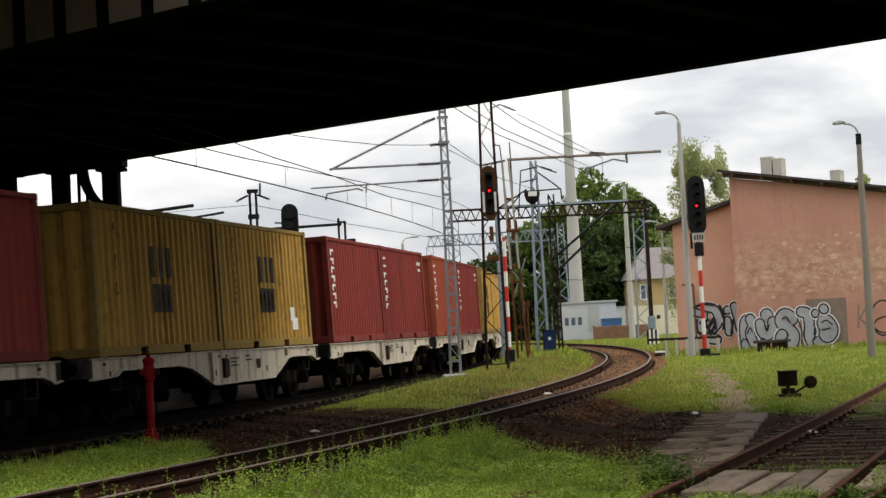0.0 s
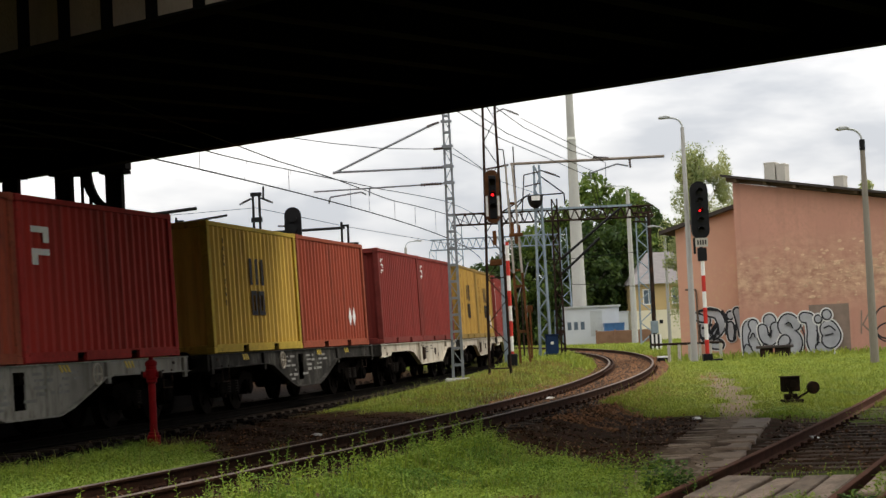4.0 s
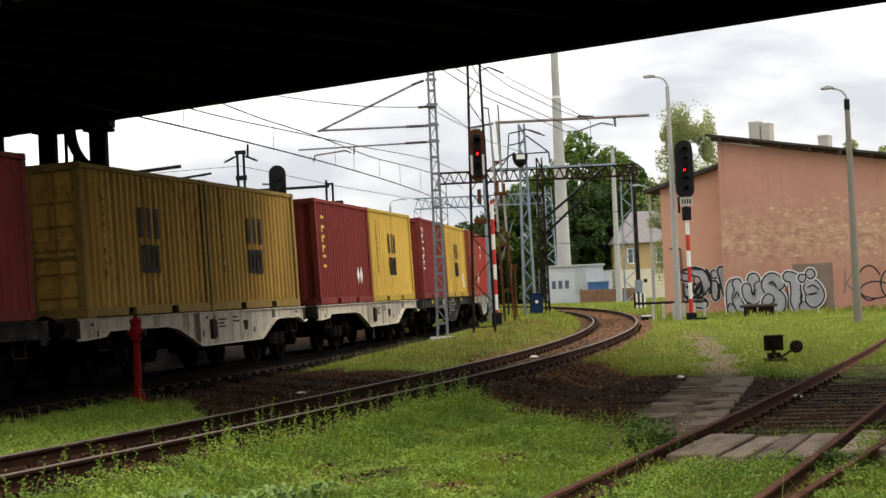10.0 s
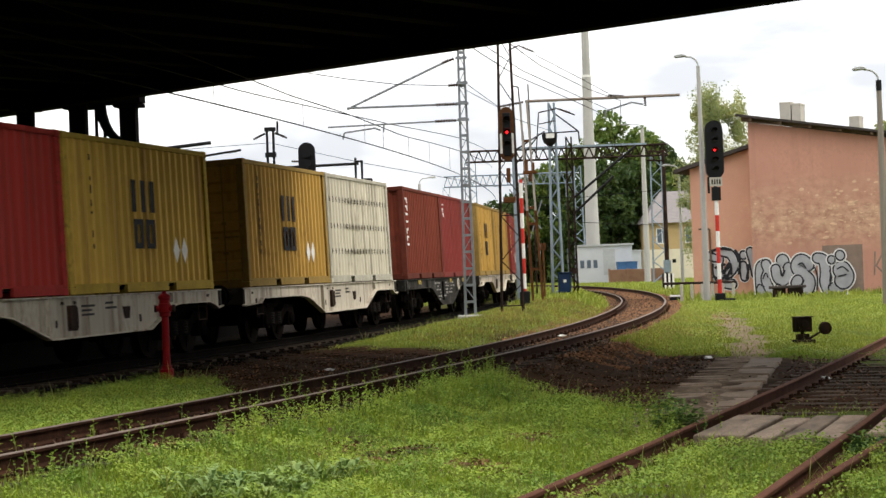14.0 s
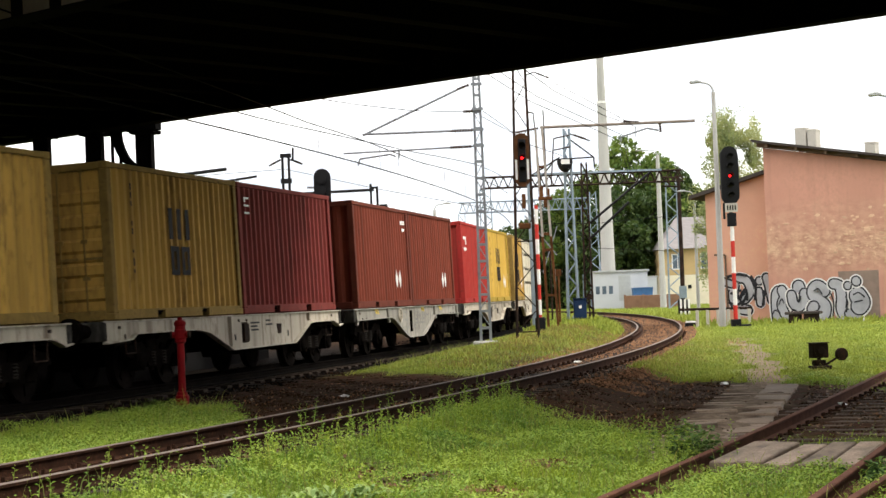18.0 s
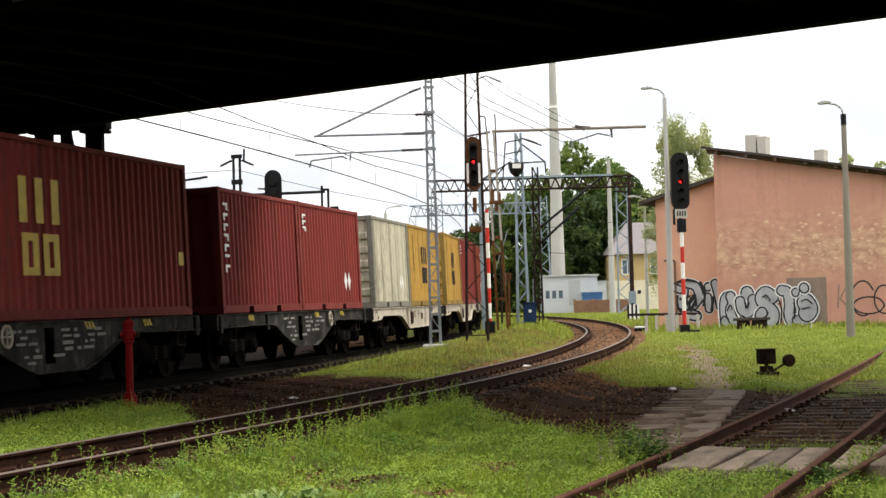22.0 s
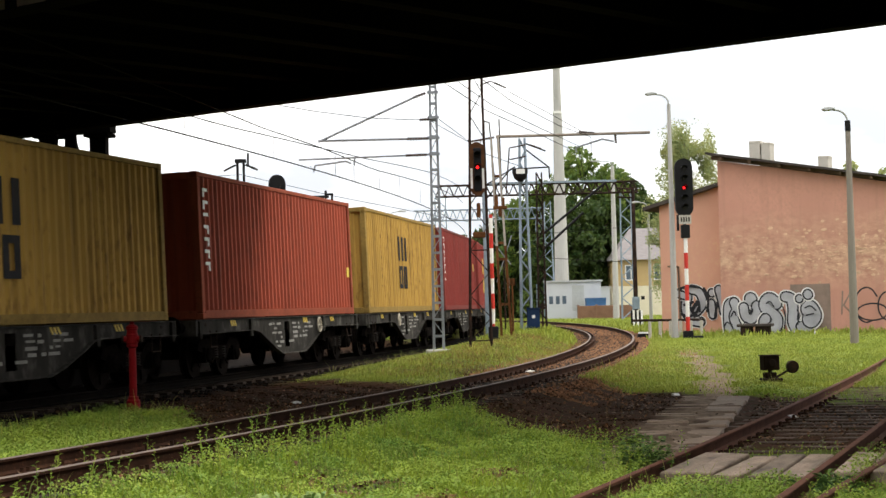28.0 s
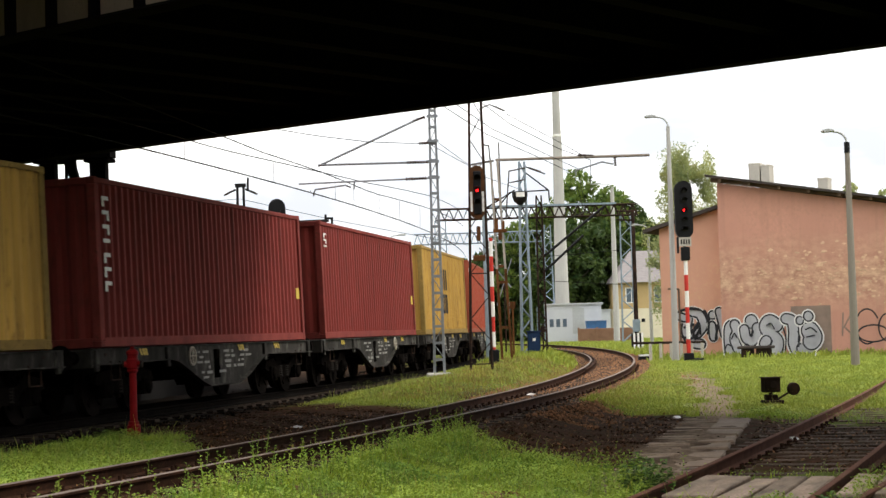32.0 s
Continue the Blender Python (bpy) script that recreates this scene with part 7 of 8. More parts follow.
def small_yard_things():
    # low railing near the signal
    t = thing("low_railing", pose(8.55, 63.0, 0.0, 0, 0, -16), "low railing with white concrete posts and a grey rail", "railing")
    for i in range(6):
        bm = BM()
        bx(bm, -0.9 + 0.36 * i - 0.05, -0.9 + 0.36 * i + 0.05, -0.05, 0.05, -0.1, 0.62)
        part("post", bm, M_chim, t, bevel=0.01)
    bm = BM()
    rod(bm, (-1.5, 0, 0.66), (1.0, 0, 0.64), 0.045, seg=8)
    part("rail", bm, M_rust_dark, t)
    t = thing("striped_marker", pose(10.3, 90.0, 0.05), "low marker board with black and white stripes", "marker")
    for i in range(6):
        bm = BM()
        bx(bm, -0.3 + 0.1 * i, -0.2 + 0.1 * i, -0.03, 0.03, 0.0, 0.85)
        part("stripe", bm, M_sigwhite if i % 2 else M_black, t, "white stripe" if i % 2 else "black stripe")
    t = thing("point_indicator", pose(7.85, 66.5, 0.0), "low dark point machine box with a white lid", "point machine")
    bm = BM()
    bx(bm, -0.22, 0.2, -0.15, 0.15, -0.05, 0.14)
    part("case", bm, M_black, t, bevel=0.02)
    bm = BM()
    bx(bm, -0.2, 0.16, -0.17, 0.12, 0.14, 0.2)
    part("lid", bm, M_sigwhite, t, bevel=0.01)
    # dark block with a slab at the wall
    t = thing("masonry_block", pose(11.45, 63.6, 0.0, 0, 0, -20), "low dark masonry block with an overhanging slab", "masonry block")
    bm = BM()
    bx(bm, -0.5, -0.12, -0.25, 0.25, -0.1, 0.34)
    bx(bm, 0.02, 0.5, -0.25, 0.25, -0.1, 0.34)
    part("pier", bm, M_rust_dark, t, bevel=0.02)
    bm = BM()
    bx(bm, -0.62, 0.6, -0.32, 0.32, 0.34, 0.44)
    part("slab", bm, M_roofedge, t, bevel=0.02)
    # litter: pale scraps between the rails
    rnd = random.Random(3)
    for x, y in ((2.05, 37.4), (3.9, 28.9), (3.3, 16.9), (3.55, 17.1), (4.8, 24.2), (-2.2, 29.5)):
        bm = BM()
        slab(bm, [(-0.1, 0.0), (0.0, 0.03), (0.09, 0.01), (0.06, -0.015)], -0.04, 0.05)
        me = mesh_of("litter_scrap", bm, M_sigwhite)
        t = tagged(new("litter_scrap", me), "crumpled pale scrap of litter on the ground", "litter", "litter")
        t.matrix_basis = pose(x, y, gz(x, y) + 0.03, 0, 0, rnd.uniform(0, 180))


# ---- the pink brick building ----
WA, WB = Vector((10.75, 66.6)), Vector((19.5, 62.2))     # foot of the long wall


def wall_frame():
    d = (WB - WA).normalized()
    return pose(WA.x, WA.y, 0, 0, 0, math.degrees(math.atan2(d.y, d.x))), (WB - WA).length


def outbuilding():
    m, L = wall_frame()
    t = thing("brick_outbuilding", m, "long pink rendered outbuilding with a sloping roof and spray paint", "building")
    D = 9.0
    h0, h1 = 6.45, 4.7
    bm = BM()
    slab(bm, [(0, -0.2), (L, -0.2), (L, h1), (0, h0)], 0.0, 0.35)
    wall = part("front_wall", bm, M_render, t, "pink render worn off in patches")
    bm = BM()
    slab(bm, [(0, -0.2), (L, -0.2), (L, h1), (0, h0)], D - 0.35, D)
    part("rear_wall", bm, M_render, t)
    for x, h in ((0.0, h0), (L - 0.35, h1)):
        bm = BM()
        bx(bm, x, x + 0.35, 0.35, D - 0.35, -0.2, h - 0.1)
        part("side_wall", bm, M_render_top, t)
    sl = (h1 - h0) / L
    bm = BM()
    slab(bm, [(-0.3, h0 + 0.16 - 0.3 * sl), (L + 0.4, h1 + 0.13 + 0.4 * sl), (L + 0.4, h1 + 0.22 + 0.4 * sl), (-0.3, h0 + 0.25 - 0.3 * sl)], -0.5, D + 0.4)
    roof = part("roof", bm, M_roofedge, t, "thin tarred roof edge")
    bm = BM()
    slab(bm, [(-0.2, h0 + 0.0 - 0.2 * sl), (L + 0.3, h1 + 0.0), (L + 0.3, h1 + 0.15), (-0.2, h0 + 0.15 - 0.2 * sl)], -0.12, -0.003)
    part("eaves_board", bm, M_eaves, roof)
    for i in range(9):
        x = 0.2 + i * 1.1
        bm = BM()
        bx(bm, x, x + 0.1, -0.44, -0.12, h0 + sl * x + 0.02, h0 + sl * x + 0.15)
        part("rafter_end", bm, M_eaves, roof)
    # chimneys
    for x, w, h, z in ((0.75, 0.42, 0.95, 0.0), (1.22, 0.33, 0.95, 0.0), (3.35, 0.38, 0.62, 0.0)):
        bm = BM()
        bx(bm, x, x + w, 1.6, 2.2, h0 + sl * x + 0.05, h0 + sl * x + 0.2 + h * 0.75)
        bx(bm, x - 0.008, x + w + 0.008, 1.592, 2.208, h0 + sl * x + 0.12 + h * 0.75, h0 + sl * x + 0.2 + h * 0.75)
        part("chimney", bm, M_chim, roof, bevel=0.012)
    # grey patch behind the spray painting
    bm = BM()
    bx(bm, 2.6, 4.06, -0.008, 0.0, 0.0, 1.8)
    part("wall_patch", bm, M_greyblock, wall, "grey square of newer render")
    # stones laid bare where the render fell off
    rnd = random.Random(11)
    shapes = []
    for q in range(5):
        bm = BM()
        n = 7
        out = [((0.09 + rnd.uniform(-0.02, 0.04)) * math.cos(2 * math.pi * i / n), (0.05 + rnd.uniform(-0.012, 0.015)) * math.sin(2 * math.pi * i / n)) for i in range(n)]
        slab(bm, out, -0.028, 0.0)
        shapes.append(mesh_of("stone", bm, M_stone, bevel=0.008))
    count, row, z = 0, 0, 1.75
    rest = BM()
    while z < 4.45:
        x = 0.2 + (0.1 if row % 2 else 0)
        while x < L - 0.1:
            dens = math.exp(-((z - 2.95) / 0.8) ** 2) * (0.25 + 0.75 * smooth(0.3, 3.6, x))
            dens *= 0.5 + 0.75 * noise.noise(Vector((x * 1.0, z * 1.7, 3.0)))
            if rnd.random() < dens * 0.8:
                spot = pose(x + rnd.uniform(-0.06, 0.06), -0.001, z + rnd.uniform(-0.03, 0.03), 0, rnd.uniform(-16, 16), 0) @ Matrix.Diagonal((rnd.uniform(0.35, 1.3), rnd.uniform(0.25, 0.9), rnd.uniform(0.4, 1.2), 1))
                if count < 300 and rnd.random() < 0.6:
                    piece("stone", rnd.choice(shapes), wall, spot)
                    count += 1
                else:
                    n = 6
                    out = [(0.08 * rnd.uniform(0.6, 1.2) * math.cos(2 * math.pi * i / n), 0.045 * rnd.uniform(0.6, 1.2) * math.sin(2 * math.pi * i / n)) for i in range(n)]
                    slab(rest, out, -0.024, 0.0)
                    bmesh.ops.transform(rest, matrix=spot, verts=[v for v in rest.verts if not v.tag])
                    for v in rest.verts:
                        v.tag = True
            x += 0.19
        z += 0.105
        row += 1
    small = part("small_stone", rest, M_stone, wall)
    small["kind"] = "stuff"
    # lower wing, set back
    w = thing("outbuilding_wing", m @ pose(-2.62, 0.9, 0), "lower pink rendered wing with a lean-to roof", "building")
    hl, hr = 4.9, 5.6
    bm = BM()
    slab(bm, [(0, -0.2), (2.6, -0.2), (2.6, hr), (0, hl)], 0.0, 0.35)
    part("front_wall", bm, M_render_top, w, "pink render fading to ochre")
    bm = BM()
    bx(bm, 0.0, 0.35, 0.35, 6.0, -0.2, hl - 0.05)
    part("side_wall", bm, M_render_top, w)
    bm = BM()
    slab(bm, [(-0.55, hl - 0.15), (2.6, hr + 0.0), (2.6, hr + 0.14), (-0.55, hl - 0.01)], -0.3, 6.2)
    part("roof", bm, M_roofedge, w)
    part("drain_pipe", tube_all([((0.75, -0.08, 0.0), (0.72, -0.08, 2.6)), ((0.72, -0.08, 2.6), (0.3, -0.08, 2.62))], 0.035), M_eaves, w)


def ribbon(strokes, y, r):
    """Round-ended strips of paint, each along a smoothed run of (x, z) points."""
    out = []
    for pts in strokes:
        p = [Vector(q) for q in pts]
        if len(p) == 1:
            p = [p[0] - Vector((0.012, 0)), p[0] + Vector((0.012, 0))]
        c = []
        for i in range(len(p) - 1):
            a, b0, b1, d = p[max(i - 1, 0)], p[i], p[i + 1], p[min(i + 2, len(p) - 1)]
            for k in range(6):
                t = k / 6
                c.append(0.5 * (2 * b0 + (b1 - a) * t + (2 * a - 5 * b0 + 4 * b1 - d) * t * t + (3 * b0 - a - 3 * b1 + d) * t ** 3))
        c.append(p[-1])
        left, right = [], []
        for i, q in enumerate(c):
            w = (c[min(i + 1, len(c) - 1)] - c[max(i - 1, 0)])
            w = w.normalized() if w.length > 1e-6 else Vector((1, 0))
            nrm = Vector((-w.y, w.x)) * r
            left.append(q + nrm)
            right.append(q - nrm)
        bm = BM()
        L = [bm.verts.new((q.x, y, q.y)) for q in left]
        R = [bm.verts.new((q.x, y, q.y)) for q in right]
        for i in range(len(c) - 1):
            bm.faces.new((R[i], R[i + 1], L[i + 1], L[i]))
        for q, u, v, s in ((c[-1], R[-1], L[-1], 1), (c[0], L[0], R[0], 1)):
            a0 = math.atan2(u.co.z - q.y, u.co.x - q.x)
            cap = [u] + [bm.verts.new((q.x + r * math.cos(a0 + math.pi * k / 8), y, q.y + r * math.sin(a0 + math.pi * k / 8))) for k in range(1, 8)] + [v]
            bm.faces.new(cap)
        out.append(bm)
    return out


def spray_shapes(t, runs, r, line, halo, y0, word):
    """Puffy shapes one over the next, each with a black outline; a white edge round all of them."""
    for i, strokes in enumerate(runs):
        y = y0 - 0.006 * i
        if halo:
            for bm in ribbon(strokes, y0 + 0.003 - 0.0003 * i, r + line + halo):
                part("white_edge", bm, M_spray_white, t, "white sprayed edge")
        for k, bm in enumerate(ribbon(strokes, y - 0.003, r + line)):
            part("black_outline", bm, M_spray_black, t, "black outline")
        for k, bm in enumerate(ribbon(strokes, y - 0.0045, r)):
            part("silver_shape", bm, M_silver, t, word)


def spray_painting():
    m, L = wall_frame()
    t = thing("spray_painting", m, "silver bubble shapes with black outlines sprayed on the wall", "graffiti")
    S = lambda *q: [((x - 490) / 133.5, (572 - z) / 150.0) for x, z in q]     # wall places in hundred-and-fiftieths
    shapes = (
        (0.16, S((528, 552), (524, 470), (530, 405), (556, 392))),
        (0.15, S((556, 392), (566, 430), (552, 470), (566, 520), (582, 548))),
        (0.20, S((640, 374), (642, 380))),
        (0.15, S((604, 420), (612, 468), (640, 486), (664, 452), (668, 412))),
        (0.21, S((764, 402), (732, 378), (712, 410), (736, 452), (764, 484), (762, 524), (740, 545))),
        (0.17, S((712, 486), (704, 500))),
        (0.16, S((814, 368), (842, 380), (850, 440), (846, 500), (858, 540))),
        (0.14, S((884, 530), (926, 552))),
        (0.29, S((930, 436), (946, 470), (936, 492))),
        (0.11, S((882, 378), (882, 382))),
        (0.14, S((924, 356), (926, 360))),
    )
    for i, (r, run) in enumerate(shapes):
        spray_shapes(t, [[run]], r, 0.055, 0.05, -0.016 - 0.006 * i, "silver bubble shape")
    for run in (S((540, 470), (556, 440), (566, 462)), S((632, 430), (640, 460), (652, 430)), S((720, 400), (740, 392), (756, 420)), S((744, 486), (736, 505), (722, 512)), S((910, 430), (936, 420), (962, 444)), S((915, 470), (950, 462)), S((872, 520), (880, 470), (872, 440)), S((600, 530), (612, 500), (640, 520)), S((508, 520), (520, 500), (545, 515)), S((800, 420), (812, 470), (806, 540))):
        for bm in ribbon([run], -0.09, 0.026):
            part("inner_line", bm, M_spray_black, t, "thin black inner line")
    # looping tag beside it
    u = thing("sprayed_tag", m, "dark looping scribble sprayed on the wall", "graffiti")
    for cx, cz, rx, rz, a0, a1 in ((5.35, 1.0, 0.42, 0.62, 0.5, 5.2), (5.55, 0.75, 0.55, 0.3, 0, 6.2), (6.1, 0.95, 0.35, 0.5, 1.0, 6.0)):
        pts = [(cx + rx * math.cos(a), cz + rz * math.sin(a)) for a in np.linspace(a0, a1, 9)]
        for bm in ribbon([pts], -0.004, 0.028):
            part("scribble", bm, M_spray_black, u)
    for pts in ([(4.45, 0.7), (4.5, 1.5)], [(4.52, 1.0), (4.78, 1.45)], [(4.52, 1.02), (4.85, 0.66)]):
        for bm in ribbon([pts], -0.004, 0.03):
            part("faded_stroke", bm, M_greyblock, u, "faded grey stroke")
    # older painting on the wing
    w = thing("spray_painting", m @ pose(-2.62, 0.9, 0), "faded silver and black shapes sprayed on the wing", "graffiti")
    for i, (strokes, r) in enumerate((([[(1.02, 1.45), (0.95, 1.0), (1.15, 0.6), (1.5, 0.5)]], 0.15), ([[(1.2, 1.72), (1.5, 1.6), (1.62, 1.2), (1.4, 0.9)]], 0.13), ([[(1.98, 1.55), (1.98, 1.6)]], 0.1), ([[(1.96, 1.2), (2.0, 0.75)]], 0.11), ([[(2.26, 1.7), (2.36, 1.3), (2.44, 0.85)]], 0.12), ([[(0.62, 1.6), (0.9, 1.5)]], 0.11))):
        spray_shapes(w, [strokes], r, 0.07, 0.03, -0.012 - 0.006 * i, "faded silver shape")
    for pts in ([(1.2, 0.95), (1.45, 1.3), (1.5, 0.9)], [(1.3, 0.7), (1.5, 1.1)], [(0.9, 1.15), (1.25, 1.25)], [(2.1, 0.7), (2.2, 1.2)], [(0.8, 0.8), (1.1, 0.72), (1.35, 0.85)], [(1.7, 1.75), (1.85, 1.4), (1.8, 0.9)], [(0.7, 1.75), (1.1, 1.85), (1.5, 1.8)], [(1.0, 0.95), (1.3, 1.05)]):
        for bm in ribbon([pts], -0.06, 0.05):
            part("inner_line", bm, M_spray_black, w, "thick black inner line")


def far_buildings():
    # white shed
    t = thing("white_shed", pose(8.9, 138.0, 0.0, 0, 0, -4), "white flat roofed shed with grey side windows", "shed")
    bm = BM()
    bx(bm, 0.0, 4.2, 0.0, 6.0, -0.2, 2.95)
    body = part("wall", bm, M_shed, t)
    bm = BM()
    bx(bm, -0.15, 4.35, -0.15, 6.15, 2.95, 3.08)
    part("roof", bm, M_lamphead, t)
    bm = BM()
    bx(bm, 2.0, 2.9, -0.02, 0.0, 0.75, 2.7)
    part("door", bm, M_lamphead, body)
    for x in (0.25, 0.75, 1.25):
        bm = BM()
        bx(bm, x, x + 0.3, -0.02, 0.0, 1.3, 1.9)
        part("window", bm, M_glass, body, "small dark window")
    t = thing("white_shed", pose(12.3, 143.0, 0.0), "low pale annex beside the shed", "shed")
    bm = BM()
    bx(bm, 0.0, 2.0, 0, 5, -0.2, 2.5)
    part("wall", bm, M_shed, t)
    bm = BM()
    bx(bm, -0.1, 2.1, -0.1, 5.1, 2.5, 2.6)
    part("roof", bm, M_lamphead, t)
    t = thing("waste_container", pose(12.0, 136.0, 0.0), "blue steel waste container behind the brown wall", "waste container")
    bm = BM()
    slab(bm, [(-0.1, 0.0), (1.2, 0.0), (1.3, 1.6), (-0.2, 1.6)], 0, 1.2)
    part("tub", bm, M_blue, t)
    bm = BM()
    bx(bm, -0.2, 1.3, -0.05, 1.25, 1.6, 1.7)
    part("lid", bm, M_blue, t)
    # brown wall in panels
    t = thing("brick_fence", pose(10.85, 132.0, 0.0), "low brown brick fence with piers", "fence")
    for i in range(3):
        bm = BM()
        bx(bm, i * 1.35, i * 1.35 + 1.3, 0, 0.25, -0.1, 1.12)
        part("panel", bm, M_brickwall, t, bevel=0.02)
        bm = BM()
        bx(bm, i * 1.35 - 0.06, i * 1.35 + 0.06, -0.05, 0.3, -0.1, 1.2)
        part("pier", bm, M_brickwall, t)
    # small house with a hipped roof
    t = thing("house", pose(15.6, 152.0, 0.0), "small cream and ochre house with a grey hipped roof", "house")
    bm = BM()
    bx(bm, 0, 6.5, 0, 6.0, -0.2, 2.65)
    wall = part("wall", bm, M_cream, t)
    bm = BM()
    bx(bm, 0.0, 6.5, -0.01, 6.0, 2.66, 5.05)
    part("upper_wall", bm, M_ochre, t)
    bm = BM()
    v = [bm.verts.new(p) for p in ((-0.2, -0.6, 4.85), (6.7, -0.6, 4.85), (6.7, 6.6, 4.85), (-0.2, 6.6, 4.85), (1.7, 2.8, 7.6), (4.0, 2.8, 7.6))]
    for f in ((0, 1, 5, 4), (1, 2, 5), (2, 3, 4, 5), (3, 0, 4), (3, 2, 1, 0)):
        bm.faces.new([v[i] for i in f])
    part("roof", bm, M_roofgrey, t)
    for x, z0, z1 in ((1.0, 3.2, 4.35), (3.4, 3.2, 4.35)):
        bm = BM()
        bx(bm, x, x + 0.85, -0.05, -0.012, z0, z1)
        wdw = part("window", bm, M_glass, t)
        bm = BM()
        for a, b, c, d in ((x - 0.08, x + 0.93, z0 - 0.08, z0), (x - 0.08, x + 0.93, z1, z1 + 0.08), (x - 0.08, x, z0, z1), (x + 0.85, x + 0.93, z0, z1), (x + 0.39, x + 0.45, z0, z1)):
            bx(bm, a, b, -0.08, -0.012, c, d)
        part("window_frame", bm, M_sigwhite, wdw)
    bm = BM()
    bx(bm, 2.2, 2.5, -0.05, -0.012, 1.5, 1.8)
    part("vent", bm, M_black, t)


# ---- plants ----


def leaf_cloud(name, centres, radii, count, size, mat, parent, seed, droop=0.0, flatten=1.0):
    """A crown of many small leaves set in clumps, with gaps between them."""
    rng = np.random.default_rng(seed)
    cs, rs = np.array(centres, float), np.array(radii, float)
    per = np.maximum(1, (count * rs ** 2 / (rs ** 2).sum()).astype(int))
    pos = []
    for c, r, n in zip(cs, rs, per):
        d = rng.normal(size=(n, 3))
        d /= np.linalg.norm(d, axis=1)[:, None]
        rad = r * (0.55 + 0.5 * rng.random(n) ** 0.6)
        p = c + d * rad[:, None] * (1, 1, flatten)
        p[:, 2] -= droop * rng.random(n) * r
        pos.append(p)
    pos = np.concatenate(pos)
    keep = np.array([noise.noise(Vector(p * 0.9)) > -0.18 for p in pos])
    pos = pos[keep]
    n = len(pos)
    a, b = rng.normal(size=(n, 3)), rng.normal(size=(n, 3))
    a /= np.linalg.norm(a, axis=1)[:, None]
    b -= (a * b).sum(1)[:, None] * a
    b /= np.linalg.norm(b, axis=1)[:, None]
    s = size * (0.6 + 0.8 * rng.random(n))[:, None]
    v = np.stack([pos - a * s, pos + b * s * 0.55, pos + a * s, pos - b * s * 0.55], 1).reshape(-1, 3)
    f = np.arange(n * 4).reshape(n, 4)
    me = bpy.data.meshes.new(name)
    me.from_pydata(v.tolist(), [], f.tolist())
    me.materials.append(mat)
    ob = new(name, me)
    ob.parent = parent
    return ob


def tree(x, y, h, spread, mat, bark, label, seed, count, leaf, trunk=0.25, base=0.25, droop=0.0, clumps=26):
    rnd = random.Random(seed)
    t = thing("tree", pose(x, y, gz(x, y) - 0.1), label, "tree", "trees")
    bm = BM()
    rod(bm, (0, 0, 0), (0.1, 0, h * 0.45), trunk, trunk * 0.6, seg=10)
    rod(bm, (0.1, 0, h * 0.45), (0.0, 0.1, h * 0.9), trunk * 0.6, trunk * 0.12, seg=8)
    part("trunk", bm, bark, t)
    centres, radii = [], []
    for i in range(clumps):
        f = base + (1 - base) * (i + rnd.random()) / clumps
        w = spread * (0.35 + 0.65 * math.sin(math.pi * min(1, (f - base) / (1 - base) * 0.82 + 0.14))) * rnd.uniform(0.35, 0.95)
        a = rnd.uniform(0, 2 * math.pi)
        c = (w * math.cos(a), w * math.sin(a), h * f * 0.95)
        centres.append(c)
        radii.append(spread * rnd.uniform(0.22, 0.40))
        if i % 2 == 0:
            bm = BM()
            rod(bm, (0.05, 0, max(0.1, h * (f - 0.16))), c, trunk * 0.28, trunk * 0.06, seg=6)
            part("limb", bm, bark, t)
    leaf_cloud("crown", centres, radii, count, leaf, mat, t, seed, droop)


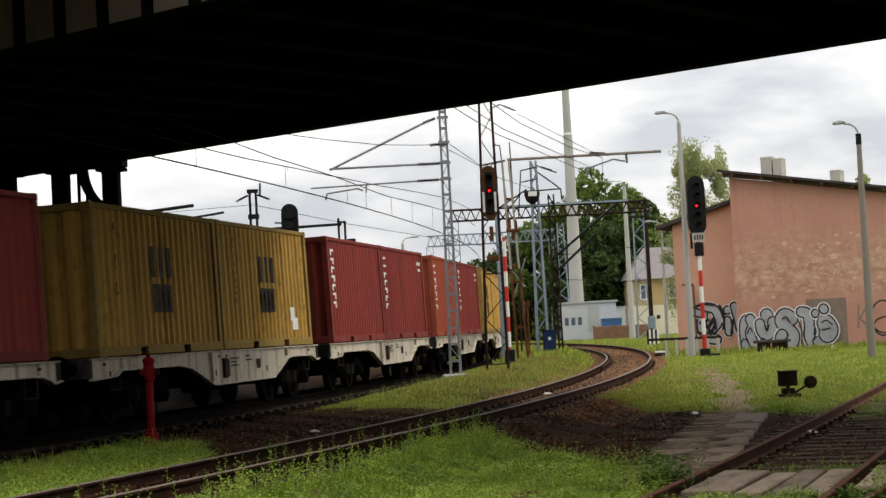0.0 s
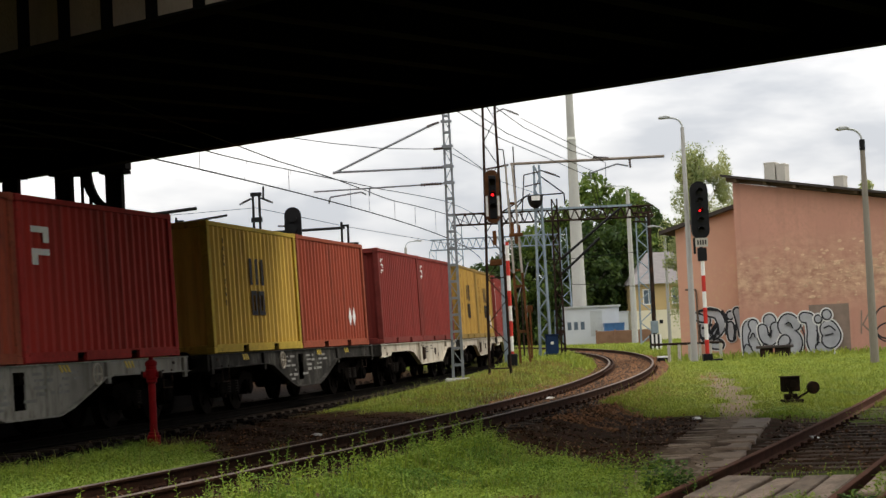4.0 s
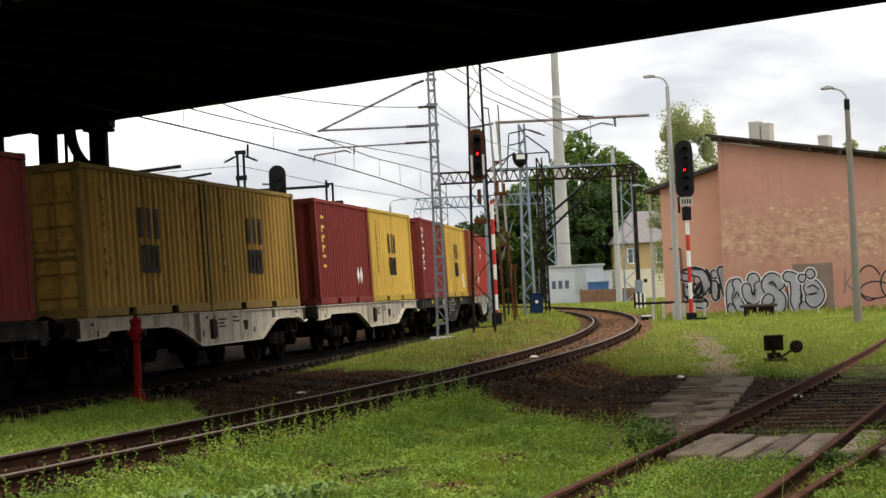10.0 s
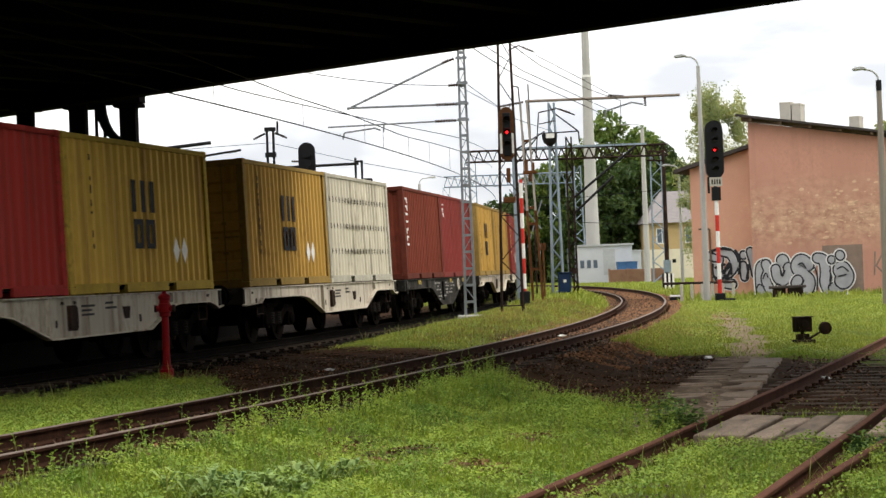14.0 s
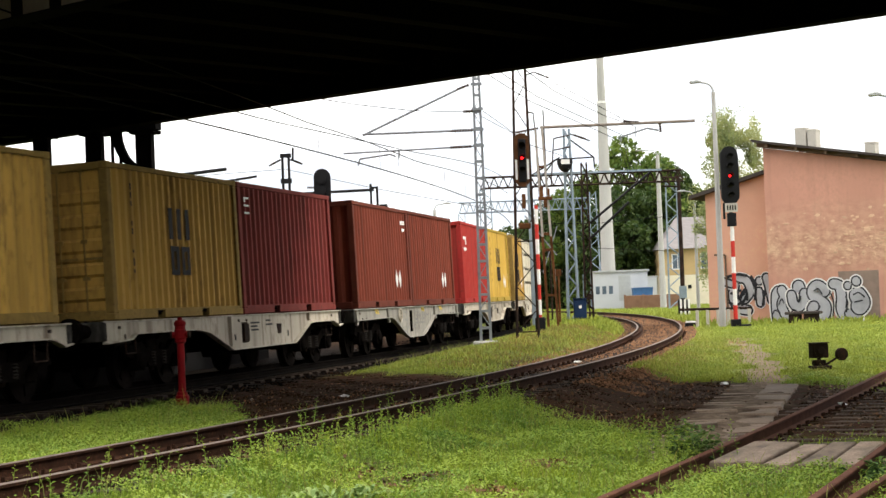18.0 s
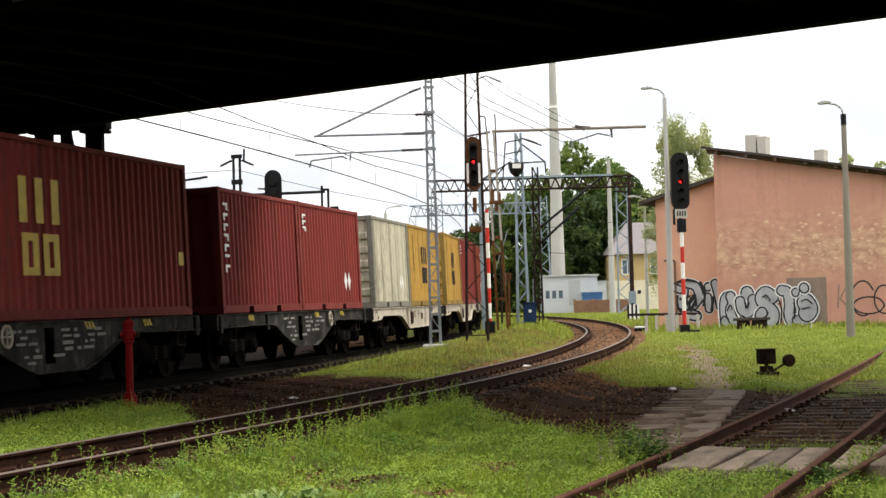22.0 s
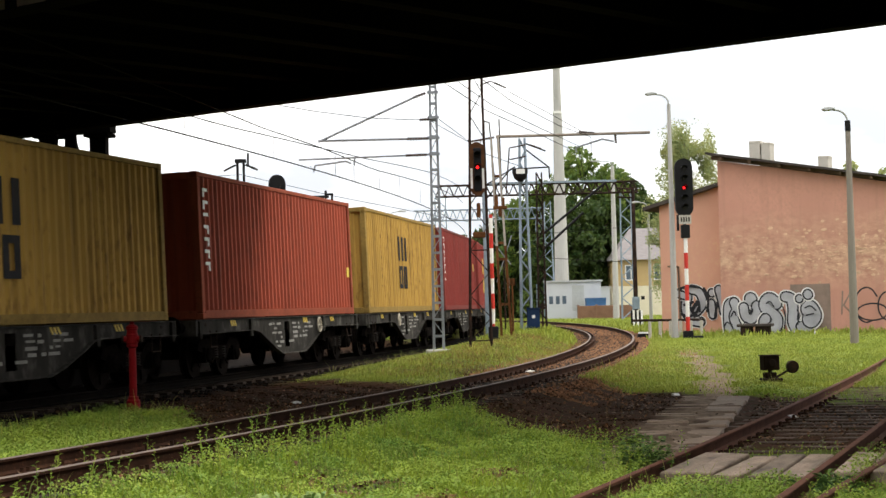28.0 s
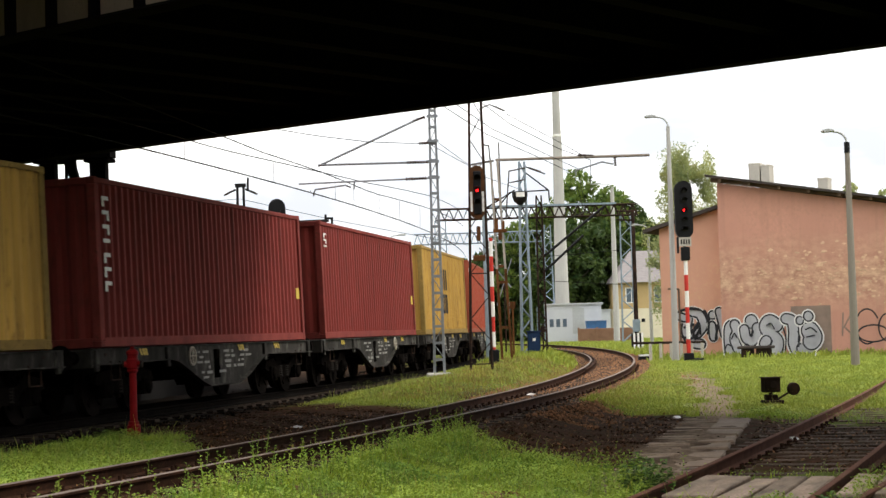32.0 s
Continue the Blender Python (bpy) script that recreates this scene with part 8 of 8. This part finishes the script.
def trees():
    tree(13.6, 94.0, 11.0, 2.05, M_birch, M_birchbark, "slender birch with light hanging foliage", 5, 70000, 0.062, 0.12, 0.2, 1.6, 84)
    for i, (x, y, h, s, m) in enumerate(((10.6, 168, 12.6, 3.6, M_tree_light), (14.6, 166, 15.4, 4.4, M_tree_light), (17.9, 169, 13.4, 3.8, M_tree), (12.6, 158, 10.4, 3.6, M_tree), (15.6, 160, 10.0, 3.6, M_tree), (20.5, 172, 11.0, 4.0, M_tree_light), (8.0, 175, 10.0, 4.0, M_tree), (4.6, 180, 8.2, 3.6, M_tree), (1.4, 186, 7.0, 3.6, M_tree), (17.0, 163, 8.0, 3.2, M_tree))):
        tree(x, y, h, s, m, M_bark, "broad dense deciduous tree behind the yard", 20 + i, 17000, 0.23, 0.32, 0.04, 0.0, 40)
    for i, (x, y, h, s) in enumerate(((20.0, 84, 7.9, 1.2), (21.8, 86, 7.6, 1.3))):
        tree(x, y, h, s, M_birch, M_bark, "tree top showing above the outbuilding roof", 50 + i, 2500, 0.12, 0.15, 0.4, 0.2, 14)
    # far woods on the rise
    rng = np.random.default_rng(8)
    cs, rs = [], []
    for x in np.arange(-120, 150, 3.4):
        for row in range(2):
            cs.append((x + rng.uniform(-2, 2), 395 + row * 14 + rng.uniform(-5, 5), rng.uniform(2, 5) + row * 3))
            rs.append(rng.uniform(4.0, 6.5))
            cs.append((x + rng.uniform(-2, 2), 398 + row * 14, rng.uniform(7, 12) + row * 3))
            rs.append(rng.uniform(3.0, 4.8))
    ob = leaf_cloud("far_woods", cs, rs, 60000, 0.75, M_tree, None, 9)
    tagged(ob, "distant dark green woods on the rise", "woods", kind="stuff")
    cs = [(x + rng.uniform(-1, 1), 185 + rng.uniform(-4, 4), rng.uniform(0.8, 3.2)) for x in np.arange(-40, 60, 1.6)]
    ob = leaf_cloud("far_hedge", cs, [rng.uniform(1.6, 2.6) for _ in cs], 26000, 0.28, M_tree, None, 10)
    tagged(ob, "rough hedge and bushes across the far yard", "hedge", kind="stuff")


def blades(name, area, count, h0, h1, width, mat, label, seed, test, far=False):
    """Grass: bent tapering blades scattered over an area where test(x, y) allows."""
    rng = np.random.default_rng(seed)
    x0, x1, y0, y1 = area
    x, y = rng.uniform(x0, x1, count), rng.uniform(y0, y1, count)
    # only where the view can reach, with some margin
    keep = (np.abs(x) < 0.27 * y + 1.0) & (rng.random(count) < test(x, y))
    x, y = x[keep], y[keep]
    n = len(x)
    z = ground_z(x, y) - 0.01
    patch = 0.55 + 0.45 * np.sin(x * 1.7 + 0.6 * np.sin(y * 1.1)) * np.sin(y * 1.3 + 0.9 * np.sin(x * 0.8))
    h = (h0 + (h1 - h0) * rng.random(n) ** 1.6) * (0.65 + 0.6 * patch)
    a = rng.uniform(0, 2 * np.pi, n)
    lean = h * (0.15 + 0.5 * rng.random(n))
    b = rng.uniform(0, 2 * np.pi, n)
    w = width * (0.6 + 0.8 * rng.random(n))
    dx, dy = np.cos(a) * w, np.sin(a) * w
    lx, ly = np.cos(b) * lean, np.sin(b) * lean
    v = np.empty((n, 5, 3))
    v[:, 0] = np.c_[x - dx, y - dy, z]
    v[:, 1] = np.c_[x + dx, y + dy, z]
    v[:, 2] = np.c_[x + lx * 0.35 + dx * 0.8, y + ly * 0.35 + dy * 0.8, z + h * 0.6]
    v[:, 3] = np.c_[x + lx * 0.35 - dx * 0.8, y + ly * 0.35 - dy * 0.8, z + h * 0.6]
    v[:, 4] = np.c_[x + lx, y + ly, z + h]
    i = np.arange(n)[:, None] * 5
    faces = (i + np.array((0, 1, 2, 3))).tolist() + (i + np.array((3, 2, 4))).tolist()
    return stuff(name, v.reshape(-1, 3).tolist(), faces, mat, label, "grass")


def leaflets(name, area, count, h1, size, mat, label, seed, test):
    """Low herbs: small rounded leaves held at all heights up to h1, in patches."""
    rng = np.random.default_rng(seed)
    x0, x1, y0, y1 = area
    x, y = rng.uniform(x0, x1, count), rng.uniform(y0, y1, count)
    keep = (np.abs(x) < 0.27 * y + 1.0) & (rng.random(count) < test(x, y) * np.clip(0.62 + 0.6 * np.sin(x * 3.1 + 1.4 * np.sin(y * 2.3)) * np.sin(y * 2.7 + 1.2 * np.sin(x * 1.9)), 0.2, 1))
    x, y = x[keep], y[keep]
    n = len(x)
    lump = 0.5 + 0.3 * np.sin(x * 2.3 + 1.1 * np.sin(y * 1.9)) * np.sin(y * 2.1 + np.sin(x * 1.5)) + 0.35 * np.sin(x * 7.1 + y * 3.3) * np.sin(y * 6.3 - x * 2.2)
    z = ground_z(x, y) + 0.01 + h1 * np.clip(lump, 0.08, 1.1) * (0.35 + 0.65 * rng.random(n) ** 0.6)
    a, t = rng.uniform(0, 2 * np.pi, n), rng.uniform(0.1, 0.9, n)
    s = size * (0.6 + 0.8 * rng.random(n))
    d = np.c_[np.cos(a) * np.cos(t), np.sin(a) * np.cos(t), np.sin(t)] * s[:, None]
    e = np.c_[-np.sin(a), np.cos(a), 0.3 * rng.normal(size=n)] * (s * 0.42)[:, None]
    p = np.c_[x, y, z]
    v = np.stack([p, p + d * 0.5 + e, p + d, p + d * 0.5 - e], 1).reshape(-1, 3)
    return stuff(name, v.tolist(), np.arange(n * 4).reshape(n, 4).tolist(), mat, label, "herbs")


def worn_turf(x, y):
    """Small worn spots in the foreground turf."""
    w = np.zeros(np.shape(x))
    for cx, cy, r in ((-0.71, 14.8, 0.3), (-1.0, 15.8, 0.22), (-0.45, 15.6, 0.18), (0.1, 14.2, 0.2), (-2.4, 14.4, 0.2), (0.6, 16.4, 0.22)):
        w = np.maximum(w, np.exp(-(((x - cx) / r) ** 2 + ((y - cy) / (1.6 * r)) ** 2)))
    return w


def grass_test(x, y):
    g = (1 - soil_of(x, y)) * (1 - 0.9 * worn_turf(x, y))
    d1, d2, d3 = np.abs(lateral(NEAR, x, y)), np.abs(lateral(WALL, x, y, TRAIN_OFF)), np.abs(lateral(SIDE, x, y))
    g = g * np.where(d1 < 1.25, np.where(y < 20, 0.10, 0.01), 1) * np.where(d2 < 2.2, 0.02, 1)
    g = g * np.where((d3 < 0.9) & (y > 15.65) & (y < 17.8), 0.0, 1) * np.where((d3 < 1.1) & (y >= 17.8) & (y < 32), 0.06, 1)
    rails = (np.abs(d3 - 0.75) < 0.09) | (np.abs(d1 - 0.75) < 0.09)
    g = g * np.where(rails, 0.05, 1) * (1 - 0.93 * path_of(x, y))
    return g


def verge_test(x, y):
    """The dry verge between the near track and the train's, green towards the train."""
    d1, d2 = -lateral(NEAR, x, y), lateral(WALL, x, y, TRAIN_OFF)
    m = (0.08 + 0.92 * smooth(1.9, 3.0, d1 + smooth(40, 50, y))) * smooth(0.95, 1.2, d1) * smooth(2.4, 3.2, d2) * (1 - 0.6 * smooth(3.0, 5.0, d1))
    return m * (0.6 + 0.4 * np.sin(x * 2.3 + 1.3 * np.sin(y * 0.9)) * np.sin(y * 1.1 + np.sin(x * 1.7))) * smooth(28.0, 30.5, x * BN[0] + y * BN[1])


def green_test(x, y):
    d1 = -lateral(NEAR, x, y)
    thin = smooth(0.0, 0.8, d1) * (1 - smooth(2.6, 5.2, d1 + 0.5 * np.sin(x * 1.9 + y * 0.8))) * smooth(28, 32, y)
    return grass_test(x, y) * (1 - 0.6 * thin)


def plant_grass():
    blades("foreground_grass", (-7, 7, 10.3, 30), 300000, 0.03, 0.11, 0.0052, M_grass, "thick fresh green grass in the foreground", 1, grass_test)
    leaflets("foreground_herbs", (-7, 7, 10.3, 30), 640000, 0.2, 0.021, M_weed, "low leafy herbs growing through the grass", 6, grass_test)
    leaflets("yard_herbs", (-9, 15, 30, 62), 170000, 0.08, 0.032, M_yard, "low leafy herbs across the yard", 7, green_test)
    blades("yard_grass", (-9, 15, 30, 62), 520000, 0.03, 0.11, 0.0075, M_yard, "rough green grass across the yard", 2, green_test)
    blades("verge_straw", (-9, 7, 27, 66), 230000, 0.04, 0.17, 0.006, M_straw, "dry brownish grass on the verge between the tracks", 11, verge_test)
    blades("far_grass", (-16, 32, 62, 150), 200000, 0.1, 0.3, 0.03, M_yard, "distant rough grass", 3, grass_test)
    blades("grass_stems", (-7, 9, 10.3, 48), 11000, 0.18, 0.36, 0.003, M_dry, "thin pale seeding grass stems", 4, grass_test)


def weeds():
    """Leafy weeds along the rails and in the turf: a stem with pairs of leaves."""
    rng = np.random.default_rng(21)
    verts, faces = [], []

    def leaf(p, d, L, w):
        side = np.cross(d, (0, 0, 1.0))
        side /= np.linalg.norm(side) + 1e-6
        k = len(verts)
        tip = p + d * L + np.array((0, 0, -0.25 * L))
        mid = p + d * L * 0.5 + np.array((0, 0, 0.08 * L))
        verts.extend([tuple(p), tuple(mid + side * w), tuple(tip), tuple(mid - side * w)])
        faces.append((k, k + 1, k + 2, k + 3))

    spots = []
    for i in range(420):                       # row along the near track
        s = rng.uniform(2, 20)
        x, y, a = on(NEAR, s, -rng.normal(1.55, 0.3))
        if soil_of(x, y) < 0.4:
            spots.append((float(x), float(y), rng.uniform(0.16, 0.42)))
    for i in range(35):                       # between its rails
        x, y, a = on(NEAR, rng.uniform(2, 13), rng.uniform(-0.6, 0.6))
        spots.append((float(x), float(y), rng.uniform(0.12, 0.35)))
    for i in range(900):
        x, y = rng.uniform(-6, 6), rng.uniform(12.5, 29)
        if rng.random() < grass_test(np.array([x]), np.array([y]))[0]:
            spots.append((x, y, rng.uniform(0.08, 0.24)))
    for i in range(70):                        # clump beside the siding
        spots.append((1.72 + rng.normal(0, 0.22), 16.9 + rng.normal(0, 0.4), rng.uniform(0.2, 0.45)))
    for i in range(60):
        x, y, a = on(SIDE, rng.uniform(4, 7), -1.05 + rng.normal(0, 0.12))
        spots.append((float(x), float(y), rng.uniform(0.1, 0.3)))
    for i in range(110):                       # in front of the planks
        x, y, a = on(SIDE, rng.uniform(5.4, 5.95), rng.uniform(-0.7, 0.7))
        spots.append((float(x), float(y), rng.uniform(0.06, 0.17)))
    for x, y, h in spots:
        z = gz(x, y)
        b = rng.uniform(0, 6.28)
        lean = np.array((math.cos(b), math.sin(b), 0)) * h * 0.18
        n = int(4 + h * 22)
        for j in range(n):
            f = 0.15 + 0.85 * j / n
            p = np.array((x, y, z)) + lean * f + np.array((0, 0, h * f))
            a = j * 2.4 + b
            up = 0.25 + 0.5 * f
            d = np.array((math.cos(a), math.sin(a), up))
            d /= np.linalg.norm(d)
            leaf(p, d, 0.02 + 0.045 * (1 - f) + 0.07 * h * (1 - 0.5 * f), 0.007 + 0.014 * (1 - f) * h * 2)
        k = len(verts)
        for q in ((-0.004, 0), (0.004, 0)):
            verts.append((x + q[0], y, z))
        verts.append((x + lean[0], y + lean[1], z + h))
        faces.append((k, k + 1, k + 2))
    stuff("leafy_weeds", verts, faces, M_weed, "leafy green weeds along the rails", "weeds")
    # broad grey-green leaves standing out of the grass
    verts, faces = [], []
    for i in range(46):
        cx, cy = ((-1.75, 12.6), (-1.15, 13.2), (-1.35, 12.4))[i % 3]
        x, y = cx + rng.normal(0, 0.16), cy + rng.normal(0, 0.18)
        for j in range(11):
            a = rng.uniform(0, 6.28)
            d = np.array((math.cos(a), math.sin(a), rng.uniform(0.5, 1.3)))
            leaf(np.array((x, y, gz(x, y) + rng.uniform(0.03, 0.12))), d / np.linalg.norm(d), rng.uniform(0.10, 0.24), rng.uniform(0.012, 0.022))
    stuff("broad_leaf_weeds", verts, faces, M_pale_leaf, "broad pale weed leaves low in the grass", "weeds")
    # dark leafy bushes against the planks and between the rails
    verts, faces = [], []
    for cx, cy, sx, sy, hh, n in BUSHES:
        for i in range(n):
            x, y = cx + rng.normal(0, sx), cy + rng.normal(0, sy)
            h = hh * rng.uniform(0.3, 1.0)
            for j in range(12):
                a = rng.uniform(0, 6.28)
                d = np.array((math.cos(a), math.sin(a), rng.uniform(-0.1, 0.8)))
                leaf(np.array((x, y, gz(x, y) + h * rng.uniform(0.2, 1.0))), d / np.linalg.norm(d), rng.uniform(0.05, 0.12), rng.uniform(0.014, 0.028))
    stuff("bush_leaves", verts, faces, M_dark_leaf, "dark green leafy bushes beside the planks", "bushes")


BUSHES = ((1.95, 17.0, 0.12, 0.22, 0.4, 46), (3.2, 14.5, 0.1, 0.4, 0.2, 36))


def stones_on(name, places, size, mat, label, seed):
    """Loose stones: squashed six-sided lumps."""
    rng = np.random.default_rng(seed)
    base = np.array([(1, 0, 0), (-1, 0, 0), (0, 1, 0), (0, -1, 0), (0, 0, 1), (0, 0, -1)], float)
    tri = np.array([(0, 2, 4), (2, 1, 4), (1, 3, 4), (3, 0, 4), (2, 0, 5), (1, 2, 5), (3, 1, 5), (0, 3, 5)])
    n = len(places)
    s = size * (0.5 + rng.random((n, 1, 1)))
    v = base[None] * s * (0.7 + 0.6 * rng.random((n, 6, 3)))
    a = rng.uniform(0, 6.28, n)
    c, sn = np.cos(a)[:, None], np.sin(a)[:, None]
    v = np.stack([v[:, :, 0] * c - v[:, :, 1] * sn, v[:, :, 0] * sn + v[:, :, 1] * c, v[:, :, 2] * 0.75], 2)
    v += np.asarray(places)[:, None, :]
    f = (np.arange(n)[:, None, None] * 6 + tri[None]).reshape(-1, 3)
    stuff(name, v.reshape(-1, 3).tolist(), f.tolist(), mat, label, "ballast")


def ballast():
    rng = np.random.default_rng(31)
    s, o = rng.uniform(24, 105, 26000), rng.uniform(-1.75, 1.9, 26000)
    x, y, a = on(NEAR, s, o)
    stones_on("track_ballast", np.c_[x, y, ground_z(x, y) + 0.0], 0.032, M_ballast, "rusty brown ballast stones in the curved track", 1)
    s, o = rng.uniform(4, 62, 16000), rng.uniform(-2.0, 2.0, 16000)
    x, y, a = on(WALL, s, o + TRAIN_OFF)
    stones_on("train_track_ballast", np.c_[x, y, ground_z(x, y)], 0.03, M_train_shade, "ballast under the train, blackened for the shade there", 2)
    x, y = rng.uniform(-6, 9, 42000), rng.uniform(16, 40, 42000)
    k = rng.random(42000) < soil_of(x, y) * off_walk(x, y) * (np.abs(x) < 0.26 * y + 1)
    x, y = x[k], y[k]
    stones_on("soil_crumbs", np.c_[x, y, ground_z(x, y)], 0.014, M_soil_stone, "dark earth crumbs and small stones under the bridge", 3)
    leaflets("leaf_litter", (-6, 9, 15, 34), 16000, 0.03, 0.045, M_litter, "fallen brown leaves and bark on the bare earth", 12, lambda x, y: soil_of(x, y) * off_walk(x, y) * np.where(np.abs(lateral(WALL, x, y, TRAIN_OFF)) < 2.6, 0.1, 1))
    leaflets("turf_litter", (-3, 1.5, 13.5, 17.5), 26000, 0.05, 0.04, M_litter, "brown dead stalks and leaves in worn turf", 13, worn_turf)
    s, o = rng.uniform(18, 42, 3500), -1.75 + rng.normal(0, 0.35, 3500)
    x, y, a = on(NEAR, s, o)
    stones_on("spilled_ballast", np.c_[x, y, ground_z(x, y)], 0.034, M_ballast, "spilled brown ballast on the track shoulder", 4)


for build in (hydrant, switch_stand, main_signal, rusty_signal_mast, line_mast, yard_masts, gantries, lamps, beyond_train, wires, small_yard_things, outbuilding, spray_painting, far_buildings, trees, plant_grass, weeds, ballast):
    build()


motions()
